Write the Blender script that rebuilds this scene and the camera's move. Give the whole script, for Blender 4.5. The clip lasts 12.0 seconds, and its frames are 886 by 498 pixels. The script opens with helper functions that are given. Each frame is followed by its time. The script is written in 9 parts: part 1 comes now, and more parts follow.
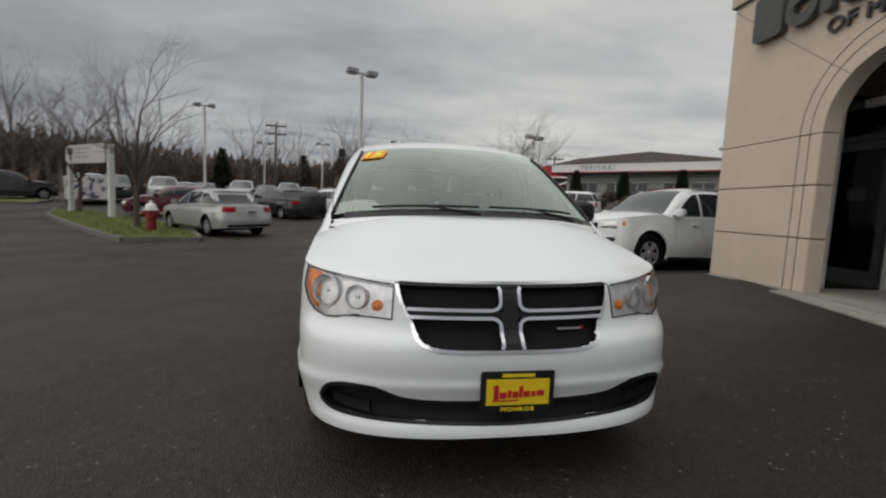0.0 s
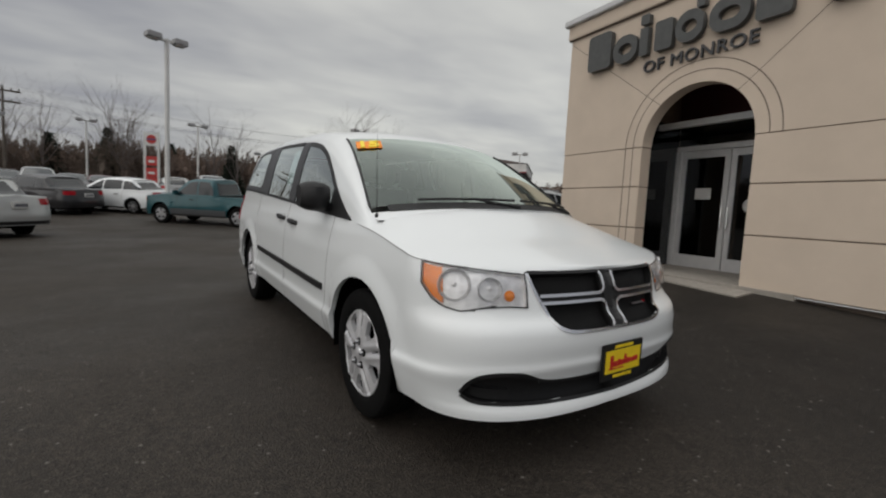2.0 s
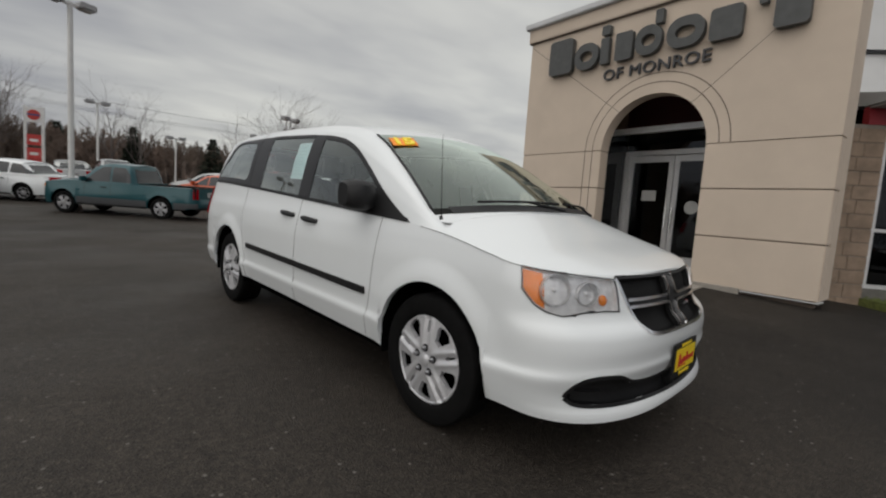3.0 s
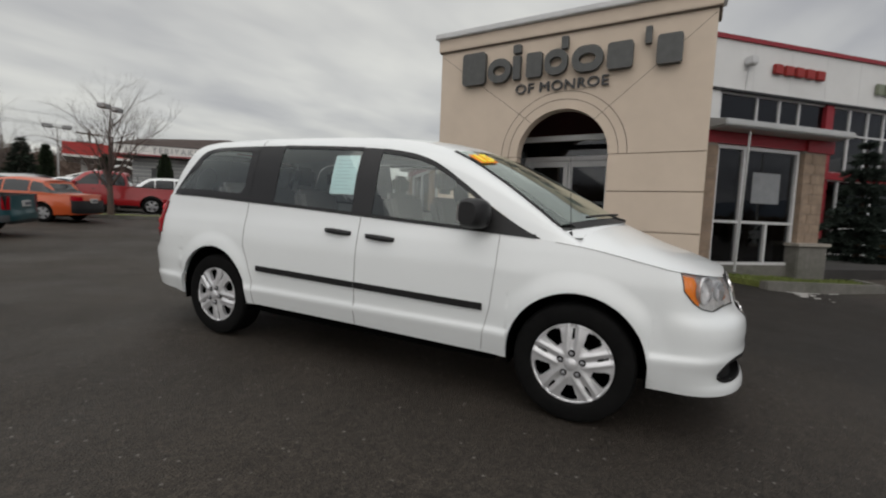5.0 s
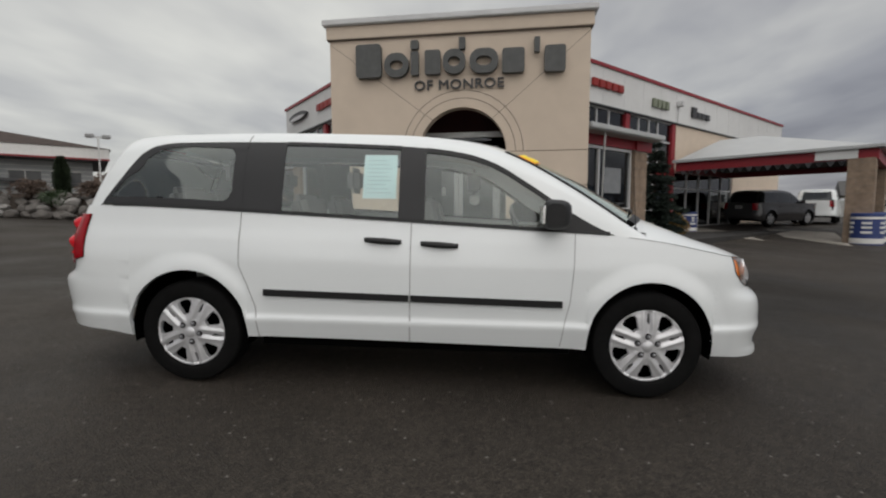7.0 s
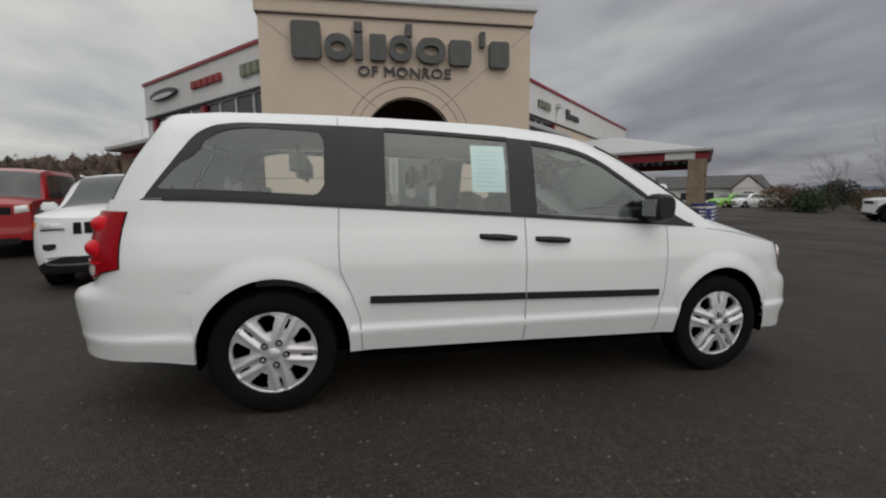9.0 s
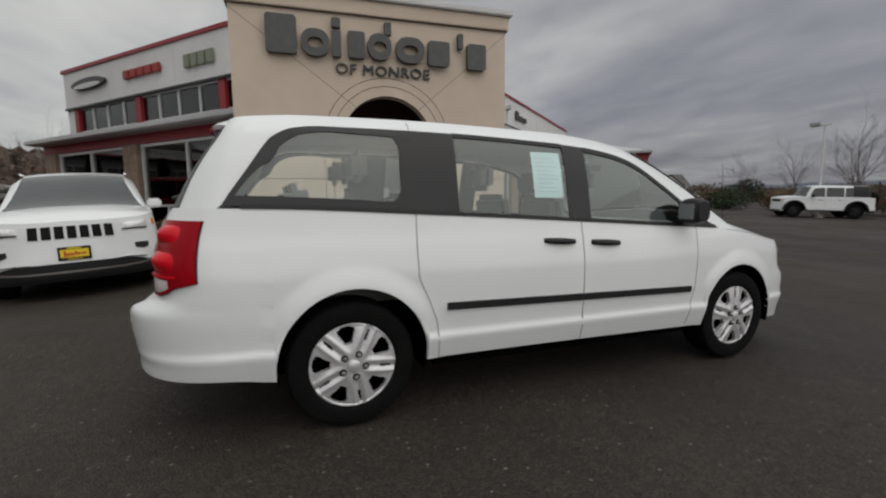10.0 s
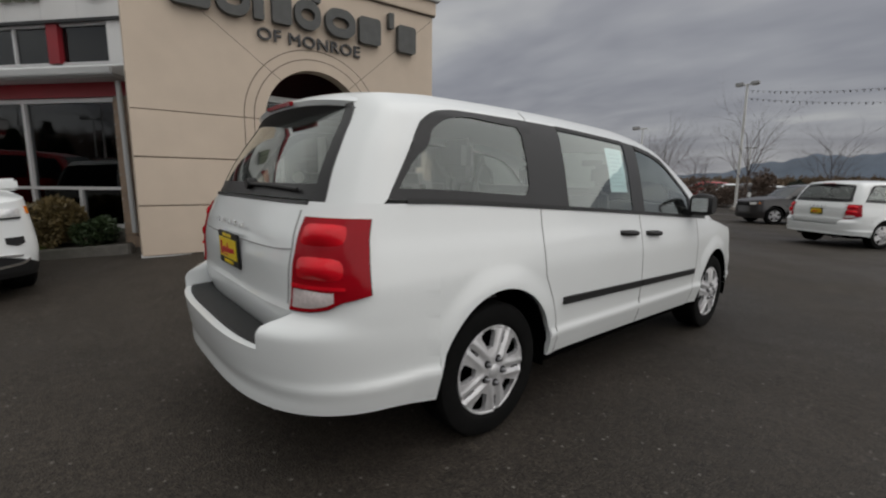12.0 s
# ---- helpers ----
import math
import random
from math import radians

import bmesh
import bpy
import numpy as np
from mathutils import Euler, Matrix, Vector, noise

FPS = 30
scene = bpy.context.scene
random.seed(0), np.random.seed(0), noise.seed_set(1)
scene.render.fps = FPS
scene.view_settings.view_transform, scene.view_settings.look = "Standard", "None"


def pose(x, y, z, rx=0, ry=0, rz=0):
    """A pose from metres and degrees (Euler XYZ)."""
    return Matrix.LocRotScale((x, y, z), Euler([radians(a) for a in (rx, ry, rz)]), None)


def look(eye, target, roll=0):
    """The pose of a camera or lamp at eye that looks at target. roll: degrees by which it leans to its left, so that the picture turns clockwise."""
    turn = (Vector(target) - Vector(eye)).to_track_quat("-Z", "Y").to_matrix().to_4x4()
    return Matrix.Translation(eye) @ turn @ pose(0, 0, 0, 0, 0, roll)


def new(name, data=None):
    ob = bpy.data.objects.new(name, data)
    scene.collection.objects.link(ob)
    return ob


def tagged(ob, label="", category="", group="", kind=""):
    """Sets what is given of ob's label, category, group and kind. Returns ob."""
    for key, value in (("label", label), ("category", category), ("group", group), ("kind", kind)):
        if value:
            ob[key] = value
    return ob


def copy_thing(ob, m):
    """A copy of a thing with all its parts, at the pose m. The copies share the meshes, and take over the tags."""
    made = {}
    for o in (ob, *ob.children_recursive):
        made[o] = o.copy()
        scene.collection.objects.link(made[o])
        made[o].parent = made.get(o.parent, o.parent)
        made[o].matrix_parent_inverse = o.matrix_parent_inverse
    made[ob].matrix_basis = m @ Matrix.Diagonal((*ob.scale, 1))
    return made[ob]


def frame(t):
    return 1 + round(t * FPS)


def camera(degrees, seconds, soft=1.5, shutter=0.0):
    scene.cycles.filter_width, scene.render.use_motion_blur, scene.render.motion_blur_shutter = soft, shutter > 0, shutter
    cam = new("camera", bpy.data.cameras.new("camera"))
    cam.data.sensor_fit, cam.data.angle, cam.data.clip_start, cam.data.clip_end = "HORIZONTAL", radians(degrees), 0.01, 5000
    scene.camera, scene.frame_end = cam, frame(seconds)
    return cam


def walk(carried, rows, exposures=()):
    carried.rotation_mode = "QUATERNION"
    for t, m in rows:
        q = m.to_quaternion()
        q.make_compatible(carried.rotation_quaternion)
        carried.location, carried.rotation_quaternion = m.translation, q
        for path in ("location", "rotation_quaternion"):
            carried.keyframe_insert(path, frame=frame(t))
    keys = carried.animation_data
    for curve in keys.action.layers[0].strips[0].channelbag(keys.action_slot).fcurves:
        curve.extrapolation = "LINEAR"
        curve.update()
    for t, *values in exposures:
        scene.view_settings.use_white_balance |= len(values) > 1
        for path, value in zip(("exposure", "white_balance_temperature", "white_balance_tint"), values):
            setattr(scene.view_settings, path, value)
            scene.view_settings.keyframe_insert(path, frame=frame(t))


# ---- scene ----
cam = camera(90.6, 12.0, 2.1, 0.4)
PATH = [
    (0, (0.0, -0.086, 1.196), (0.151, 1.899, 1.003), 2.6),
    (0.5, (-0.344, -0.061, 1.154), (0.052, 1.897, 1.061), 1.2),
    (1, (-0.679, -0.009, 1.121), (-0.046, 1.882, 0.958), 3.5),
    (1.5, (-1.011, 0.118, 1.132), (-0.202, 1.938, 0.945), 3.2),
    (2, (-1.345, 0.27, 1.12), (-0.367, 2.005, 0.945), 2.9),
    (2.5, (-1.66, 0.457, 1.109), (-0.536, 2.102, 0.937), 2.8),
    (3, (-1.965, 0.741, 1.124), (-0.7, 2.28, 0.94), 4.0),
    (3.5, (-2.289, 0.99, 1.114), (-0.886, 2.406, 0.946), 3.7),
    (3.7, (-2.424, 1.083, 1.132), (-0.965, 2.439, 0.961), 2.7),
    (5.3, (-3.208, 2.143, 1.156), (-1.427, 3.04, 1.004), 2.7),
    (5.5, (-3.267, 2.275, 1.142), (-1.448, 3.093, 0.99), 2.8),
    (6, (-3.368, 2.69, 1.148), (-1.485, 3.345, 0.986), 2.2),
    (6.5, (-3.431, 3.046, 1.152), (-1.503, 3.55, 0.977), 2.0),
    (7, (-3.484, 3.445, 1.192), (-1.51, 3.721, 1.021), -0.2),
    (7.2, (-3.515, 3.623, 1.196), (-1.536, 3.849, 1.023), -0.2),
    (8.8, (-3.375, 4.845, 1.211), (-1.4, 4.594, 1.023), -0.6),
    (9, (-3.331, 5.006, 1.217), (-1.368, 4.686, 1.006), -0.5),
    (9.5, (-3.226, 5.364, 1.254), (-1.289, 4.917, 1.033), -0.3),
    (10, (-3.166, 5.777, 1.271), (-1.267, 5.189, 1.049), -0.7),
    (10.5, (-3.016, 6.119, 1.258), (-1.166, 5.401, 1.001), -0.7),
    (11, (-2.777, 6.429, 1.295), (-0.987, 5.57, 1.051), 0.2),
    (11.5, (-2.578, 6.753, 1.299), (-0.889, 5.717, 1.029), 1.3),
    (12, (-2.384, 7.041, 1.32), (-0.786, 5.873, 1.03), 0.4),
]
walk(cam, [(t, look(eye, target, roll)) for t, eye, target, roll in PATH],
     [(0, -0.06), (2.5, -0.08), (3.5, -0.08), (5.5, 0.04), (7, 0.02), (9, -0.12), (10.5, -0.12), (12, -0.08)])

# ---- ground shape -------------------------------------------------------
def spline(pts):
    """A smooth line through (x, y) pairs, level beyond its ends."""
    xs, ys = [p[0] for p in pts], [p[1] for p in pts]
    d = [(ys[k + 1] - ys[k]) / (xs[k + 1] - xs[k]) for k in range(len(xs) - 1)]
    m = [0.0] + [0.0 if d[k - 1] * d[k] <= 0 else 2 * d[k - 1] * d[k] / (d[k - 1] + d[k]) for k in range(1, len(xs) - 1)] + [0.0]

    def at(x):
        if x <= xs[0] or x >= xs[-1]:
            return ys[0] if x <= xs[0] else ys[-1]
        k = 0
        while x > xs[k + 1]:
            k += 1
        h = xs[k + 1] - xs[k]
        t = (x - xs[k]) / h
        return (2 * t ** 3 - 3 * t * t + 1) * ys[k] + (t ** 3 - 2 * t * t + t) * h * m[k] + (3 * t * t - 2 * t ** 3) * ys[k + 1] + (t ** 3 - t * t) * h * m[k + 1]
    return at


RISE_X = spline([(-60, -0.42), (-20, -0.30), (-8, -0.20), (-3, -0.09), (0, -0.008), (2.5, 0.012), (5, 0.03), (8, 0.10), (16, 0.45), (25, 0.80), (60, 0.9)])
RISE_Y = spline([(-60, -0.38), (-30, -0.36), (-16, -0.26), (-6, -0.12), (0, 0), (3, 0.06), (6, 0.12), (9, 0.155), (13, 0.19), (17, 0.25), (20, 0.36), (24, 0.58), (28, 0.80), (34, 1.02), (60, 1.35)])


def gz(x, y):
    """Height of the sloping lot, with the apron that rises to the entrance."""
    return -0.07 + RISE_X(x) + RISE_Y(y) + 0.235 * math.exp(-((x - 5.4) / 2.1) ** 2 - ((y - 4.2) / 3.6) ** 4) - 0.08 * math.exp(-((x - 5.2) / 2.4) ** 2 - ((y - 9.6) / 1.7) ** 2)


def on_ground(x, y, heading=0.0, lift=0.0):
    """A pose that stands on the lot, turned so that local x points along heading (degrees)."""
    e = 0.4
    n = Vector((-(gz(x + e, y) - gz(x - e, y)) / (2 * e), -(gz(x, y + e) - gz(x, y - e)) / (2 * e), 1)).normalized()
    a = radians(heading)
    f = Vector((math.cos(a), math.sin(a), 0))
    f = (f - n * f.dot(n)).normalized()
    l = n.cross(f)
    m = Matrix((f, l, n)).transposed().to_4x4()
    m.translation = Vector((x, y, gz(x, y) + lift))
    return m


# ---- world and light ----------------------------------------------------
SUN_AZ, SUN_EL = radians(204), radians(44)


def build_world():
    w = bpy.data.worlds.new("overcast_sky")
    w.use_nodes = True
    scene.world = w
    nt = w.node_tree
    nt.nodes.clear()
    N, L = nt.nodes.new, nt.links.new
    out, bg = N("ShaderNodeOutputWorld"), N("ShaderNodeBackground")
    sky = N("ShaderNodeTexSky")
    sky.sky_type, sky.sun_disc = "NISHITA", False
    sky.sun_elevation, sky.sun_rotation = SUN_EL, radians(90) - SUN_AZ
    sky.air_density, sky.dust_density = 1.0, 3.0
    co = N("ShaderNodeTexCoord")
    sep = N("ShaderNodeSeparateXYZ")
    L(co.outputs["Generated"], sep.inputs[0])
    # cloud layer seen in perspective: direction over height
    add = N("ShaderNodeMath"); add.operation = "ADD"; add.inputs[1].default_value = 0.12
    ab = N("ShaderNodeMath"); ab.operation = "ABSOLUTE"
    L(sep.outputs[2], ab.inputs[0]); L(ab.outputs[0], add.inputs[0])
    cmb = N("ShaderNodeCombineXYZ")
    for k in (0, 1):
        d = N("ShaderNodeMath"); d.operation = "DIVIDE"
        L(sep.outputs[k], d.inputs[0]); L(add.outputs[0], d.inputs[1]); L(d.outputs[0], cmb.inputs[k])
    n1 = N("ShaderNodeTexNoise"); n1.inputs["Scale"].default_value = 0.75; n1.inputs["Detail"].default_value = 5; n1.inputs["Roughness"].default_value = 0.5
    n2 = N("ShaderNodeTexNoise"); n2.inputs["Scale"].default_value = 2.4; n2.inputs["Detail"].default_value = 2.5; n2.inputs["Distortion"].default_value = 0.4
    mp = N("ShaderNodeMapping"); mp.inputs["Rotation"].default_value = (0, 0, radians(35)); mp.inputs["Scale"].default_value = (0.7, 1.1, 1)
    L(cmb.outputs[0], mp.inputs[0])
    L(mp.outputs[0], n1.inputs["Vector"]); L(mp.outputs[0], n2.inputs["Vector"])
    mx = N("ShaderNodeMix"); mx.inputs[0].default_value = 0.27
    L(n1.outputs["Fac"], mx.inputs[2]); L(n2.outputs["Fac"], mx.inputs[3])
    # thinner cloud towards the north
    dot = N("ShaderNodeVectorMath"); dot.operation = "DOT_PRODUCT"
    dot.inputs[1].default_value = (0.50, 0.54, 0.68)
    L(co.outputs["Generated"], dot.inputs[0])
    glow = N("ShaderNodeMapRange"); glow.interpolation_type = "SMOOTHSTEP"
    for k, v in ((1, 0.05), (2, 1.0), (3, 0.0), (4, 0.35)):
        glow.inputs[k].default_value = v
    L(dot.outputs["Value"], glow.inputs[0])
    sm = N("ShaderNodeMath"); sm.operation = "ADD"
    L(mx.outputs[0], sm.inputs[0]); L(glow.outputs[0], sm.inputs[1])
    ramp = N("ShaderNodeValToRGB")
    cr = ramp.color_ramp
    cr.elements[0].position, cr.elements[0].color = 0.34, (0.165, 0.165, 0.190, 1)
    cr.elements[1].position, cr.elements[1].color = 0.95, (0.66, 0.655, 0.61, 1)
    e = cr.elements.new(0.585); e.color = (0.292, 0.293, 0.311, 1)
    L(sm.outputs[0], ramp.inputs[0])
    sc = N("ShaderNodeMix"); sc.data_type = "RGBA"; sc.blend_type = "ADD"; sc.inputs[0].default_value = 0.012
    L(ramp.outputs[0], sc.inputs[6]); L(sky.outputs[0], sc.inputs[7])
    # an overcast dome is brightest overhead
    lift = N("ShaderNodeMapRange"); lift.interpolation_type = "SMOOTHSTEP"
    for k, v in ((1, 0.35), (2, 0.95), (3, 1.0), (4, 1.75)):
        lift.inputs[k].default_value = v
    L(sep.outputs[2], lift.inputs[0])
    dome = N("ShaderNodeMix"); dome.data_type = "RGBA"; dome.blend_type = "MULTIPLY"; dome.inputs[0].default_value = 1.0
    L(sc.outputs[2], dome.inputs[6]); L(lift.outputs[0], dome.inputs[7])
    L(dome.outputs[2], bg.inputs[0])
    bg.inputs[1].default_value = 1.0
    L(bg.outputs[0], out.inputs[0])


build_world()
sun = new("sun", bpy.data.lights.new("sun", "SUN"))
sun.data.energy, sun.data.angle, sun.data.color = 1.55, radians(100), (1.0, 0.975, 0.92)
sun.matrix_world = look((math.cos(SUN_AZ) * math.cos(SUN_EL) * 50, math.sin(SUN_AZ) * math.cos(SUN_EL) * 50, math.sin(SUN_EL) * 50), (0, 0, 0))


# ---- materials ----------------------------------------------------------
def mat(name, color, rough=0.5, metal=0.0, var=0.0, scale=8.0, bump=0.0, bscale=60.0, coat=0.0, spec=0.5, dark=None, dscale=1.2, damount=0.0, alpha=1.0, trans=0.0, emit=0.0, rvar=0.0, detail=4.0):
    """A surface: base colour with fine and broad variation, roughness variation and relief."""
    m = bpy.data.materials.new(name)
    m.use_nodes = True
    nt = m.node_tree
    b = nt.nodes["Principled BSDF"]
    N, L = nt.nodes.new, nt.links.new
    c = (*color, 1) if len(color) == 3 else color
    b.inputs["Base Color"].default_value = c
    b.inputs["Roughness"].default_value = rough
    b.inputs["Metallic"].default_value = metal
    b.inputs["Specular IOR Level"].default_value = spec
    b.inputs["Coat Weight"].default_value = coat
    b.inputs["Coat Roughness"].default_value = 0.04
    b.inputs["Transmission Weight"].default_value = trans
    if emit:
        b.inputs["Emission Color"].default_value = c
        b.inputs["Emission Strength"].default_value = emit
    co = N("ShaderNodeTexCoord")
    if var or damount or rvar:
        n = N("ShaderNodeTexNoise"); n.inputs["Scale"].default_value = scale; n.inputs["Detail"].default_value = detail
        L(co.outputs["Object"], n.inputs["Vector"])
        mr = N("ShaderNodeMapRange"); mr.inputs[1].default_value, mr.inputs[2].default_value = 0.3, 0.7
        mr.inputs[3].default_value, mr.inputs[4].default_value = 1 - var, 1 + var
        L(n.outputs["Fac"], mr.inputs[0])
        mul = N("ShaderNodeMix"); mul.data_type = "RGBA"; mul.blend_type = "MULTIPLY"; mul.inputs[0].default_value = 1.0
        mul.inputs[6].default_value = c
        L(mr.outputs[0], mul.inputs[7])
        last = mul.outputs[2]
        if damount:
            n2 = N("ShaderNodeTexNoise"); n2.inputs["Scale"].default_value = dscale; n2.inputs["Detail"].default_value = 6; n2.inputs["Roughness"].default_value = 0.65
            L(co.outputs["Object"], n2.inputs["Vector"])
            m2 = N("ShaderNodeMapRange"); m2.inputs[1].default_value, m2.inputs[2].default_value = 0.45, 0.75
            m2.inputs[3].default_value, m2.inputs[4].default_value = 0.0, damount
            L(n2.outputs["Fac"], m2.inputs[0])
            mm = N("ShaderNodeMix"); mm.data_type = "RGBA"
            L(m2.outputs[0], mm.inputs[0]); L(last, mm.inputs[6])
            mm.inputs[7].default_value = (*(dark or tuple(0.5 * k for k in color[:3])), 1)
            last = mm.outputs[2]
        L(last, b.inputs["Base Color"])
        if rvar:
            m3 = N("ShaderNodeMapRange"); m3.inputs[1].default_value, m3.inputs[2].default_value = 0.3, 0.7
            m3.inputs[3].default_value, m3.inputs[4].default_value = max(0.02, rough - rvar), min(1, rough + rvar)
            L(n.outputs["Fac"], m3.inputs[0]); L(m3.outputs[0], b.inputs["Roughness"])
    if bump:
        nb = N("ShaderNodeTexNoise"); nb.inputs["Scale"].default_value = bscale; nb.inputs["Detail"].default_value = 3
        L(co.outputs["Object"], nb.inputs["Vector"])
        bp = N("ShaderNodeBump"); bp.inputs["Strength"].default_value = bump; bp.inputs["Distance"].default_value = 0.01
        L(nb.outputs["Fac"], bp.inputs["Height"]); L(bp.outputs[0], b.inputs["Normal"])
    return m


def glass_mat(name, tint, rough=0.0, mix=0.5, ior=1.5, shine=(0.95, 0.97, 1)):
    """Thin tinted glass: see-through, with a sky reflection by angle."""
    m = bpy.data.materials.new(name)
    m.use_nodes = True
    nt = m.node_tree
    nt.nodes.clear()
    N, L = nt.nodes.new, nt.links.new
    out = N("ShaderNodeOutputMaterial")
    tr = N("ShaderNodeBsdfTransparent"); tr.inputs[0].default_value = (*tint, 1)
    gl = N("ShaderNodeBsdfGlossy"); gl.inputs["Roughness"].default_value = rough; gl.inputs["Color"].default_value = (*shine, 1)
    fr = N("ShaderNodeFresnel"); fr.inputs["IOR"].default_value = ior
    mul = N("ShaderNodeMath"); mul.operation = "MULTIPLY"; mul.inputs[1].default_value = 2 * mix
    mul.use_clamp = True
    L(fr.outputs[0], mul.inputs[0])
    ms = N("ShaderNodeMixShader")
    L(mul.outputs[0], ms.inputs[0]); L(tr.outputs[0], ms.inputs[1]); L(gl.outputs[0], ms.inputs[2])
    L(ms.outputs[0], out.inputs[0])
    return m


# ---- mesh helpers -------------------------------------------------------
def finish(bm, smooth=False, angle=35):
    bmesh.ops.recalc_face_normals(bm, faces=bm.faces)
    me = bpy.data.meshes.new("mesh")
    if smooth:
        for f in bm.faces:
            f.smooth = True
        for e in bm.edges:
            if len(e.link_faces) == 2 and e.calc_face_angle(0) > radians(angle):
                e.smooth = False
    bm.to_mesh(me)
    bm.free()
    return me


def thing(name, m=None, label="", category="", group="", kind=""):
    ob = new(name)
    ob.empty_display_size = 0.1
    if m is not None:
        ob.matrix_world = m
    return tagged(ob, label, category, group, kind)


def part(name, bm, material, parent=None, label="", smooth=False, angle=35, kind=""):
    me = bm if isinstance(bm, bpy.types.Mesh) else finish(bm, smooth, angle)
    if material is not None and not me.materials:
        me.materials.append(material)
    ob = new(name, me)
    ob.parent = parent
    return tagged(ob, label, kind=kind)


def solo(name, bm, material, label, category, group="", kind="", smooth=False, m=None, angle=35):
    ob = part(name, bm, material, None, smooth=smooth, angle=angle)
    if m is not None:
        ob.matrix_world = m
    return tagged(ob, label, category, group, kind)


def add_box(bm, x0, x1, y0, y1, z0, z1, m=None, bevel=0.0):
    vs = [bm.verts.new((x, y, z)) for x in (x0, x1) for y in (y0, y1) for z in (z0, z1)]
    fs = [bm.faces.new([vs[k] for k in q]) for q in ((0, 1, 3, 2), (4, 6, 7, 5), (0, 4, 5, 1), (2, 3, 7, 6), (0, 2, 6, 4), (1, 5, 7, 3))]
    if bevel:
        es = list({e for f in fs for e in f.edges})
        r = bmesh.ops.bevel(bm, geom=es, offset=bevel, segments=2, affect="EDGES", clamp_overlap=True)
        vs = list({v for f in r["faces"] for v in f.verts} | {v for v in vs if v.is_valid})
    if m is not None:
        for v in vs:
            v.co = m @ v.co
    return vs


def box(x0, x1, y0, y1, z0, z1, m=None, bevel=0.0):
    bm = bmesh.new()
    add_box(bm, x0, x1, y0, y1, z0, z1, m, bevel)
    return bm


def add_tube(bm, a, b, r0, r1=None, n=10, caps=True):
    r1 = r0 if r1 is None else r1
    a, b = Vector(a), Vector(b)
    q = (b - a).to_track_quat("Z", "Y")
    rings = []
    for p, r in ((a, r0), (b, r1)):
        rings.append([bm.verts.new(p + q @ Vector((r * math.cos(2 * math.pi * k / n), r * math.sin(2 * math.pi * k / n), 0))) for k in range(n)])
    for k in range(n):
        bm.faces.new((rings[0][k], rings[0][(k + 1) % n], rings[1][(k + 1) % n], rings[1][k]))
    if caps:
        bm.faces.new(rings[0][::-1])
        bm.faces.new(rings[1])


def tube(a, b, r0, r1=None, n=12):
    bm = bmesh.new()
    add_tube(bm, a, b, r0, r1, n)
    return bm


def add_lathe(bm, prof, n=32, m=None, closed=False):
    """Turn (radius, height) pairs about local z."""
    rings = []
    for r, h in prof:
        ring = [bm.verts.new((r * math.cos(2 * math.pi * k / n), r * math.sin(2 * math.pi * k / n), h)) for k in range(n)]
        rings.append(ring)
    pairs = list(zip(rings, rings[1:])) + ([(rings[-1], rings[0])] if closed else [])
    for a, b in pairs:
        for k in range(n):
            bm.faces.new((a[k], a[(k + 1) % n], b[(k + 1) % n], b[k]))
    if m is not None:
        for ring in rings:
            for v in ring:
                v.co = m @ v.co
    return rings


def lathe(prof, n=32, m=None, closed=False):
    bm = bmesh.new()
    add_lathe(bm, prof, n, m, closed)
    return bm


def add_grid(bm, rows, wrap=False):
    """Faces over a grid of points."""
    vv = [[bm.verts.new(p) for p in row] for row in rows]
    for a, b in zip(vv, vv[1:]):
        for k in range(len(a) - (0 if wrap else 1)):
            q = (a[k], a[(k + 1) % len(a)], b[(k + 1) % len(b)], b[k])
            try:
                bm.faces.new(q)
            except ValueError:
                pass
    return vv


def add_poly(bm, pts, depth=0.0, axis=None):
    """A flat polygon, extruded by depth along axis."""
    a = [bm.verts.new(p) for p in pts]
    if not depth:
        bm.faces.new(a)
        return
    d = Vector(axis) * depth
    b = [bm.verts.new(Vector(p) + d) for p in pts]
    bm.faces.new(a[::-1])
    bm.faces.new(b)
    for k in range(len(a)):
        j = (k + 1) % len(a)
        bm.faces.new((a[k], a[j], b[j], b[k]))


def text_mesh(words, height, depth, bevel=0.0, space=1.0):
    """Words in the built-in font, capital height given, centred, in the local xz plane, facing -y."""
    cu = bpy.data.curves.new("words", "FONT")
    cu.body, cu.size, cu.extrude, cu.align_x, cu.align_y = words, height / 0.7, depth / 2, "CENTER", "BOTTOM_BASELINE"
    cu.space_character, cu.resolution_u, cu.bevel_depth = space, 3, bevel
    ob = bpy.data.objects.new("words", cu)
    scene.collection.objects.link(ob)
    dg = bpy.context.evaluated_depsgraph_get()
    me = bpy.data.meshes.new_from_object(ob.evaluated_get(dg))
    bpy.data.objects.remove(ob)
    me.transform(Matrix.Rotation(radians(90), 4, "X"))
    return me


def facing(p, normal_deg, tilt=0.0):
    """A pose at p whose local -y axis points along the bearing normal_deg."""
    return Matrix.Translation(p) @ Matrix.Rotation(radians(normal_deg + 90), 4, "Z") @ Matrix.Rotation(radians(tilt), 4, "X")
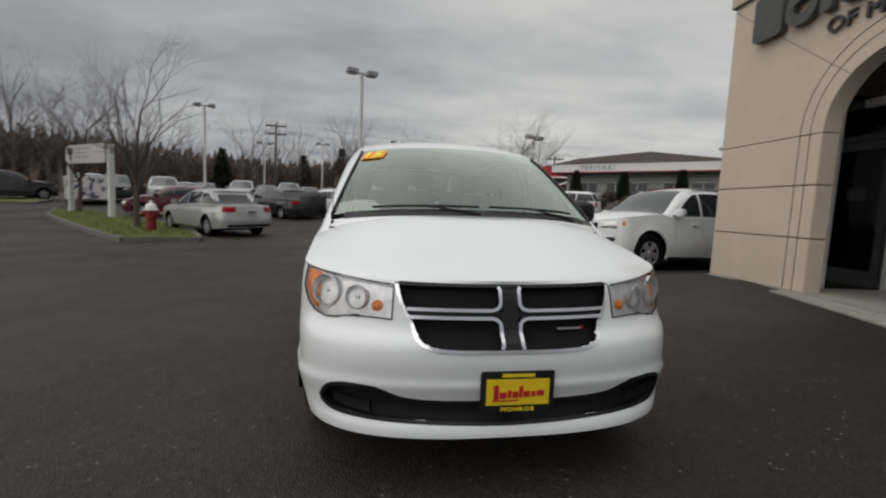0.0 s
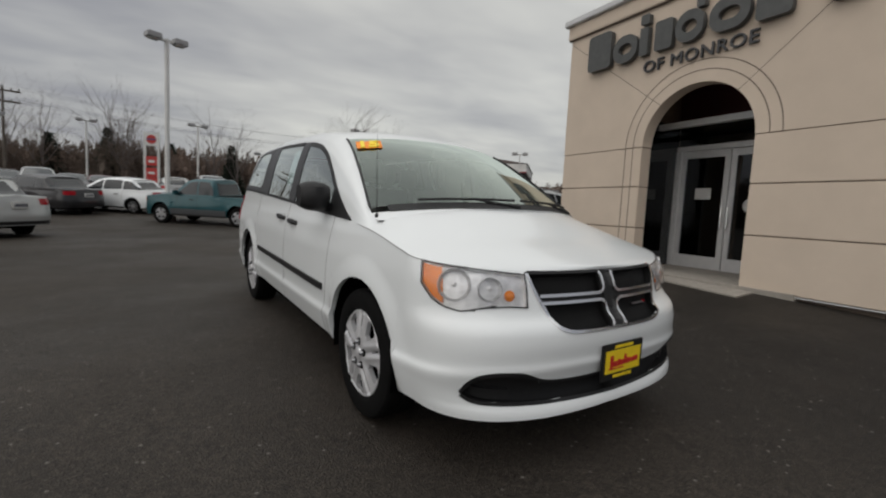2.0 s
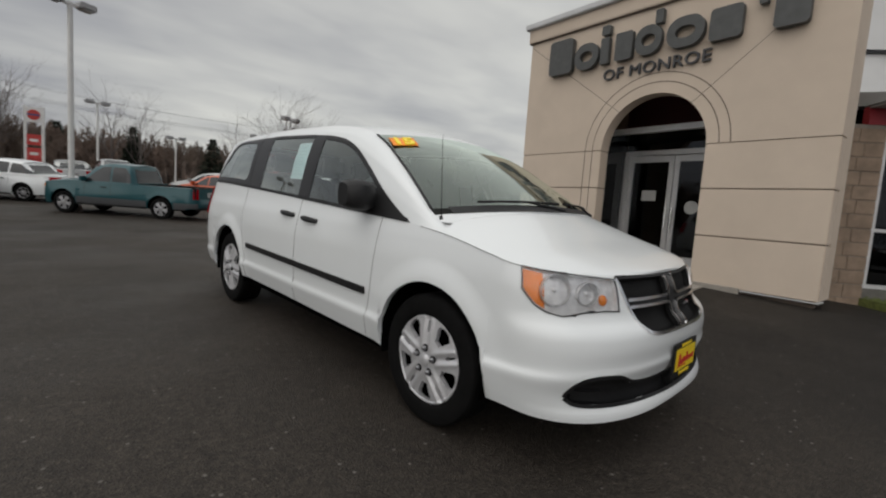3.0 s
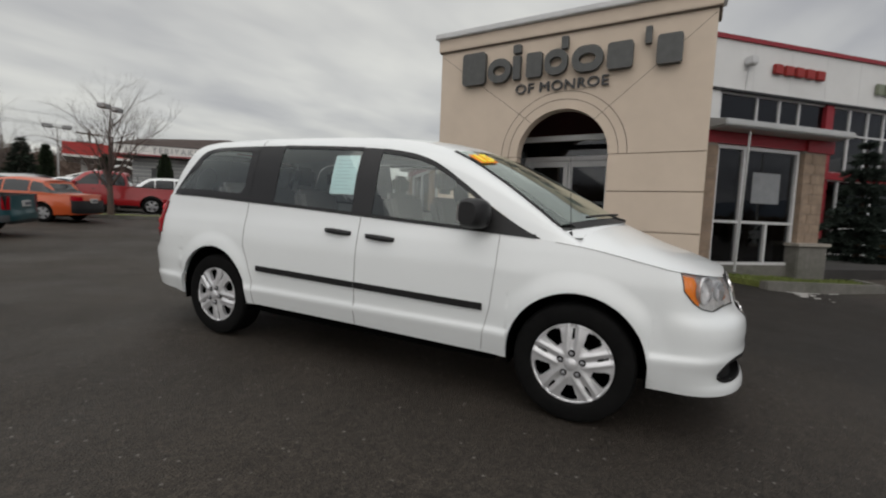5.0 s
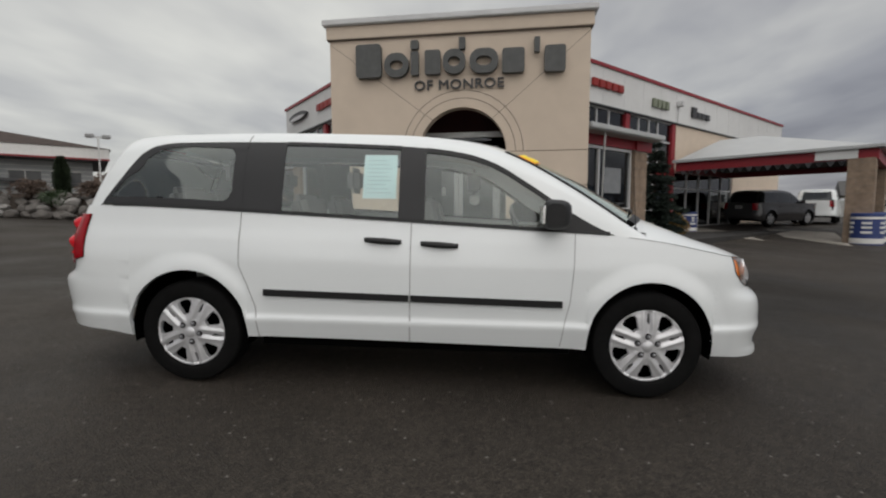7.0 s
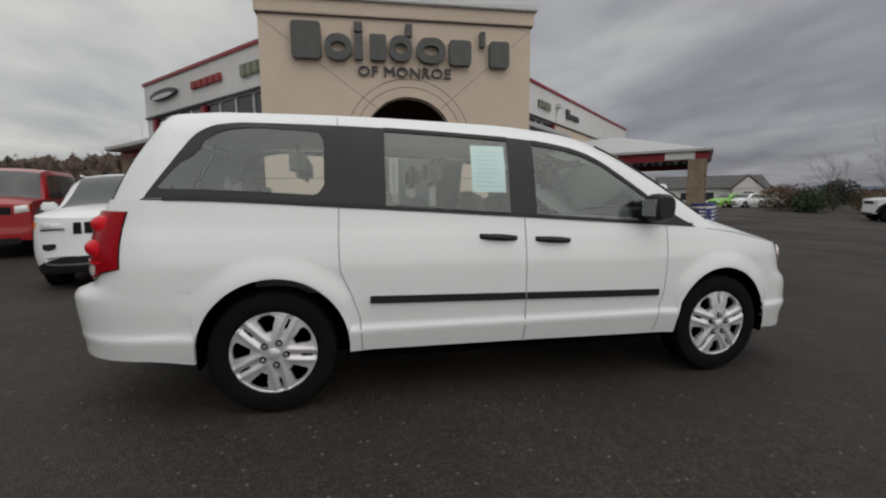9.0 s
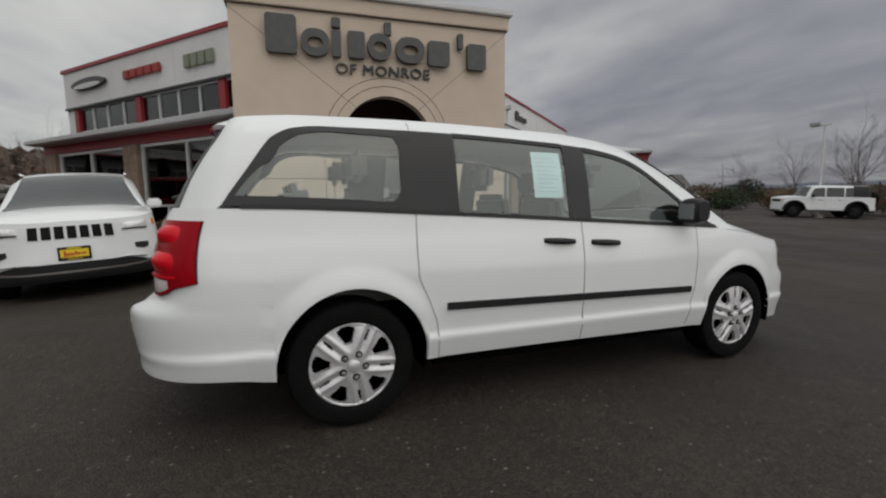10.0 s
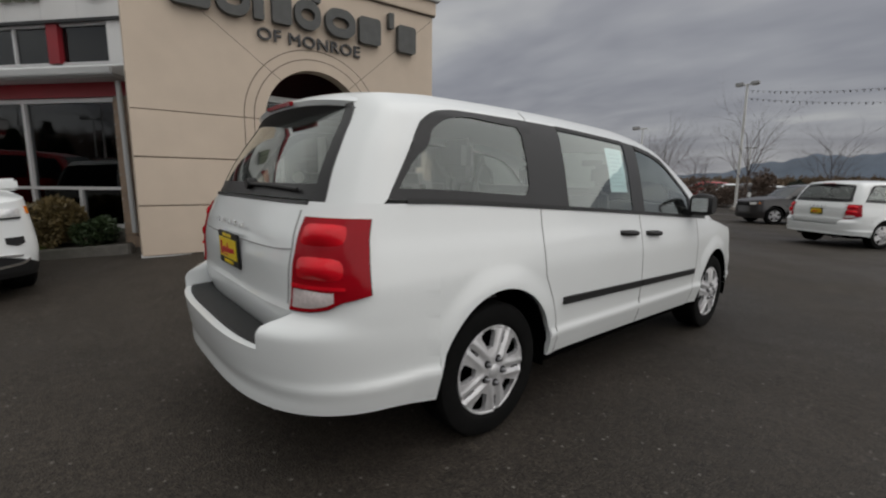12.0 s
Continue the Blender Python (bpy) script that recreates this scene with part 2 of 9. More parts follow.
# ---- ground and paving --------------------------------------------------
def asphalt_mat():
    m = mat("worn_asphalt", (0.040, 0.039, 0.038), 0.62, var=0.0)
    nt = m.node_tree
    b = nt.nodes["Principled BSDF"]
    N, L = nt.nodes.new, nt.links.new
    co = N("ShaderNodeTexCoord")

    def noise_(scale, detail, lo, hi, a, c, rough=0.6):
        n = N("ShaderNodeTexNoise"); n.inputs["Scale"].default_value = scale; n.inputs["Detail"].default_value = detail; n.inputs["Roughness"].default_value = rough
        L(co.outputs["Object"], n.inputs["Vector"])
        r = N("ShaderNodeMapRange"); r.inputs[1].default_value, r.inputs[2].default_value, r.inputs[3].default_value, r.inputs[4].default_value = lo, hi, a, c
        L(n.outputs["Fac"], r.inputs[0])
        return r.outputs[0]
    fine = noise_(75, 3, 0.3, 0.7, 0.35, 1.70)
    mottle = noise_(22, 4, 0.32, 0.68, 0.66, 1.36, 0.7)
    broad = noise_(0.16, 5, 0.35, 0.68, 0.78, 1.25, 0.55)
    patchy = noise_(0.9, 6, 0.35, 0.7, 0.84, 1.2, 0.7)
    # blacker asphalt before the entrance, with a ragged edge
    warp = N("ShaderNodeTexNoise"); warp.inputs["Scale"].default_value = 0.7; warp.inputs["Detail"].default_value = 5
    L(co.outputs["Object"], warp.inputs["Vector"])
    far = N("ShaderNodeVectorMath"); far.operation = "DISTANCE"; far.inputs[1].default_value = (4.2, 0.8, 0)
    L(co.outputs["Object"], far.inputs[0])
    shift = N("ShaderNodeMath"); shift.operation = "MULTIPLY_ADD"; shift.inputs[1].default_value = 2.4
    L(warp.outputs["Fac"], shift.inputs[0]); L(far.outputs["Value"], shift.inputs[2])
    darker = N("ShaderNodeMapRange"); darker.interpolation_type = "SMOOTHSTEP"
    for k, v in ((1, 3.2), (2, 5.0), (3, 0.52), (4, 1.05)):
        darker.inputs[k].default_value = v
    L(shift.outputs[0], darker.inputs[0])
    tone = fine
    for other in (mottle, broad, patchy, darker.outputs[0]):
        m1 = N("ShaderNodeMath"); m1.operation = "MULTIPLY"; L(tone, m1.inputs[0]); L(other, m1.inputs[1])
        tone = m1.outputs[0]
    mul = N("ShaderNodeMix"); mul.data_type = "RGBA"; mul.blend_type = "MULTIPLY"; mul.inputs[0].default_value = 1
    mul.inputs[6].default_value = (0.0325, 0.0268, 0.0212, 1); L(tone, mul.inputs[7])
    # sparse pale stone chips of two sizes
    last = mul.outputs[2]
    for scale, cut, pale in ((85, 0.90, (0.085, 0.074, 0.062, 1)), (38, 0.975, (0.15, 0.14, 0.125, 1))):
        stone = N("ShaderNodeTexVoronoi"); stone.inputs["Scale"].default_value = scale
        L(co.outputs["Object"], stone.inputs["Vector"])
        sep = N("ShaderNodeSeparateColor"); L(stone.outputs["Color"], sep.inputs[0])
        pick = N("ShaderNodeMath"); pick.operation = "GREATER_THAN"; pick.inputs[1].default_value = cut; L(sep.outputs[0], pick.inputs[0])
        core = N("ShaderNodeMapRange"); L(stone.outputs["Distance"], core.inputs[0])
        for k, v in ((1, 0.18), (2, 0.42), (3, 1.0), (4, 0.0)):
            core.inputs[k].default_value = v
        both = N("ShaderNodeMath"); both.operation = "MULTIPLY"; L(pick.outputs[0], both.inputs[0]); L(core.outputs[0], both.inputs[1])
        mm = N("ShaderNodeMix"); mm.data_type = "RGBA"; L(both.outputs[0], mm.inputs[0]); L(last, mm.inputs[6]); mm.inputs[7].default_value = pale
        last = mm.outputs[2]
    L(mm.outputs[2], b.inputs["Base Color"])
    L(noise_(0.35, 5, 0.35, 0.65, 0.52, 0.80), b.inputs["Roughness"])
    bp = N("ShaderNodeBump"); bp.inputs["Strength"].default_value = 0.9; bp.inputs["Distance"].default_value = 0.006
    v2 = N("ShaderNodeTexVoronoi"); v2.inputs["Scale"].default_value = 110
    L(co.outputs["Object"], v2.inputs["Vector"]); L(v2.outputs["Distance"], bp.inputs["Height"]); L(bp.outputs[0], b.inputs["Normal"])
    b.inputs["Specular IOR Level"].default_value = 0.27
    return m


ASPHALT = asphalt_mat()
CONCRETE = mat("concrete", (0.30, 0.275, 0.24), 0.85, var=0.12, scale=12, bump=0.25, bscale=120, dark=(0.17, 0.155, 0.135), damount=0.7, dscale=0.8)
KERB = mat("kerb_concrete", (0.14, 0.133, 0.12), 0.9, var=0.15, scale=10, bump=0.3, bscale=90, dark=(0.07, 0.075, 0.055), damount=0.8, dscale=1.5)
GRASS = mat("lawn", (0.125, 0.145, 0.034), 0.95, var=0.35, scale=25, bump=1.0, bscale=60, dark=(0.06, 0.055, 0.03), damount=0.6, dscale=1.2)
BLADE = mat("grass_blades", (0.125, 0.155, 0.036), 0.8, var=0.3, scale=3)
SOIL = mat("dark_soil", (0.03, 0.022, 0.016), 0.95, var=0.3, scale=15, bump=0.8, bscale=40)
STUCCO = mat("beige_stucco", (0.60, 0.502, 0.405), 0.92, var=0.035, scale=2.5, bump=0.22, bscale=220, dark=(0.51, 0.425, 0.342), damount=0.35, dscale=0.7)
JOINT = mat("stucco_joint", (0.13, 0.10, 0.08), 0.95)
COPING = mat("coping_metal", (0.55, 0.55, 0.55), 0.45, var=0.06, scale=4)
WALL_WHITE = mat("white_panel_wall", (0.64, 0.64, 0.63), 0.55, var=0.03, scale=1.5, dark=(0.52, 0.52, 0.50), damount=0.35, dscale=0.9)
WALL_RED = mat("red_metal_trim", (0.24, 0.013, 0.020), 0.45, var=0.06, scale=3)
ALU = mat("aluminium_frame", (0.60, 0.60, 0.60), 0.4, metal=0.2, var=0.05, scale=10)
WHITE_METAL = mat("white_metal_roof", (0.44, 0.45, 0.45), 0.45, var=0.05, scale=2, dark=(0.42, 0.42, 0.40), damount=0.4, dscale=0.5)
SIGN_GREY = mat("sign_letter_grey", (0.075, 0.077, 0.075), 0.6, var=0.12, scale=9, bump=0.05, bscale=100)
SIGN_DARK = mat("sign_letter_dark", (0.045, 0.045, 0.048), 0.5)
LOGO_RED = mat("logo_red", (0.27, 0.022, 0.018), 0.5)
LOGO_GREEN = mat("logo_grey_green", (0.19, 0.21, 0.15), 0.5)
SHOP_GLASS = glass_mat("shop_glass", (0.22, 0.23, 0.23), 0.0, 0.55)
# near-black colour carries the dimness of rooms, ceilings and canopy underside
PAINTED_DIM = mat("painted_dim", (0.03, 0.028, 0.026), 0.9, var=0.3, scale=1.5)
PALE_BOARD = mat("pale_board", (0.5, 0.5, 0.48), 0.8, var=0.05, scale=5)
BRICK = mat("tan_split_block", (0.27, 0.20, 0.145), 0.9, var=0.2, scale=6, bump=0.6, bscale=60, dark=(0.16, 0.115, 0.085), damount=0.6, dscale=2.5)
MORTAR = mat("mortar", (0.22, 0.19, 0.16), 0.95, var=0.1, scale=20)


def ground_mesh():
    bm = bmesh.new()
    us = [-3500, -1500, -700, -350, -180, -110] + [k * 3.0 for k in range(-25, -7)] + [k * 1.0 for k in range(-20, 21)] + [k * 3.0 for k in range(8, 26)] + [110, 180, 350, 700, 1500, 3500]
    add_grid(bm, [[(x, y, gz(x, y)) for y in us] for x in us])
    return bm


solo("ground", ground_mesh(), ASPHALT, "dark worn asphalt car lot with pale chips", "ground", kind="structure", smooth=True)


def sheet_on_ground(poly, lift, n=1.0):
    """A flat patch that follows the slope of the lot, with a skirt down to it."""
    bm = bmesh.new()
    f = bm.faces.new([bm.verts.new((x, y, 0)) for x, y in poly])
    bmesh.ops.triangulate(bm, faces=[f])
    bmesh.ops.subdivide_edges(bm, edges=bm.edges, cuts=6, use_grid_fill=True)
    rim = [e for e in bm.edges if e.is_boundary]
    ex = bmesh.ops.extrude_edge_only(bm, edges=rim)
    low = {v for v in ex["geom"] if isinstance(v, bmesh.types.BMVert)}
    for v in bm.verts:
        v.co.z = gz(v.co.x, v.co.y) + (-0.05 if v in low else lift)
    return bm


def kerb_run(name, pts, w=0.15, h=0.14, label="weathered concrete kerb"):
    """A kerb along a line of points, in stones of about two metres with fine joints."""
    ob = thing(name, None, label, "kerb", "", "structure")
    for (x0, y0), (x1, y1) in zip(pts, pts[1:]):
        d = math.hypot(x1 - x0, y1 - y0)
        k = max(1, round(d / 2.0))
        for i in range(k):
            a, b = (i + 0.004) / k, (i + 0.996) / k
            ax, ay, bx, by = x0 + (x1 - x0) * a, y0 + (y1 - y0) * a, x0 + (x1 - x0) * b, y0 + (y1 - y0) * b
            L = math.hypot(bx - ax, by - ay)
            bmk = box(0, L, -w / 2, w / 2, -0.10, h, None, 0.02)
            za, zb = gz(ax, ay), gz(bx, by)
            p = part("kerb_stone", bmk, KERB, ob, smooth=True)
            p.matrix_world = Matrix.Translation((ax, ay, za)) @ Matrix.Rotation(math.atan2(by - ay, bx - ax), 4, "Z") @ Matrix.Rotation(-math.atan2(zb - za, L), 4, "Y")
    return ob


def grass_blades(name, poly, count, lift, hmax=0.09, seed=3, label="short green lawn with mossy patches"):
    """Many small blades over a patch, one object."""
    rng = random.Random(seed)
    xs, ys = [p[0] for p in poly], [p[1] for p in poly]

    def inside(x, y):
        c = False
        for k in range(len(poly)):
            (xa, ya), (xb, yb) = poly[k], poly[k - 1]
            if (ya > y) != (yb > y) and x < (xb - xa) * (y - ya) / (yb - ya) + xa:
                c = not c
        return c
    vs, fs = [], []
    while len(fs) < count:
        x, y = rng.uniform(min(xs), max(xs)), rng.uniform(min(ys), max(ys))
        if not inside(x, y):
            continue
        a, h, w = rng.uniform(0, 6.28), rng.uniform(0.4, 1) * hmax, rng.uniform(0.006, 0.014)
        z = gz(x, y) + lift
        lx, ly = rng.uniform(-0.5, 0.5) * h, rng.uniform(-0.5, 0.5) * h
        k = len(vs)
        vs += [(x - w * math.cos(a), y - w * math.sin(a), z), (x + w * math.cos(a), y + w * math.sin(a), z), (x + lx, y + ly, z + h)]
        fs.append((k, k + 1, k + 2))
    me = bpy.data.meshes.new(name)
    me.from_pydata(vs, [], fs)
    ob = part(name, me, BLADE, None)
    return tagged(ob, label, "grass", "", "stuff")




# ---- motor vehicles -----------------------------------------------------
def curve(pts):
    """A smooth line through (x, y) pairs."""
    pts = sorted(pts)
    xs, ys = [p[0] for p in pts], [p[1] for p in pts]
    n = len(xs)
    d = [(ys[k + 1] - ys[k]) / (xs[k + 1] - xs[k]) for k in range(n - 1)]
    m = [d[0]] + [0.0 if d[k - 1] * d[k] <= 0 else 2 * d[k - 1] * d[k] / (d[k - 1] + d[k]) for k in range(1, n - 1)] + [d[-1]]

    def at(x):
        if x <= xs[0]:
            return ys[0]
        if x >= xs[-1]:
            return ys[-1]
        k = 0
        while x > xs[k + 1]:
            k += 1
        h = xs[k + 1] - xs[k]
        t = (x - xs[k]) / h
        return (2 * t ** 3 - 3 * t * t + 1) * ys[k] + (t ** 3 - 2 * t * t + t) * h * m[k] + (3 * t * t - 2 * t ** 3) * ys[k + 1] + (t ** 3 - t * t) * h * m[k + 1]
    return at


def line(pts):
    xs, ys = [p[0] for p in sorted(pts)], [p[1] for p in sorted(pts)]
    return lambda x: float(np.interp(x, xs, ys))


class Auto:
    """The skin of a vehicle: a lower shell S(s, z) and a cabin G(s, v), both wrapped from the front centre (s=0) by the side (1..2) to the rear centre (3).
    Local x points forward from the front axle, y to the left, z up."""

    def __init__(self, p):
        self.p = p
        for k in ("F", "R", "W", "taper", "top", "roof", "ytop", "Rg", "bottom", "crown", "hood"):
            setattr(self, k, curve(p[k]))
        self.g = line(p.get("g", [(0, 0), (0.5, 0.27), (0.8, 0.5), (0.9, 0.66), (0.96, 0.83), (1, 1)]))
        self.xf, self.xr = p["xf"], p["xr"]
        self.nf, self.nr = (curve(p[k]) if isinstance(p[k], list) else (lambda z, c=p[k]: c) for k in ("nf", "nr"))
        self.arches = p["arches"]
        self.flare = p.get("flare", 0.018)

    def width(self, x, z):
        return self.W(z) * self.taper(x)

    def S(self, s, z, sg=-1):
        if s < 1:
            a = radians(90 * s)
            f = self.F(z)
            x = self.xf + (f - self.xf) * max(0, math.cos(a)) ** (2 / self.nf(z))
            y = self.width(self.xf, z) * math.sin(a) ** (2 / self.nf(z))
        elif s <= 2:
            x = self.xf + (self.xr - self.xf) * (s - 1)
            y = self.width(x, z)
        else:
            a = radians(90 * (s - 2))
            x = self.xr - (self.xr - self.R(z)) * math.sin(a) ** (2 / self.nr(z))
            y = self.width(self.xr, z) * max(0, math.cos(a)) ** (2 / self.nr(z))
        for ax, az, ar in self.arches:
            d = math.hypot(x - ax, z - az) - ar
            t = 1 - min(1, max(0, d / 0.13))
            y += self.flare * t * t * (3 - 2 * t) * (1 if y > 0.6 else 0)
        return Vector((x, sg * y, z))

    def s_of_x(self, x):
        return 1 + (x - self.xf) / (self.xr - self.xf)

    def z_top(self, s):
        z = 0.9
        for _ in range(6):
            z = self.top(self.S(s, z).x)
        return z

    def z_low(self, s):
        z = self.bottom(self.S(s, 0.3).x)
        x = self.S(s, z).x
        if 0.9 < s < 2.1:
            for ax, az, ar in self.arches:
                if abs(x - ax) < ar:
                    z = max(z, az + math.sqrt(ar * ar - (x - ax) ** 2))
        return z

    def G(self, s, v, sg=-1):
        g = self.g(v)
        if s <= 2:
            x = self.xf + (self.xr - self.xf) * (s - 1)
            b = self.top(x)
            y = self.width(x, b) * (1 - g) + self.ytop(x) * g
            return Vector((x, sg * y, b + v * (self.roof(x) - b)))
        a = radians(90 * (s - 2))
        x = self.xr - (self.xr - self.Rg(v)) * math.sin(a) ** (2 / self.nr(1.2))
        b = self.top(self.xr)
        y = (self.width(self.xr, b) * (1 - g) + self.ytop(self.xr) * g) * max(0, math.cos(a)) ** (2 / self.nr(1.2))
        return Vector((x, sg * y, b + v * (self.roof(x) - b)))

    def Gz(self, s, z, sg=-1):
        """Cabin surface by height."""
        x = self.G(s, 0.5).x
        b, r = (self.top(x), self.roof(x)) if s <= 2 else (self.top(self.xr), self.roof(x))
        return self.G(s, min(1.0, max(0.0, (z - b) / max(1e-3, r - b))), sg)

    def columns(self, s0, s1, n):
        ss = [s0 + (s1 - s0) * k / n for k in range(n + 1)]
        for ax, az, ar in self.arches:
            z0 = self.bottom(ax)
            for k in range(25):
                t = math.pi * k / 24
                ss.append(self.s_of_x(ax + ar * math.cos(t) * 0.9999))
            for e in (1.0005, -1.0005):
                ss.append(self.s_of_x(ax + ar * e))
        return sorted(x for x in set(ss) if s0 <= x <= s1)

    def shell(self, n=110, nz=16, holes=(), s0=0.0, s1=3.0, levels=(), cuts=()):
        """The lower skin on both sides, with a lip turned in along its lower edge; holes: functions of s, z."""
        bm = bmesh.new()
        for sg in (-1, 1):
            cols = sorted(set(self.columns(s0, s1, n)) | set(cuts))
            grid = []
            for s in cols:
                lo, hi = self.z_low(s), self.z_top(s)
                zs = [lo + (hi - lo) * k / nz for k in range(nz + 1)]
                for z in levels if s > 2.4 else ():
                    k = min(range(nz + 1), key=lambda k: abs(zs[k] - z))
                    zs[k] = z
                pts = [self.S(s, z, sg) for z in zs]
                q = pts[0]
                c = Vector((q.x - (0.02 + 0.06 * min(1, abs(s - 1.5) - 0.5)) * (1 if s < 1.5 else -1), 0.95 * q.y, q.z + 0.015)) if not 1 <= s <= 2 else Vector((q.x, q.y - sg * 0.03, q.z + 0.006))
                grid.append(([c] + pts, s, lo, hi))
            vv = [[bm.verts.new(p) for p in g[0]] for g in grid]
            for a in range(len(grid) - 1):
                for k in range(nz + 1):
                    if k:
                        sm = (grid[a][1] + grid[a + 1][1]) / 2
                        zm = (grid[a][0][k].z + grid[a][0][k + 1].z) / 2
                        if any(h(sm, zm) for h in holes):
                            continue
                    bm.faces.new((vv[a][k], vv[a + 1][k], vv[a + 1][k + 1], vv[a][k + 1]))
        bmesh.ops.remove_doubles(bm, verts=bm.verts, dist=0.0008)
        return bm

    def patch(self, surf, s0, s1, lo, hi, off=0.004, thick=0.0, ns=16, nz=6, sides=(-1, 1), bulge=0.0):
        """A piece lying on the skin, off metres proud of it, with its rim turned in by thick."""
        bm = bmesh.new()
        lo = lo if callable(lo) else (lambda s, c=lo: c)
        hi = hi if callable(hi) else (lambda s, c=hi: c)
        for sg in sides:
            rows, base = [], []
            for i in range(ns + 1):
                s = s0 + (s1 - s0) * i / ns
                a, b = lo(s), hi(s)
                r, q = [], []
                for k in range(nz + 1):
                    z = a + (b - a) * k / nz
                    p = surf(s, z, sg)
                    e = 0.004
                    du = surf(min(3, s + e), z, sg) - surf(max(0, s - e), z, sg)
                    dv = surf(s, z + e, sg) - surf(s, z - e, sg)
                    n = du.cross(dv)
                    n = n.normalized() if n.length > 1e-12 else Vector((0, sg, 0))
                    if n.dot(p - Vector((-1.5, 0, 0.75))) < 0:
                        n = -n
                    w = bulge * math.sin(math.pi * i / ns) * math.sin(math.pi * k / nz)
                    r.append(p + n * (off + w))
                    q.append(p + n * (off - thick))
                rows.append(r)
                base.append(q)
            vv = add_grid(bm, rows)
            if thick:
                ring = [vv[i][0] for i in range(ns + 1)] + [vv[ns][k] for k in range(1, nz + 1)] + [vv[i][nz] for i in range(ns - 1, -1, -1)] + [vv[0][k] for k in range(nz - 1, 0, -1)]
                rb = [base[i][0] for i in range(ns + 1)] + [base[ns][k] for k in range(1, nz + 1)] + [base[i][nz] for i in range(ns - 1, -1, -1)] + [base[0][k] for k in range(nz - 1, 0, -1)]
                rb = [bm.verts.new(p) for p in rb]
                for k in range(len(ring)):
                    j = (k + 1) % len(ring)
                    try:
                        bm.faces.new((ring[k], ring[j], rb[j], rb[k]))
                    except ValueError:
                        pass
        return bm

    def trace(self, surf, pts, width, off=0.002, sides=(-1, 1), n=6):
        """A narrow band along (s, z) points on the skin, such as a shut line or a moulding."""
        bm = bmesh.new()
        for sg in sides:
            path = []
            for (a, b), (c, d) in zip(pts, pts[1:]):
                for k in range(n):
                    path.append((a + (c - a) * k / n, b + (d - b) * k / n))
            path.append(pts[-1])
            P, Nn = [], []
            for s, z in path:
                p = surf(s, z, sg)
                e = 0.004
                du, dv = surf(min(3, s + e), z, sg) - surf(max(0, s - e), z, sg), surf(s, z + e, sg) - surf(s, z - e, sg)
                m = du.cross(dv)
                m = m.normalized() if m.length > 1e-12 else Vector((0, sg, 0))
                if m.dot(p - Vector((-1.5, 0, 0.75))) < 0:
                    m = -m
                P.append(p + m * off)
                Nn.append(m)
            rows = []
            for k, p in enumerate(P):
                t = (P[min(k + 1, len(P) - 1)] - P[max(k - 1, 0)]).normalized()
                w = t.cross(Nn[k]).normalized() * width / 2
                rows.append([p - w - Nn[k] * (off + 0.003), p - w, p + w, p + w - Nn[k] * (off + 0.003)])
            add_grid(bm, rows)
        return bm

    def sheet(self, edge, crown, bulge, nw=14, flat=2.6):
        """Rows from one side to the other: hood, windscreen, roof. edge: points of the right side; crown and bulge: height and forward swell of each row."""
        bm = bmesh.new()
        rows = []
        for p, c, b in zip(edge, crown, bulge):
            rows.append([Vector((p.x + b * (1 - abs(w) ** 2), p.y * -w, p.z + c * (1 - abs(w) ** flat))) for w in [-1 + 2 * k / nw for k in range(nw + 1)]])
        add_grid(bm, rows)
        bmesh.ops.remove_doubles(bm, verts=bm.verts, dist=0.0005)
        return bm


def tyre_mesh(r, w, rim):
    h = w / 2
    prof = [(rim, -h * 0.85), (rim + 0.012, -h * 0.95), (rim + 0.03, -h), (r - 0.035, -h * 1.0), (r - 0.012, -h * 0.93), (r - 0.002, -h * 0.8)]
    for k in range(5):
        t = -h * 0.62 + k * h * 0.31
        prof += [(r, t - h * 0.12), (r, t + h * 0.12), (r - 0.008, t + h * 0.14), (r - 0.008, t + h * 0.17)] if k < 4 else [(r, t - h * 0.12), (r, t + h * 0.12)]
    prof += [(r - 0.002, h * 0.8), (r - 0.012, h * 0.93), (r - 0.035, h), (rim + 0.03, h), (rim + 0.012, h * 0.95), (rim, h * 0.85)]
    return finish(lathe(prof, 48), True, 30)


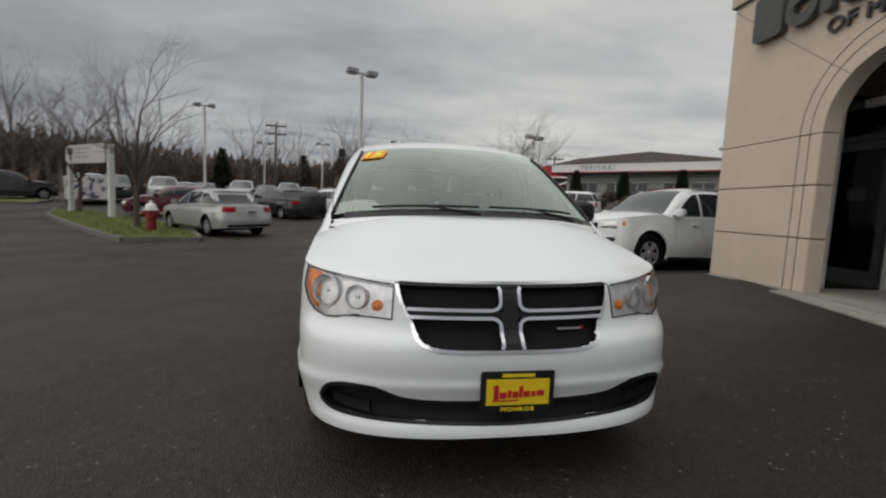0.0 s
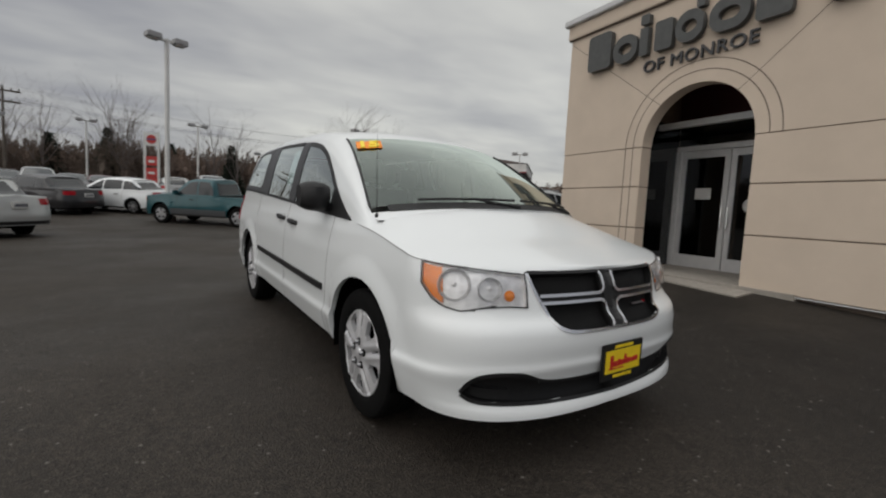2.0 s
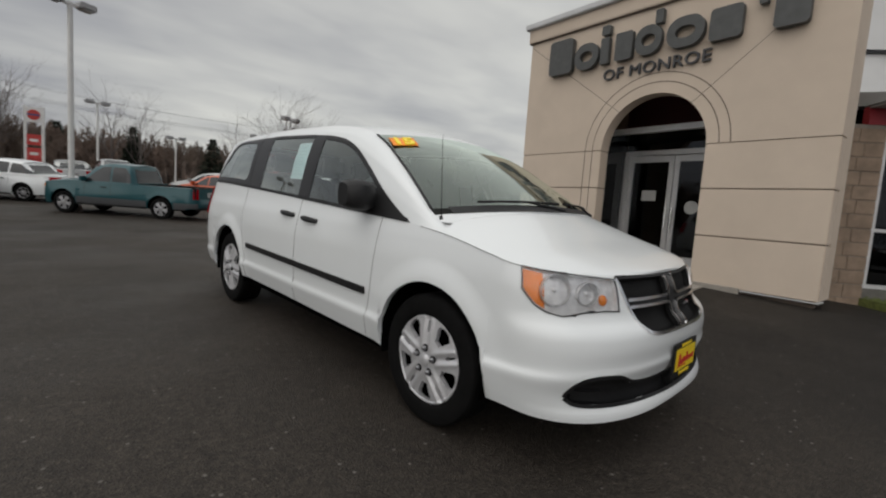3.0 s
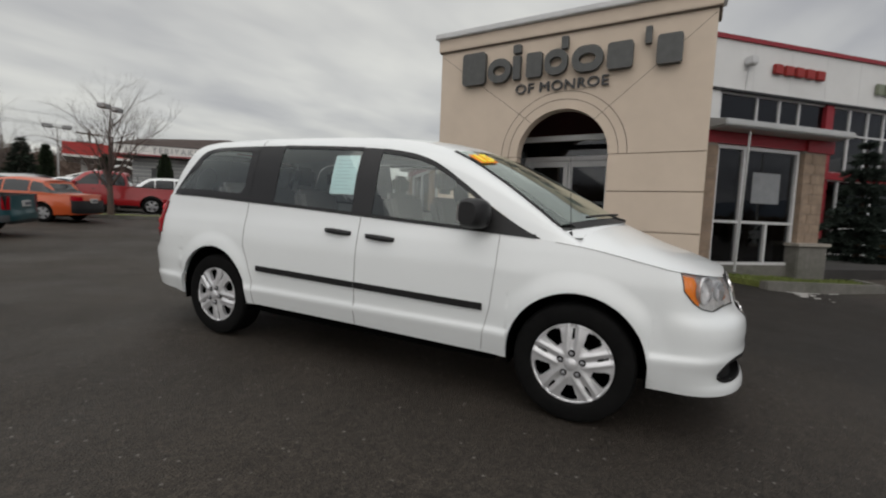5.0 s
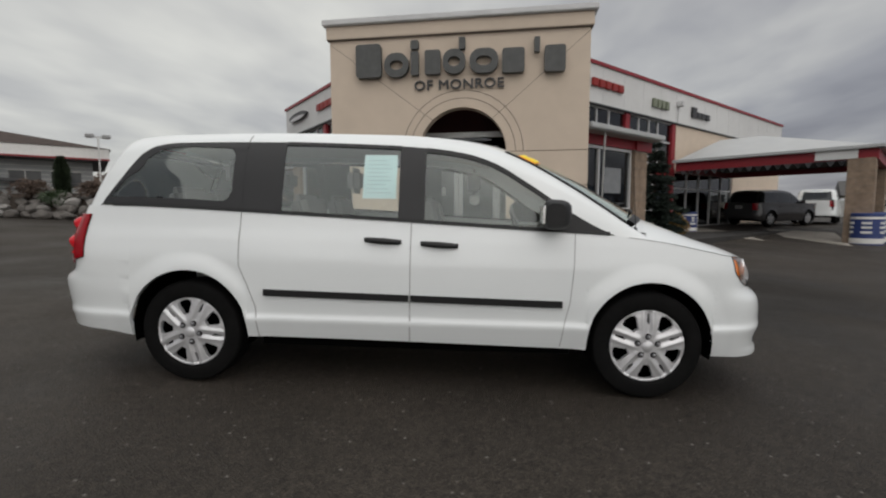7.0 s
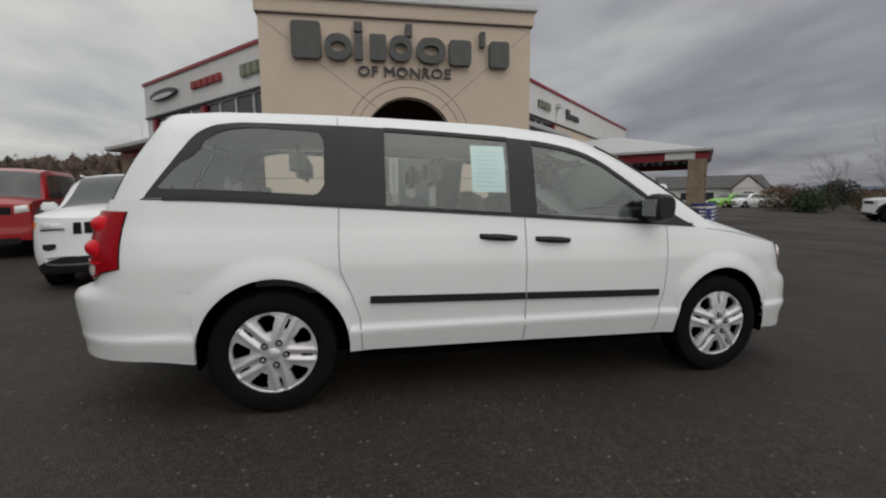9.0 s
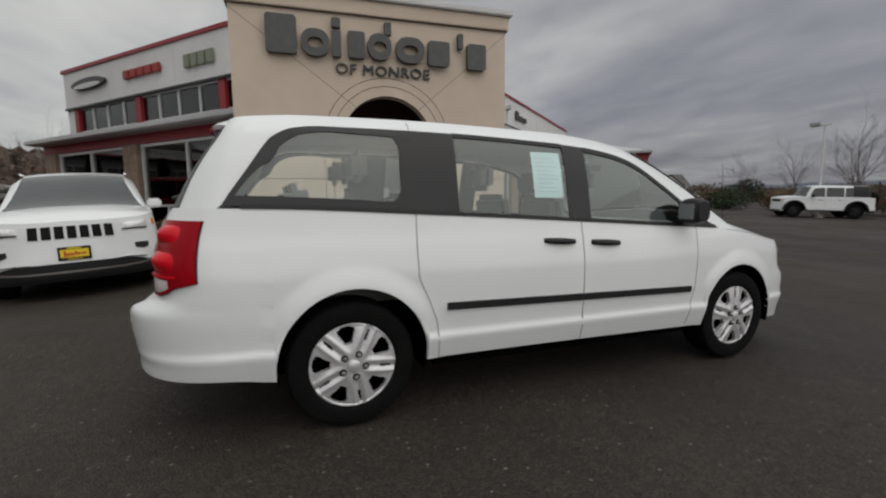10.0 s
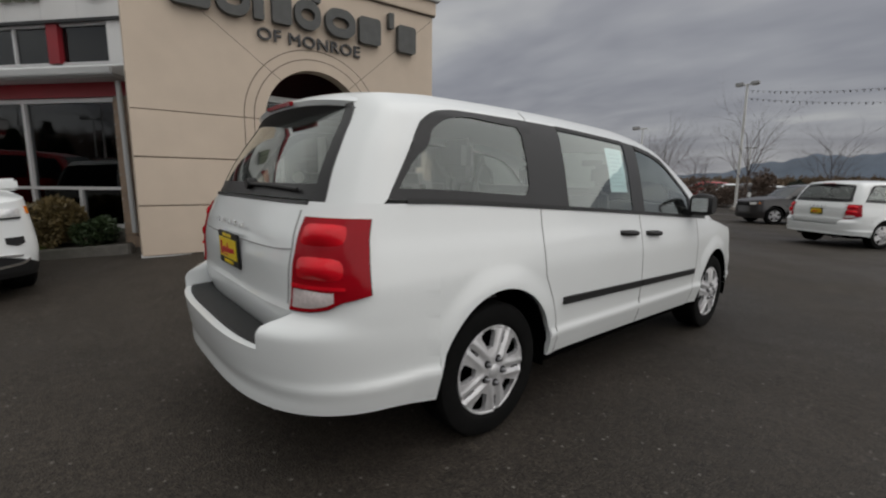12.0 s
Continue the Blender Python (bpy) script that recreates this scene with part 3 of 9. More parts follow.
def spoke_mesh(rim, count, width, gap, dish, twin=True):
    """A wheel cover with twin spokes that fork at the rim, outer face along +z."""
    bm = bmesh.new()
    add_lathe(bm, [(rim * 0.985, -0.03), (rim, -0.004), (rim * 0.985, 0.004), (rim * 0.93, 0.002), (rim * 0.90, -0.012), (rim * 0.895, -0.03)], 56)
    add_lathe(bm, [(0.001, dish + 0.012), (rim * 0.16, dish + 0.012), (rim * 0.20, dish + 0.006), (rim * 0.23, dish - 0.004), (rim * 0.40, dish - 0.006), (rim * 0.44, dish - 0.03)], 40)
    for k in range(count):
        a0 = 2 * math.pi * k / count + math.pi / 2
        for sgn in ((-1, 1) if twin else (0,)):
            pts = []
            for t in [0, 0.35, 0.7, 1.0]:
                r = rim * (0.30 + 0.64 * t)
                off = sgn * (gap * (0.55 + 0.75 * t))
                wd = width * (0.80 + 0.45 * t)
                z = dish * (1 - t) + 0.0 * t + 0.004 * math.sin(math.pi * t)
                c = Vector((r, off, z))
                pts.append((c, wd))
            rows = []
            for c, wd in pts:
                rows.append([Vector((c.x, c.y + e * wd / 2, c.z + dz)) for e, dz in ((-1, -0.025), (-1, -0.004), (-0.6, 0.002), (0.6, 0.002), (1, -0.004), (1, -0.025))])
            R = Matrix.Rotation(a0, 4, "Z")
            add_grid(bm, [[R @ p for p in row] for row in rows])
    return finish(bm, True, 40)


# ---- the white minivan --------------------------------------------------
WHITE_CAR = mat("white_car_paint", (0.765, 0.79, 0.79), 0.28, coat=0.6, var=0.012, scale=2.0, spec=0.5)
BLACK_TRIM = mat("black_plastic", (0.013, 0.013, 0.0135), 0.5, spec=0.35, var=0.15, scale=40, bump=0.08, bscale=400)
GREY_TRIM = mat("dark_window_pillar", (0.020, 0.020, 0.021), 0.34, spec=0.35, var=0.08, scale=3)
GAP = mat("shut_line_shadow_gap", (0.30, 0.30, 0.30), 0.8)
RUBBER = mat("tyre_rubber", (0.006, 0.006, 0.006), 0.75, var=0.2, scale=30, bump=0.1, bscale=200, dark=(0.014, 0.0135, 0.013), damount=0.3, dscale=6, spec=0.08)
NUT = mat("dark_wheel_nut", (0.30, 0.30, 0.31), 0.3, metal=0.9)
CHROME = mat("chrome", (0.90, 0.90, 0.90), 0.2, metal=1.0)
SILVER = mat("silver_wheel_paint", (0.66, 0.66, 0.67), 0.36, metal=0.5, var=0.06, scale=20)
# shade in wells, drums and underbody is put into a near-black, sheenless colour
SHADE_BLACK = mat("shade_black_well", (0.003, 0.003, 0.003), 1.0, spec=0.0)
GLASS_SIDE = glass_mat("tinted_side_glass", (0.95, 0.98, 0.96), 0.0, 1.35, shine=(0.90, 0.96, 0.93))
GLASS_FRONT = glass_mat("windscreen_glass", (0.80, 0.89, 0.83), 0.0, 1.3, shine=(0.86, 0.95, 0.89))
GLASS_REAR = glass_mat("dark_rear_glass", (0.62, 0.66, 0.64), 0.0, 0.95, shine=(0.92, 0.96, 0.93))
LENS = glass_mat("clear_lens", (0.98, 0.98, 0.98), 0.02, 0.5)
REFLECTOR = mat("lamp_reflector", (0.78, 0.78, 0.78), 0.3, metal=0.45, var=0.15, scale=30, bump=0.12, bscale=60)
BOWL = mat("silvered_lamp_bowl", (0.62, 0.62, 0.63), 0.28, metal=0.7, var=0.2, scale=60)
AMBER = mat("amber_lens", (0.85, 0.24, 0.02), 0.12, coat=0.6, var=0.1, scale=60)
RED_LENS = mat("red_lens", (0.30, 0.002, 0.008), 0.14, var=0.12, scale=6, spec=0.22)
RED_BRIGHT = mat("red_lens_facets", (0.60, 0.006, 0.016), 0.14, var=0.10, scale=12, spec=0.28)
CLEAR_RED = mat("reversing_lens", (0.62, 0.55, 0.54), 0.15, coat=0.7, var=0.12, scale=70)
SEAT = mat("grey_seat_cloth", (0.19, 0.19, 0.185), 0.95, var=0.15, scale=60, bump=0.2, bscale=300)
CABIN = mat("grey_cabin_plastic", (0.12, 0.12, 0.12), 0.7, var=0.1, scale=20)
CABIN_PALE = mat("pale_headliner", (0.58, 0.57, 0.54), 0.95, var=0.05, scale=30)
YELLOW = mat("yellow_plate", (0.82, 0.60, 0.02), 0.45, var=0.04, scale=20)
RED_INK = mat("red_ink", (0.5, 0.02, 0.02), 0.5)
ORANGE = mat("orange_sticker", (0.9, 0.28, 0.02), 0.5)
YELLOW_INK = mat("yellow_sticker", (0.95, 0.75, 0.05), 0.5)
PAPER = mat("pale_blue_paper", (0.62, 0.78, 0.80), 0.7, var=0.03, scale=10)
PAPER_INK = mat("grey_print", (0.47, 0.60, 0.63), 0.7)
GRILLE = mat("grille_mesh", (0.006, 0.006, 0.006), 0.6, spec=0.2, var=0.3, scale=150, bump=0.6, bscale=160)

VAN_SPEC = dict(
    F=[(0.18, 0.80), (0.215, 0.90), (0.25, 0.93), (0.285, 0.92), (0.31, 0.90), (0.36, 0.89), (0.42, 0.905), (0.47, 0.92), (0.49, 0.915), (0.56, 0.92), (0.61, 0.915), (0.645, 0.90), (0.68, 0.865), (0.74, 0.845), (0.82, 0.82), (0.87, 0.79), (0.93, 0.72), (1.0, 0.6)],
    R=[(0.28, -4.10), (0.325, -4.175), (0.36, -4.175), (0.39, -4.172), (0.45, -4.185), (0.55, -4.20), (0.645, -4.205), (0.675, -4.19), (0.735, -4.048), (0.77, -4.04), (0.9, -4.045), (1.02, -4.03), (1.12, -3.995), (1.19, -3.965), (1.25, -3.94)],
    W=[(0.22, 0.925), (0.30, 0.95), (0.38, 0.972), (0.44, 0.985), (0.475, 0.972), (0.62, 0.98), (0.80, 0.975), (0.95, 0.952), (1.05, 0.927), (1.19, 0.902)],
    taper=[(-4.2, 0.985), (-3.2, 1.0), (-0.8, 1.0), (-0.2, 0.985), (0.40, 0.955)],
    top=[(-4.2, 1.176), (-3.6, 1.176), (-2.57, 1.141), (-1.6, 1.097), (-0.8, 1.057), (-0.26, 1.032), (0.0, 1.006), (0.2, 0.972), (0.4, 0.93), (0.55, 0.905), (0.7, 0.883), (0.85, 0.868)],
    roof=[(-4.1, 1.585), (-3.8, 1.63), (-3.5, 1.668), (-3.3, 1.684), (-2.5, 1.698), (-1.7, 1.690), (-1.3, 1.662), (-1.08, 1.624), (-0.85, 1.535), (-0.54, 1.362), (-0.30, 1.205), (-0.16, 1.108), (0.0, 1.012)],
    ytop=[(-4.0, 0.60), (-3.4, 0.655), (-2.4, 0.675), (-1.2, 0.67), (-0.95, 0.69), (-0.5, 0.775), (-0.16, 0.85)],
    Rg=[(0, -3.955), (0.3, -3.895), (0.6, -3.81), (0.85, -3.725), (1.0, -3.69)],
    bottom=[(-4.2, 0.34), (-3.7, 0.325), (-3.44, 0.295), (-2.64, 0.312), (-0.44, 0.29), (0.376, 0.262), (0.6, 0.25), (0.95, 0.245)],
    crown=[(0, 0), (1, 0.05)], hood=[(0, 0), (1, 0.05)],
    xf=0.40, xr=-3.48, nf=[(0.2, 2.75), (0.45, 2.7), (0.62, 2.5), (0.72, 2.15), (0.95, 2.1)], nr=[(0.3, 3.2), (0.68, 3.4), (0.74, 4.3), (1.0, 4.2), (1.2, 4.0)], arches=[(-3.055, 0.35, 0.408), (-0.014, 0.347, 0.396)],
)


def cover_pieces(rim, dish):
    """A domed wheel cover with five wide openings, five slots flanked by raised ridges, and its hub cap; outer face along +z."""
    n = 360
    fr = [0.12, 0.18, 0.24, 0.30, 0.36, 0.42, 0.47, 0.51, 0.54, 0.57, 0.60, 0.635, 0.67, 0.705, 0.74, 0.775, 0.81, 0.84, 0.86, 0.88, 0.90, 0.92, 0.95, 0.975, 1.0]

    def axes(f, deg):
        """Along and across (as parts of the radius) the nearest opening and the nearest slot."""
        a = (deg + 36) % 72 - 36
        b = deg % 72 - 36
        return f * math.cos(radians(a)), abs(f * math.sin(radians(a))), f * math.cos(radians(b)), abs(f * math.sin(radians(b)))

    def opening(f, deg):
        u, v, p, q = axes(f, deg)
        w = 0.070 + 0.46 * (u - 0.50) if u < 0.80 else 0.20 - 0.9 * (u - 0.80) * (1 if u > 0.86 else 0.1)
        return 0.51 < u < 0.895 and v < min(w, 0.195) or 0.60 < p < 0.86 and q < 0.033
    rows = []
    for f in fr:
        row = []
        for k in range(n):
            deg = 360.0 * k / n
            u, v, p, q = axes(f, deg)
            fade = min(1.0, max(0.0, (f - 0.22) / 0.16)) * min(1.0, max(0.0, (0.985 - f) / 0.05))
            ridge = 0.006 * math.exp(-((q - 0.125) / 0.055) ** 2) * fade
            groove = -0.007 * math.exp(-(q / 0.06) ** 2) * fade * (1 if p > 0 else 0)
            dip = -0.005 * math.exp(-(v / 0.15) ** 2) * min(1.0, max(0.0, (u - 0.30) / 0.2)) * fade
            edge = 0.004 if 0.955 > f > 0.91 else (-0.005 if f > 0.97 else 0.0)
            z = dish * (1 - f ** 2) + ridge + groove + dip + edge - (0.014 if f == 1.0 else 0)
            t = radians(deg)
            row.append(Vector((rim * f * math.cos(t), rim * f * math.sin(t), z)))
        rows.append(row)
    bm = bmesh.new()
    vv = [[bm.verts.new(p) for p in r] for r in rows]
    for i in range(len(fr) - 1):
        fm = (fr[i] + fr[i + 1]) / 2
        for k in range(n):
            if not opening(fm, 360.0 * (k + 0.5) / n):
                j = (k + 1) % n
                bm.faces.new((vv[i][k], vv[i][j], vv[i + 1][j], vv[i + 1][k]))
    rim_edges = [e for e in bm.edges if e.is_boundary and e.verts[0].co.length > rim * 0.2]
    ex = bmesh.ops.extrude_edge_only(bm, edges=rim_edges)
    for v in ex["geom"]:
        if isinstance(v, bmesh.types.BMVert):
            v.co.z -= 0.026
    bmesh.ops.delete(bm, geom=[v for v in bm.verts if not v.link_faces], context="VERTS")
    cap = lathe([(0.001, dish + 0.012), (rim * 0.10, dish + 0.011), (rim * 0.14, dish + 0.005), (rim * 0.16, dish - 0.01)], 30)
    return finish(bm, True, 38), finish(cap, True, 40)


def wheel(parent, x, y, r, w, rim_r, tyre, cover, mats, nut=True, side=-1, z=None, turn=105):
    """Tyre, dark drum behind, cover and nuts; outer face on the given side."""
    ob = part("wheel", tyre, RUBBER, parent, "black rubber tyre")
    ob.matrix_local = Matrix.Translation((x, y, z or r)) @ Matrix.Rotation(radians(90 if side < 0 else -90), 4, "X")
    back = part("drum", lathe([(0.001, -0.06), (rim_r * 0.98, -0.06), (rim_r * 0.99, w * 0.42), (rim_r, w * 0.42)], 32), SHADE_BLACK, ob)
    for nm, me in (("wheel_cover", cover[0]), ("hub_cap", cover[1])):
        c = part(nm, me, mats, ob, "silver wheel cover with five openings" if nm == "wheel_cover" else "")
        c.matrix_local = Matrix.Translation((0, 0, w * 0.44)) @ Matrix.Rotation(radians(turn), 4, "Z")
    if nut:
        for k in range(5):
            a = 2 * math.pi * (k + 0.5) / 5 + radians(turn)
            p = Vector((0.066 * math.cos(a), 0.066 * math.sin(a), w * 0.44 + 0.004))
            # flat black disc stands for the shade round each nut
            part("nut_shade_disc", lathe([(0.001, 0.0185), (0.019, 0.0185), (0.021, 0.012)], 14, Matrix.Translation(p)), SHADE_BLACK, ob, smooth=True)
            part("wheel_nut", lathe([(0.001, 0.040), (0.008, 0.038), (0.0125, 0.032), (0.0135, 0.016)], 12, Matrix.Translation(p)), NUT, ob, smooth=True)
    return ob


def plate(parent, m, w=0.305, h=0.155, frame_mat=None):
    """Yellow dealer plate in a black frame; unreadable script drawn as bars."""
    f = part("licence_plate", box(-w / 2 - 0.012, w / 2 + 0.012, 0.0, 0.012, -h / 2 - 0.008, h / 2 + 0.008, None, 0.004), BLACK_TRIM, parent, "black plate frame with yellow dealer card")
    f.matrix_local = m
    part("plate_card", box(-w / 2 + 0.012, w / 2 - 0.012, -0.004, 0.002, -h / 2 + 0.03, h / 2 - 0.024), YELLOW, f)
    for x0, x1, z0, z1 in ((-0.105, -0.085, -0.03, 0.035), (-0.08, -0.05, -0.022, 0.004), (-0.045, -0.03, -0.02, 0.012), (-0.025, 0.0, -0.02, 0.006), (0.004, 0.02, -0.018, 0.03), (0.024, 0.05, -0.018, 0.008), (0.056, 0.075, -0.016, 0.006), (0.08, 0.112, -0.014, 0.01), (-0.11, 0.0, -0.034, -0.029)):
        part("script_bar", box(x0, x1, -0.007, -0.003, z0, z1), RED_INK, f)
    part("frame_lettering", box(-0.07, 0.07, -0.003, 0.001, h / 2 - 0.015, h / 2 - 0.001), YELLOW, f)
    me = text_mesh("MONROE", 0.016, 0.003, 0.0008, 1.15)
    me.transform(Matrix.Diagonal((1.35, 1, 1, 1)))
    part("frame_words", me, YELLOW, f, "yellow word MONROE").matrix_local = Matrix.Translation((0, -0.002, -h / 2 + 0.003))
    return f


def seat_parts(parent, x, y, z=0.62, w=0.52, lean=14, mt=None):
    """One upright car seat with its headrest."""
    mt = mt or SEAT
    s = part("seat", box(-0.25, 0.27, -w / 2, w / 2, -0.10, 0.08, None, 0.05), mt, parent, smooth=True)
    s.matrix_local = Matrix.Translation((x, y, z))
    b = part("backrest", box(-0.06, 0.07, -w / 2, w / 2, 0, 0.60, None, 0.05), mt, s, smooth=True)
    b.matrix_local = Matrix.Translation((-0.25, 0, 0.03)) @ Matrix.Rotation(radians(-lean), 4, "Y")
    h = part("headrest", box(-0.045, 0.05, -0.13, 0.13, 0.63, 0.82, None, 0.04), mt, s, smooth=True)
    h.matrix_local = b.matrix_local.copy()


def build_van(pose_, label, stickers=True):
    A = Auto(VAN_SPEC)
    van = thing("minivan", pose_, label, "car", "parked cars" if not stickers else "")
    S, G, Gz = A.S, A.G, A.Gz
    sx = A.s_of_x
    # openings in the front fascia: headlamp, grille, lower intake
    hl_hi = curve([(0.345, 0.862), (0.45, 0.874), (0.6, 0.889), (0.72, 0.9), (0.83, 0.911)])
    hl_lo = curve([(0.345, 0.722), (0.42, 0.727), (0.49, 0.729), (0.55, 0.712), (0.60, 0.704), (0.68, 0.716), (0.75, 0.744), (0.83, 0.815)])
    gr_lo = curve([(0, 0.613), (0.10, 0.614), (0.16, 0.618), (0.20, 0.630), (0.24, 0.658), (0.275, 0.705), (0.305, 0.765), (0.325, 0.82), (0.335, 0.86)])
    in_hi = curve([(0, 0.388), (0.10, 0.390), (0.20, 0.398), (0.26, 0.412), (0.31, 0.438), (0.36, 0.453), (0.45, 0.456), (0.52, 0.446), (0.58, 0.412), (0.62, 0.365)])
    in_lo = curve([(0, 0.296), (0.23, 0.306), (0.40, 0.314), (0.52, 0.322), (0.58, 0.334), (0.62, 0.358)])
    # the rear bumper is notched between its shoulders
    s_n, z_n0, z_n1 = 2.665, 0.588, 0.735
    holes = [lambda s, z: 0.352 < s < 0.822 and hl_lo(s) + 0.002 < z < hl_hi(s) - 0.001,
             lambda s, z: s < 0.325 and gr_lo(s) + 0.004 < z < 0.880,
             lambda s, z: s < 0.612 and in_lo(s) + 0.004 < z < in_hi(s) - 0.004,
             lambda s, z: s > s_n and z_n0 < z < z_n1]
    part("body", A.shell(200, 56, holes, levels=(z_n0, z_n1), cuts=(s_n,)), WHITE_CAR, van, "glossy white painted body", smooth=True, angle=50)

    # hood
    ss = [sx(-0.09) - k * (sx(-0.09) - 0.0) / 44 for k in range(45)]
    edge = [S(s, A.z_top(s)) for s in ss]
    zc = curve([(0.86, 0.0), (0.80, 0.012), (0.7, 0.035), (0.55, 0.06), (0.35, 0.080), (0.1, 0.098), (-0.09, 0.115)])
    bl = curve([(0.86, 0.0), (0.5, 0.02), (0.2, 0.11), (-0.09, 0.24)])
    hood_end = [Vector((edge[0].x + bl(edge[0].x) * (1 - w * w), edge[0].y * -w, edge[0].z + zc(edge[0].x) * (1 - abs(w) ** 3.2))) for w in [-1 + j / 12 for j in range(25)]]
    part("hood", A.sheet(edge, [zc(p.x) for p in edge], [bl(p.x) for p in edge], 20, 3.2), WHITE_CAR, van, "white hood with soft crown", smooth=True)
    # windscreen
    xs = [-0.125 - 0.825 * k / 18 for k in range(19)]
    edge = [G(sx(x), 1) for x in xs]
    crown = lambda x: 0.055 + (0.04 - 0.055) * (-0.16 - x) / 0.79
    swell = lambda x: 0.27 - 0.13 * (-0.16 - x) / 0.79
    cr, bu = [crown(x) for x in xs], [swell(x) for x in xs]
    part("windscreen", A.sheet(edge[1:], cr[1:], bu[1:], 16), GLASS_FRONT, van, "tall raked windscreen", smooth=True).visible_shadow = False
    # the foot of the windscreen: a body-coloured panel and a narrow black cowl
    def foot(x, w, lift=0.0):
        p = G(sx(x), 1)
        return Vector((x + swell(x) * (1 - w * w) + lift, p.y * -w, p.z + crown(x) * (1 - abs(w) ** 2.6) + lift))
    bm = bmesh.new()
    add_grid(bm, [[foot(x, -0.9 + 1.8 * k / 16, 0.004) for k in range(17)] for x in (-0.122, -0.15, -0.175)])
    part("cowl", bm, BLACK_TRIM, van, smooth=True)
    bm = bmesh.new()
    add_grid(bm, [[a.lerp(foot(-0.124, -1 + j / 12, 0.001), k / 4) for j, a in enumerate(hood_end)] for k in range(5)])
    part("cowl_panel", bm, WHITE_CAR, van, smooth=True)
    for sg in (-1, 1):
        P = [Vector((p.x + 0.01, -sg * p.y, p.z + 0.003)) for p in edge[1:]]
        bm = bmesh.new()
        add_grid(bm, [[p + Vector((0.008 * math.cos(t), 0.008 * math.sin(t), 0.004 * math.cos(t))) for t in [k * math.pi / 3 for k in range(6)]] for p in P], True)
        part("windscreen_seal", bm, BLACK_TRIM, van, smooth=True)
    # roof
    ss = [sx(-0.95) + k * (3.0 - sx(-0.95)) / 60 for k in range(61)]
    edge = [G(s, 1) for s in ss]
    rc = curve([(-4.1, 0.02), (-3.6, 0.045), (-2.5, 0.055), (-1.4, 0.05), (-0.95, 0.04)])
    rb = curve([(-1.9, 0.0), (-1.4, 0.06), (-0.95, 0.14)])
    part("roof", A.sheet(edge, [rc(p.x) for p in edge], [rb(p.x) for p in edge], 16, 2.4), WHITE_CAR, van, "white roof", smooth=True)

    # side window line, as heights along the flank
    wt = curve([(-3.665, 1.185), (-3.655, 1.215), (-3.60, 1.33), (-3.52, 1.46), (-3.44, 1.55), (-3.34, 1.60), (-3.2, 1.618), (-2.6, 1.625), (-1.6, 1.600), (-1.45, 1.588), (-1.22, 1.555), (-1.04, 1.50), (-0.79, 1.355), (-0.56, 1.20), (-0.36, 1.085), (-0.27, 1.044)])

    def xof(s):
        return G(s, 0.3).x

    def hi(s):
        x = xof(s)
        return wt(x) if -3.665 < x < -0.27 else A.top(max(x, A.xr))
    s_end = 2.0
    for _ in range(200):
        s_end += 0.002
        if xof(s_end) < -3.66:
            break
    # white upper flank: from the window line to the roof edge
    bm = bmesh.new()
    cols = [sx(0.02) + k * (s_end - sx(0.02)) / 120 for k in range(121)] + [s_end + k * (2.53 - s_end) / 16 for k in range(1, 17)]
    for sg in (-1, 1):
        rows = []
        for s in cols:
            x = xof(s)
            r, b = A.roof(G(s, 1).x), A.top(max(x, A.xr)) if s > 2 else A.top(x)
            v0 = min(1.0, max(0.0, (hi(s) - b) / max(1e-3, r - b)))
            rows.append([G(s, v0 + (1 - v0) * k / 12, sg) for k in range(13)])
        add_grid(bm, rows)
    bmesh.ops.remove_doubles(bm, verts=bm.verts, dist=0.0008)
    part("upper_side", bm, WHITE_CAR, van, smooth=True, angle=60)

    def win(name, x0, x1, lo, hi_, material, off, label="", thick=0.0, ns=24):
        a, b = sx(x0), sx(x1)
        for sg in (-1, 1):
            part(name, A.patch(Gz, a, b, lo, hi_, off, thick, ns, 8, (sg,)), material, van, label, smooth=True).visible_shadow = material is not GLASS_SIDE
    belt = lambda s: A.top(G(s, 0.0).x if s <= 2 else A.xr)
    # pillars and frames of the glazed band
    win("window_pillar", -1.645, -1.47, lambda s: belt(s) + 0.012, lambda s: hi(s) - 0.004, GREY_TRIM, 0.004, "dark grey window pillar", 0.012, 6)
    win("window_pillar", -2.705, -2.43, lambda s: belt(s) + 0.012, lambda s: hi(s) - 0.004, GREY_TRIM, 0.004, "dark grey window pillar", 0.012, 8)
    win("mirror_corner", -0.64, -0.275, lambda s: belt(s) + 0.006, lambda s: hi(s) - 0.002, BLACK_TRIM, 0.004, "black mirror corner trim", 0.012, 10)
    win("belt_moulding", -3.64, -0.28, lambda s: belt(s) - 0.004, lambda s: belt(s) + 0.022, BLACK_TRIM, 0.006, "", 0.012, 90)
    for sg in (-1, 1):
        a, b = sx(-0.62), sx(-1.47)
        part("window_frame", A.patch(Gz, a, b, lambda s: hi(s) - 0.034, lambda s: hi(s), 0.005, 0.012, 30, 3, (sg,)), BLACK_TRIM, van, smooth=True)
        a, b = sx(-1.64), sx(-2.43)
        part("window_frame", A.patch(Gz, a, b, lambda s: hi(s) - 0.026, lambda s: hi(s), 0.005, 0.012, 30, 3, (sg,)), BLACK_TRIM, van, smooth=True)
    win("front_door_window", -1.47, -0.62, lambda s: belt(s) + 0.015, lambda s: hi(s) - 0.02, GLASS_SIDE, 0.0, "tinted front door window")
    win("sliding_door_window", -2.435, -1.64, lambda s: belt(s) + 0.015, lambda s: hi(s) - 0.015, GLASS_SIDE, 0.0, "tinted sliding door window")
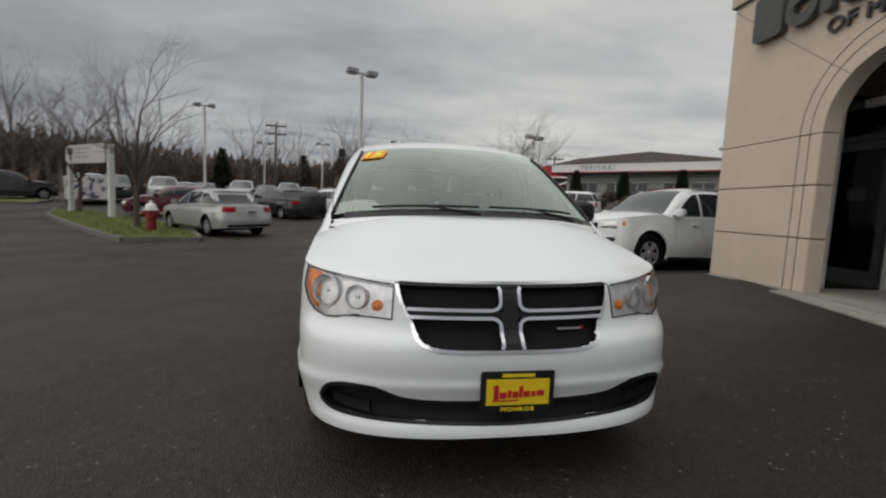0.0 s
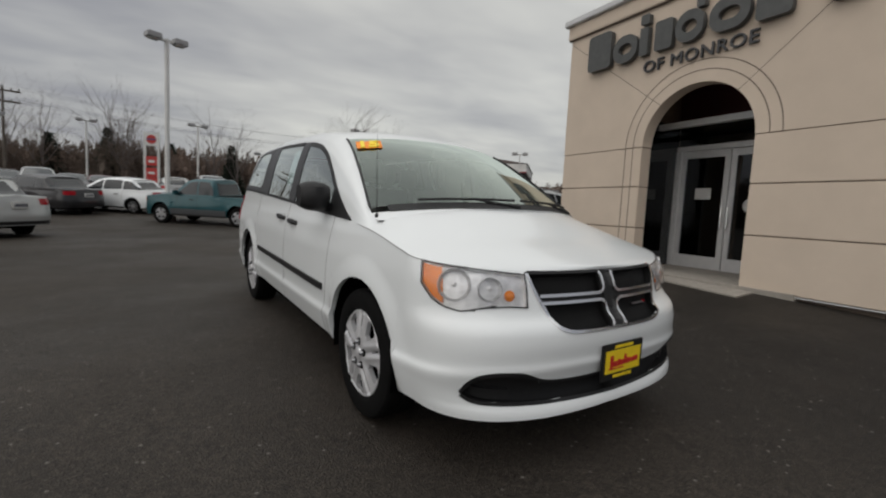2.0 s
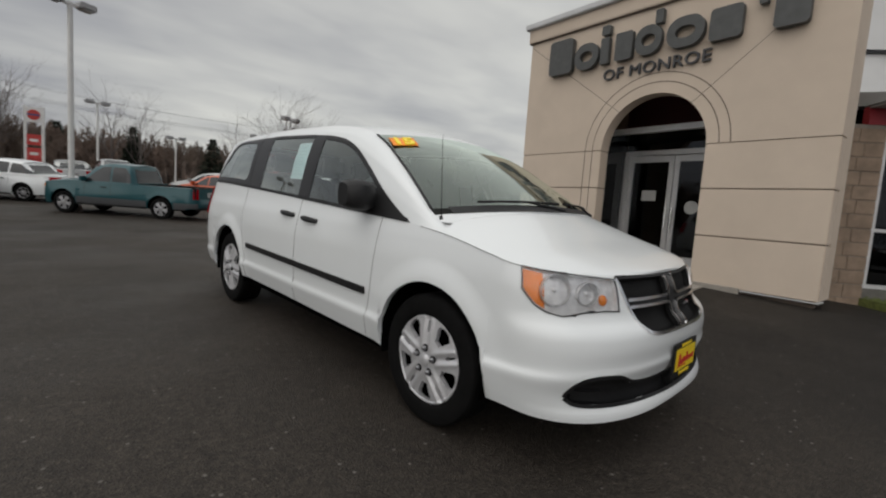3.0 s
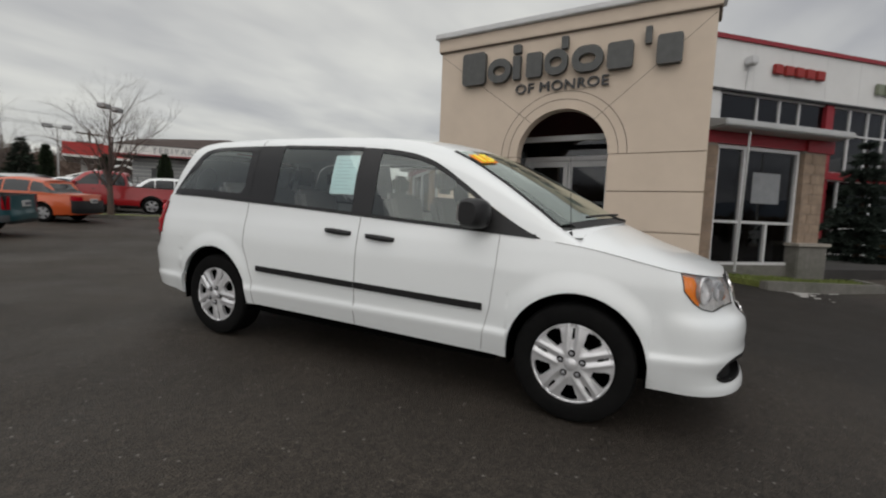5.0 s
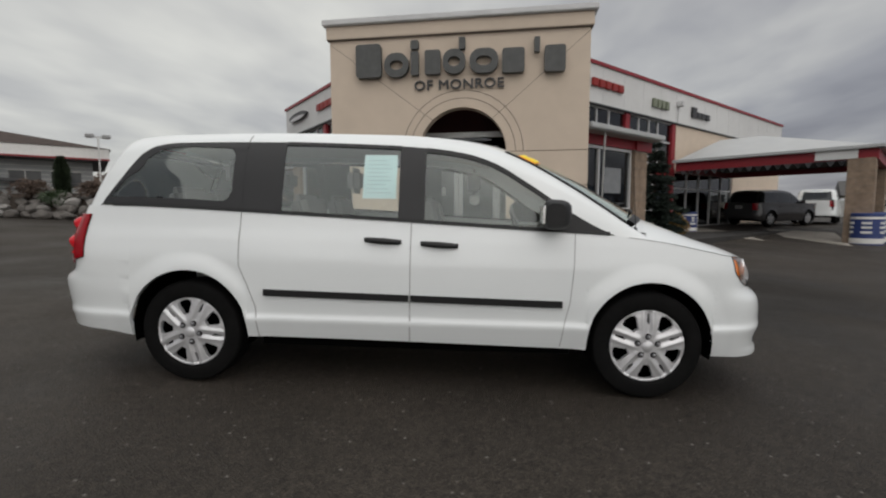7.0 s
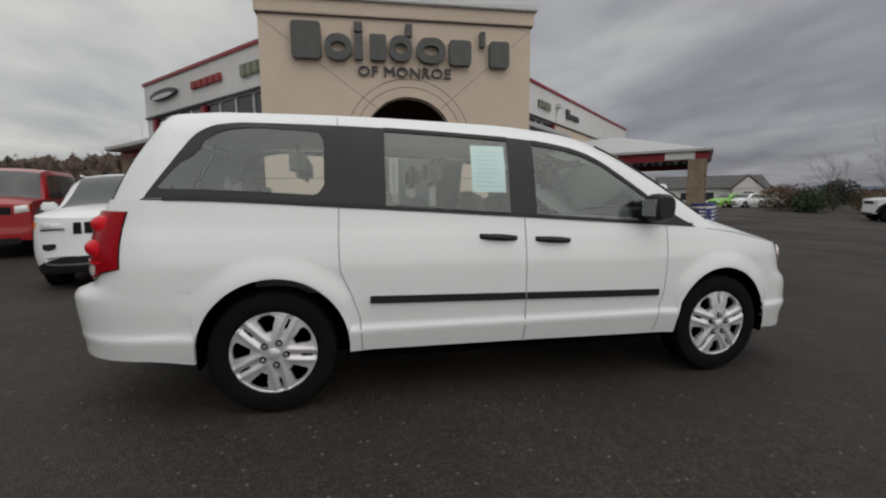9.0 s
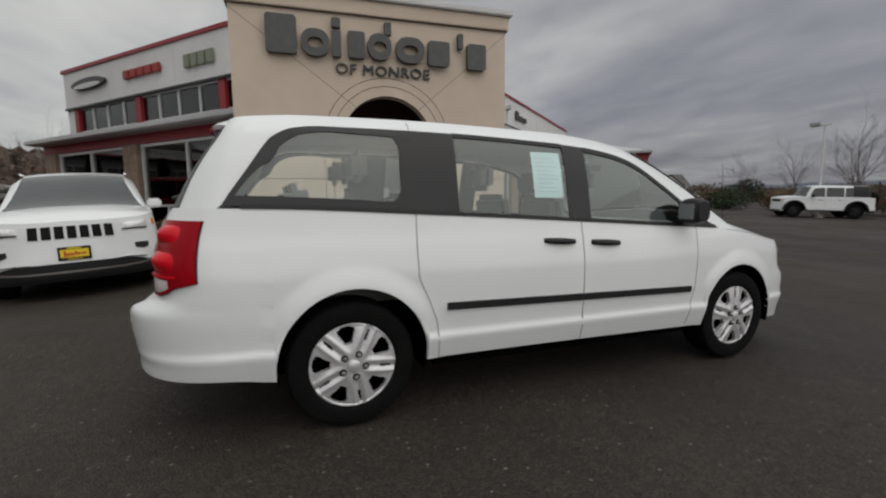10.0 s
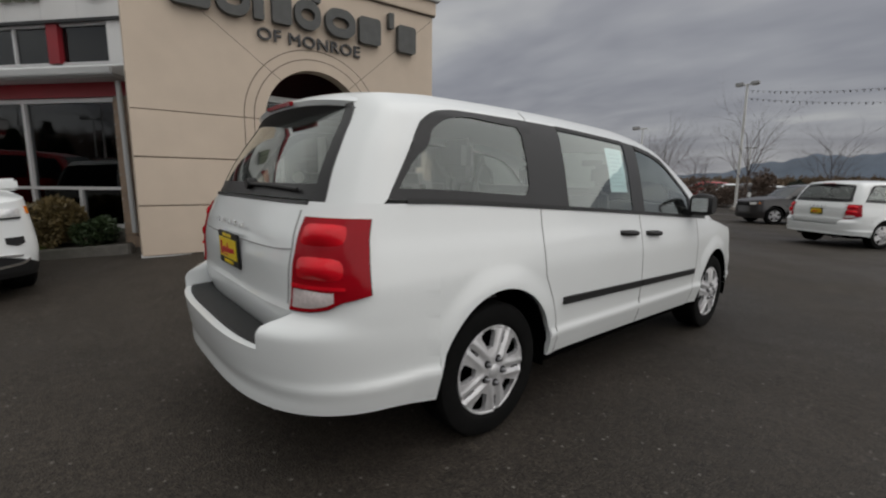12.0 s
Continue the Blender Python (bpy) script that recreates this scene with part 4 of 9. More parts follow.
    # quarter window with its dark printed border, its clear middle rounded at the corners
    per_m = (sx(-2.90) - sx(-2.70)) / 0.20

    def corner(s, r=0.06):
        d = (s - sx(-2.79)) / per_m
        d = max(0.0, min(r, d))
        return r - math.sqrt(r * r - (r - d) ** 2)

    def rim_lo(s):
        return belt(s) + 0.062 + corner(s)

    def rim_hi(s):
        """Upper edge of the clear middle, rounded down to the sill at its rear end."""
        e = min(1.0, max(0.0, ((s_end - s) / per_m - 0.13) / 0.20))
        bow = belt(s) + 0.062 + 0.36 * math.sqrt(1 - (1 - e) ** 2)
        return min(max(belt(s) + 0.014, hi(s) - 0.004), bow, max(belt(s) + 0.014, min(hi(s), hi(min(s + 0.06 * per_m, s_end))) - 0.032 - corner(s)))
    for sg in (-1, 1):
        part("quarter_window", A.patch(Gz, sx(-2.70), s_end - 0.005, lambda s: belt(s) + 0.012, lambda s: max(belt(s) + 0.014, hi(s) - 0.004), 0.002, 0, 40, 10, (sg,)), GLASS_SIDE, van, "large rounded quarter window", smooth=True).visible_shadow = False
        part("quarter_window_border", A.patch(Gz, sx(-2.70), s_end - 0.005, rim_hi, lambda s: max(belt(s) + 0.016, hi(s) - 0.006), 0.005, 0, 90, 5, (sg,)), GREY_TRIM, van, smooth=True)
        part("quarter_window_border", A.patch(Gz, sx(-2.70), s_end - 0.012, lambda s: belt(s) + 0.014, lambda s: min(rim_lo(s), max(belt(s) + 0.016, hi(s) - 0.006)), 0.0055, 0, 90, 4, (sg,)), GREY_TRIM, van, smooth=True)
        part("quarter_window_border", A.patch(Gz, sx(-2.70), sx(-2.78), lambda s: belt(s) + 0.02, lambda s: hi(s) - 0.01, 0.006, 0, 4, 6, (sg,)), GREY_TRIM, van, smooth=True)

    # rear: hatch glass with dark border, body-coloured pillar
    s_g = 2.53
    part("hatch_window", A.patch(Gz, s_g, 3.0, lambda s: 1.185, lambda s: 1.575, 0.002, 0.0, 16, 8), GLASS_REAR, van, "dark curved hatch window", smooth=True)
    for sg in (-1, 1):
        part("hatch_window_border", A.patch(G, s_g - 0.004, s_g + 0.085, 0.0, 0.93, 0.005, 0.008, 8, 10, (sg,)), GREY_TRIM, van, smooth=True)
    part("hatch_window_border", A.patch(Gz, s_g + 0.085, 3.0, 1.180, 1.245, 0.0055, 0.0, 14, 2), GREY_TRIM, van, smooth=True)
    part("hatch_window_foot", A.patch(S, s_g + 0.09, 3.0, 1.162, 1.176, 0.003, 0.006, 18, 3), GREY_TRIM, van, smooth=True)
    # roof spoiler over the hatch glass
    bm = bmesh.new()
    rows = []
    for k in range(25):
        w = -1 + 2 * k / 24
        y = 0.645 * w
        x0 = -3.44 - 0.02 * (1 - w * w)
        x1 = -3.70 - 0.08 * (1 - w * w) + 0.05 * abs(w) ** 6
        z0 = 1.672 + 0.047 * (1 - abs(w) ** 2.4)
        zt = 1.618 + 0.04 * (1 - abs(w) ** 2.4)
        rows.append([Vector((x0, y, z0 + 0.003)), Vector(((x0 + x1) / 2, y, (z0 + zt) / 2 + 0.012)), Vector((x1 + 0.02, y, zt + 0.003)), Vector((x1, y, zt - 0.012)), Vector((x1 + 0.01, y, zt - 0.035)), Vector((x1 + 0.10, y * 0.98, zt - 0.05))])
    add_grid(bm, rows)
    part("spoiler", bm, WHITE_CAR, van, "white roof spoiler", smooth=True)
    bm = bmesh.new()
    rows = []
    for k in range(21):
        w = -1 + 2 * k / 20
        y = 0.63 * w
        x1 = -3.70 - 0.08 * (1 - w * w)
        zt = 1.618 + 0.04 * (1 - abs(w) ** 2.4)
        rows.append([Vector((x1 + 0.012, y, zt - 0.036)), Vector((x1 + 0.03, y, zt - 0.075)), Vector((x1 + 0.05, y, zt - 0.10)), Vector((x1 + 0.12, y, zt - 0.09))])
    add_grid(bm, rows)
    part("spoiler_underside", bm, BLACK_TRIM, van, smooth=True)
    part("high_brake_lamp", box(-3.792, -3.77, -0.16, 0.16, 1.628, 1.65, None, 0.004), RED_LENS, van)
    # rear wiper
    bm = bmesh.new()
    pts = [Gz(3.0 - 0.035 * k, 1.238 - 0.002 * k) + Vector((-0.022, 0, 0)) for k in range(9)]
    for a, b in zip(pts, pts[1:]):
        add_tube(bm, a, b, 0.010, 0.009, 8)
    wiper = part("rear_wiper", bm, BLACK_TRIM, van)
    part("wiper_hub", tube(pts[0] + Vector((-0.015, 0, 0)), pts[0] + Vector((0.03, 0, 0)), 0.028, 0.03, 12), BLACK_TRIM, wiper)

    # tail lamps
    def SL(u, z, sg=-1):
        return S(u + (u - 2.2) * 0.21 * max(0.0, (1.112 - z) / 0.37), z, sg)
    t_lo = curve([(2.19, 0.826), (2.26, 0.812), (2.33, 0.798), (2.40, 0.770), (2.45, 0.758), (2.52, 0.747), (2.60, 0.742)])
    for sg in (-1, 1):
        lamp = part("tail_lamp", A.patch(SL, 2.195, 2.60, t_lo, 1.112, 0.014, 0.03, 30, 24, (sg,), 0.006), RED_LENS, van, "tall red tail lamp with clear lower corner", smooth=True, angle=50)
        for za, zb in ((1.0, 1.092), (0.872, 0.972)):
            part("facet", A.patch(SL, 2.30, 2.585, za, zb, 0.012, 0.01, 14, 10, (sg,), 0.034), RED_BRIGHT, lamp, "bright red bulging lens", smooth=True)
        part("lens_shelf", A.patch(SL, 2.31, 2.59, 0.845, 0.858, 0.024, 0.02, 10, 2, (sg,)), RED_BRIGHT, lamp, smooth=True)
        part("reversing_lens", A.patch(SL, 2.37, 2.585, lambda s: t_lo(s) + 0.016, lambda s: 0.838, 0.017, 0.01, 10, 5, (sg,), 0.008), CLEAR_RED, lamp, "clear reversing lens", smooth=True)
        part("lamp_gasket", A.patch(SL, 2.187, 2.608, lambda s: t_lo(s) - 0.004, lambda s: 1.116, 0.002, 0.008, 24, 20, (sg,)), BLACK_TRIM, lamp)
    # hatch shut line, seam, bumper step, plate
    for sg in (-1, 1):
        part("hatch_gap", A.trace(S, [(2.655, 1.14), (2.665, 1.0), (2.70, 0.85), (2.715, 0.76)], 0.008, sides=(sg,)), GAP, van)
    part("hatch_seam", A.trace(S, [(2.665, 0.985), (2.8, 0.975), (3.0, 0.97)], 0.006), GAP, van)
    ks = [s_n + (3.0 - s_n) * k / 20 for k in range(21)]

    def hatch_at(s, z, sg):
        p = S(s, z_n1, sg)
        t = (z_n1 - z) / (z_n1 - z_n0)
        return Vector((p.x + 0.035 * t * t, p.y * (1 - 0.01 * t), z))
    bm, pad, lip = bmesh.new(), bmesh.new(), bmesh.new()
    for sg in (-1, 1):
        add_grid(bm, [[hatch_at(s, z_n1 - (z_n1 - z_n0 + 0.02) * k / 6, sg) for k in range(7)] for s in ks])
        wall = []
        for k in range(11):
            z = z_n0 + (z_n1 - z_n0) * k / 10
            a, b = S(s_n, z, sg), hatch_at(s_n, z, sg)
            wall.append([a, a.lerp(b, 0.5) + Vector((0, -sg * 0.012, 0)), b + Vector((0, -sg * 0.02, 0))])
        add_grid(lip, wall)
        edge = [(S(s, z_n0, sg), hatch_at(s, z_n0, sg)) for s in ks]
        add_grid(lip, [[a, a.lerp(b, 0.12) + Vector((0, 0, 0.003)), a.lerp(b, 0.22)] for a, b in edge])
        add_grid(pad, [[a.lerp(b, 0.2), a.lerp(b, 0.24) + Vector((0, 0, 0.008)), a.lerp(b, 0.95) + Vector((0, 0, 0.010)), b] for a, b in edge])
    part("hatch_foot", bm, WHITE_CAR, van, smooth=True)
    part("bumper_lip", lip, WHITE_CAR, van, smooth=True)
    part("bumper_step", pad, BLACK_TRIM, van, "black plastic step pad on the bumper", smooth=True)
    plate(van, Matrix.Translation((-4.062, 0.0, 0.905)) @ Matrix.Rotation(radians(-90), 4, "Z") @ Matrix.Rotation(radians(3), 4, "X"))
    for k in range(5):
        y = -0.20 + 0.10 * k
        part("badge_bar", box(-4.052, -4.03, y - 0.018, y + 0.018, 1.03, 1.055, None, 0.004), CHROME, van, "small chrome badge bar")
    part("exhaust_tip", tube((-4.03, -0.50, 0.255), (-3.6, -0.48, 0.265), 0.024), NUT, van)

    # side: mouldings, handles, shut lines
    strip = line([(sx(-2.53), 0.619), (sx(-0.575), 0.589)])
    for a, b in ((-2.53, -1.563), (-1.55, -0.575)):
        for sg in (-1, 1):
            part("side_moulding", A.patch(S, sx(a), sx(b), lambda s: strip(s) - 0.021, lambda s: strip(s) + 0.021, 0.014, 0.016, 20, 3, (sg,)), BLACK_TRIM, van, "black body-side moulding", smooth=True)
    for sg in (-1, 1):
        for x0, x1, z in ((-1.862, -1.615, 0.972), (-1.492, -1.245, 0.954)):
            bm = bmesh.new()
            rows = []
            for k in range(15):
                t = k / 14
                x = x0 + (x1 - x0) * t
                lift = 0.032 * math.sin(math.pi * min(1, max(0, t))) ** 0.35 if 0 < t < 1 else 0.0
                h = 0.015 + 0.006 * math.sin(math.pi * t)
                c = S(sx(x), z - 0.02 * (t - 0.5) * 0.6, sg)
                o = Vector((0, sg, 0))
                rows.append([c + o * max(0, lift - 0.02) + Vector((0, 0, -h)), c + o * lift + Vector((0, 0, -h * 0.8)), c + o * (lift + 0.006), c + o * lift + Vector((0, 0, h * 0.8)), c + o * max(0, lift - 0.02) + Vector((0, 0, h))])
            add_grid(bm, rows, True)
            part("door_handle", bm, BLACK_TRIM, van, "black door handle", smooth=True)
            part("handle_recess", A.patch(S, sx((x0 + x1) / 2 + 0.07), sx((x0 + x1) / 2 - 0.07), z + 0.008, z + 0.05, 0.002, 0, 8, 4, (sg,)), WHITE_CAR, van)
    for sg in (-1, 1):
        part("door_gap", A.trace(S, [(sx(-1.555), 1.10), (sx(-1.556), 0.9), (sx(-1.556), 0.6), (sx(-1.556), 0.31)], 0.006, sides=(sg,)), GAP, van)
    for sg in (-1, 1):
        part("door_gap", A.trace(S, [(sx(-0.50), 1.05), (sx(-0.505), 0.85), (sx(-0.525), 0.6), (sx(-0.56), 0.44), (sx(-0.575), 0.31)], 0.004, sides=(sg,)), GAP, van)
    for sg in (-1, 1):
        part("door_gap", A.trace(S, [(sx(-2.70), 1.15), (sx(-2.705), 0.95), (sx(-2.70), 0.79), (sx(-2.64), 0.66), (sx(-2.59), 0.52), (sx(-2.575), 0.31)], 0.006, sides=(sg,)), GAP, van)
    for sg in (-1, 1):
        part("quarter_seam", A.trace(Gz, [(sx(-2.70), 1.615), (sx(-2.70), 1.675)], 0.005, sides=(sg,)), GAP, van)
    for sg in (-1, 1):
        part("hood_gap", A.trace(S, [(0.79 + (sx(-0.16) - 0.79) * k / 12, A.z_top(0.79 + (sx(-0.16) - 0.79) * k / 12) - 0.003) for k in range(13)], 0.004, 0.002, sides=(sg,)), GAP, van)
    # sills and floor, the shade under the body painted near-black
    part("floor_pan", box(-3.75, 0.45, -0.72, 0.72, 0.24, 0.30), SHADE_BLACK, van)
    part("sill", box(-2.58, -0.50, -0.90, 0.90, 0.24, 0.31), SHADE_BLACK, van)
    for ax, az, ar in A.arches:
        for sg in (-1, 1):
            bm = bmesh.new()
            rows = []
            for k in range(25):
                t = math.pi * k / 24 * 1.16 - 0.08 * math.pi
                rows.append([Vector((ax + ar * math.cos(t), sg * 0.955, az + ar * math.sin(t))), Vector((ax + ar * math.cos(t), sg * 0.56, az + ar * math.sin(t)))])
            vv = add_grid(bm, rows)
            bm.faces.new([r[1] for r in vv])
            part("shade_black_well", bm, SHADE_BLACK, van)
    # wheels
    tyre = tyre_mesh(0.352, 0.225, 0.232)
    cover = cover_pieces(0.246, 0.020)
    for x, turn in ((-3.068, 101), (-0.016, 126)):
        for sg in (-1, 1):
            wheel(van, x, sg * 0.835, 0.352, 0.225, 0.232, tyre, cover, SILVER, True, sg, 0.323 if stickers else 0.352, turn)

    # headlamps
    for sg in (-1, 1):
        lamp = part("headlamp", A.patch(S, 0.345, 0.83, hl_lo, hl_hi, 0.004, 0.006, 30, 8, (sg,), 0.02), LENS, van, "clear swept headlamp with amber corner", smooth=True, angle=60)
        lamp.visible_shadow = False
        part("reflector_bowl", A.patch(S, 0.348, 0.827, lambda s: hl_lo(s) + 0.003, lambda s: hl_hi(s) - 0.003, -0.022, -0.022, 24, 6, (sg,)), REFLECTOR, lamp, smooth=True)
        part("amber_corner", A.patch(S, 0.705, 0.825, lambda s: hl_lo(s) + 0.010, lambda s: hl_hi(s) - 0.010, -0.012, 0.03, 8, 5, (sg,)), AMBER, lamp, "amber corner reflector", smooth=True)
        part("lamp_bezel", A.trace(S, [(0.345, hl_lo(0.345)), (0.42, hl_lo(0.42)), (0.52, hl_lo(0.52)), (0.62, hl_lo(0.62)), (0.70, hl_lo(0.70)), (0.76, hl_lo(0.76)), (0.83, hl_lo(0.83)), (0.83, hl_hi(0.83)), (0.72, hl_hi(0.72)), (0.6, hl_hi(0.6)), (0.45, hl_hi(0.45)), (0.345, hl_hi(0.345)), (0.345, hl_lo(0.345))], 0.005, 0.004, (sg,)), GREY_TRIM, lamp)
        for s, z, r in ((0.645, 0.815, 0.068), (0.49, 0.80, 0.05)):
            p = S(s, z, sg)
            d = Vector((0.86, sg * 0.5, 0.05)).normalized()
            m = Matrix.Translation(p - d * 0.068) @ d.to_track_quat("Z", "Y").to_matrix().to_4x4()
            part("lamp_bowl", lathe([(0.012, 0.02), (r * 0.5, 0.012), (r * 0.8, 0.03), (r, 0.065), (r * 1.08, 0.066), (r * 1.1, 0.05)], 28, m), BOWL, lamp, smooth=True)
            part("bowl_ring", lathe([(r * 0.99, 0.062), (r * 1.005, 0.069), (r * 1.04, 0.069), (r * 1.055, 0.060)], 32, m), CHROME, lamp, "bright lamp ring", smooth=True)
            part("bulb", lathe([(0.001, 0.055), (0.012, 0.05), (0.014, 0.02)], 12, m), REFLECTOR, lamp, smooth=True)
        p = S(0.405, 0.765, sg)
        d = Vector((0.95, sg * 0.3, 0)).normalized()
        m = Matrix.Translation(p - d * 0.03) @ d.to_track_quat("Z", "Y").to_matrix().to_4x4()
        part("indicator_bulb", lathe([(0.001, 0.022), (0.016, 0.018), (0.026, 0.008), (0.028, 0.0)], 20, m), AMBER, lamp, smooth=True)
    # grille: dark mesh, chrome surround and cross
    part("grille", A.patch(S, 0.0, 0.332, gr_lo, 0.862, -0.035, -0.035, 18, 8), GRILLE, van, "black mesh grille with chrome cross", smooth=True)
    gm = [(k * 0.332 / 48, gr_lo(k * 0.332 / 48)) for k in range(49)] + [(0.337, 0.866)]
    part("grille_surround", A.trace(S, gm, 0.015, 0.005, n=2), CHROME, van, "chrome grille surround", smooth=True)
    part("grille_top_trim", A.trace(S, [(0.0, 0.866), (0.1, 0.866), (0.2, 0.867), (0.343, 0.868)], 0.012, 0.004), BLACK_TRIM, van)

    def across(y, z):
        """The place on the nose at a given distance from the middle."""
        return 2 / math.pi * math.asin((y / A.width(A.xf, z)) ** (A.nf(z) / 2))
    for sg in (-1, 1):
        part("grille_bar", A.patch(S, 0.01, 0.318, 0.742, 0.764, -0.010, 0.03, 12, 3, (sg,)), BLACK_TRIM, van)
        for z, e in ((0.737, -1), (0.769, 1)):
            run = [(across(0.44 - 0.03 * k, z), z) for k in range(13)] + [(across(0.058, z + e * 0.006), z + e * 0.006), (across(0.045, z + e * 0.02), z + e * 0.02)]
            end = 0.862 if e > 0 else 0.622
            run += [(across(0.042, z + (end - z) * f), z + (end - z) * f) for f in (0.35, 0.55, 0.75, 0.9)] + [(across(0.05, end), end)]
            part("grille_chrome_bar", A.trace(S, run, 0.015, 0.009, sides=(sg,), n=3), CHROME, van, "bright chrome grille bar", smooth=True)
    part("grille_spine", A.patch(lambda u, z, sg: S(across(max(1e-4, u), z), z, sg), 0.0005, 0.036, 0.62, 0.862, 0.0, 0.03, 4, 10), BLACK_TRIM, van)
    part("badge_bar", A.patch(S, 0.13, 0.21, 0.690, 0.698, -0.015, 0.01, 6, 2, (1,)), NUT, van)
    part("badge_bar", A.patch(S, 0.213, 0.222, 0.690, 0.702, -0.015, 0.01, 3, 2, (1,)), RED_LENS, van)
    # lower intake
    part("lower_intake", A.patch(S, 0.0, 0.618, in_lo, in_hi, -0.05, -0.05, 36, 6), BLACK_TRIM, van, "black lower bumper intake", smooth=True)
    rim = [(k * 0.62 / 40, in_hi(k * 0.62 / 40)) for k in range(41)]
    part("intake_rim", A.trace(S, rim, 0.016, 0.003, n=2), BLACK_TRIM, van)
    rim = [(k * 0.62 / 40, in_lo(k * 0.62 / 40)) for k in range(41)]
    part("intake_rim", A.trace(S, rim, 0.016, 0.003, n=2), BLACK_TRIM, van)
    for sg in (-1, 1):
        part("fog_lamp_blank", A.patch(S, 0.38, 0.57, lambda s: in_lo(s) + 0.012, lambda s: in_lo(s) + 0.05, -0.03, 0.02, 10, 4, (sg,)), BLACK_TRIM, van, smooth=True)
    plate(van, Matrix.Translation((0.938, 0.02, 0.447)) @ Matrix.Rotation(radians(90), 4, "Z"), 0.295, 0.165)

    # mirrors
    for sg in (-1, 1):
        bm = bmesh.new()
        rows = []
        for k in range(9):
            t = k / 8
            y = 0.935 + 0.175 * t
            h = 0.094 * math.sin(math.pi * (0.16 + 0.74 * t)) ** 0.3
            d = 0.098 * math.sin(math.pi * (0.14 + 0.78 * t)) ** 0.35
            c = Vector((-0.655 - 0.02 * t, sg * y, 1.160 + 0.005 * t))
            rows.append([c + Vector((d * math.copysign(abs(math.cos(a)) ** 0.7, math.cos(a)) * (1.2 if math.cos(a) > 0 else 0.6), 0, h * math.copysign(abs(math.sin(a)) ** 0.5, math.sin(a)))) for a in [2 * math.pi * j / 16 for j in range(16)]])
        vv = add_grid(bm, rows, True)
        bm.faces.new(vv[-1])
        bm.faces.new(vv[0][::-1])
        mir = part("side_mirror", bm, BLACK_TRIM, van, "black side mirror", smooth=True)
        part("mirror_glass", box(-0.735, -0.715, min(sg * 0.962, sg * 1.085), max(sg * 0.962, sg * 1.085), 1.107, 1.217, None, 0.004), CHROME, mir)
        part("mirror_foot", box(-0.70, -0.60, min(sg * 0.87, sg * 0.97), max(sg * 0.87, sg * 0.97), 1.07, 1.12, None, 0.012), BLACK_TRIM, mir)
    # wipers, washer jets, aerial
    for y0, y1 in ((-0.60, 0.02), (0.08, 0.66)):
        bm = bmesh.new()
        f = lambda y: Vector((-0.185 + 0.268 * (1 - (y / 0.85) ** 2) + 0.008, y, 1.130 + 0.054 * (1 - abs(y / 0.85) ** 2.6) + 0.012))
        g = lambda y: Vector((-0.13 + 0.268 * (1 - (y / 0.85) ** 2) + 0.01, y, 1.092 + 0.055 * (1 - abs(y / 0.85) ** 2.6) + 0.010))
        add_grid(bm, [[f(y0 + (y1 - y0) * k / 8) + Vector((0.008 * math.cos(t), 0, 0.008 * math.sin(t))) for t in [j * math.pi / 3 for j in range(6)]] for k in range(9)], True)
        part("wiper_blade", bm, BLACK_TRIM, van)
        part("wiper_arm", tube(g(y1), f((y0 + y1) / 2), 0.008, 0.006, 6), BLACK_TRIM, van)
    if stickers:
        part("aerial", tube((-0.09, -0.835, 1.05), (-0.13, -0.83, 1.52), 0.0028, 0.0012, 6), BLACK_TRIM, van)
    part("aerial_base", tube((-0.088, -0.835, 1.035), (-0.095, -0.835, 1.085), 0.014, 0.009, 10), BLACK_TRIM, van)
    # year sticker high on the windscreen
    def screen(x, y):
        p, k = G(sx(x), 1), (-0.16 - x) / 0.79
        w = y / p.y
        return Vector((x + (0.27 - 0.13 * k) * (1 - w * w), y, p.z + (0.055 - 0.015 * k) * (1 - abs(w) ** 2.6)))
    c = screen(-0.815, -0.595)
    u = (screen(-0.815, -0.585) - screen(-0.815, -0.605)).normalized()
    v = (screen(-0.845, -0.595) - screen(-0.785, -0.595)).normalized()
    nrm = u.cross(v).normalized()
    v = nrm.cross(u)
    st = Matrix((u, v, nrm)).transposed().to_4x4()
    st.translation = c + nrm * 0.004
    if stickers:
        add_stickers(van, A, st)
    build_cabin(van, A)
    return van


def add_stickers(van, A, st):
    sx, Gz = A.s_of_x, A.Gz
    lab = part("year_sticker", box(-0.088, 0.088, -0.068, 0.068, 0, 0.003, None, 0.001), ORANGE, van, "orange year sticker reading 15")
    lab.matrix_local = st
    for digit, x in (("1", -0.045), ("5", 0.035)):
        me = text_mesh(digit, 0.112, 0.003, 0.006)
        me.transform(Matrix.Rotation(radians(-90), 4, "X"))
        me.transform(Matrix.Diagonal((1.05, 1, 1, 1)))
        part("year_digit", me, YELLOW_INK, lab).matrix_local = Matrix.Translation((x, -0.056, 0.005))
    # paper in the sliding door window
    sh = part("window_sheet", A.patch(Gz, sx(-1.89), sx(-1.665), lambda s: 1.25, lambda s: 1.545, -0.012, 0.002, 4, 4, (-1,)), PAPER, van, "pale blue paper sheet inside the window")
    bm = bmesh.new()
    for k in range(9):
        q = A.patch(Gz, sx(-1.86), sx(-1.70 - 0.02 * (k % 3)), 1.285 + 0.027 * k, 1.291 + 0.027 * k, -0.0095, 0, 2, 1, (-1,))
        me = finish(q)
        bm.from_mesh(me)
    part("print_bars", bm, PAPER_INK, sh)


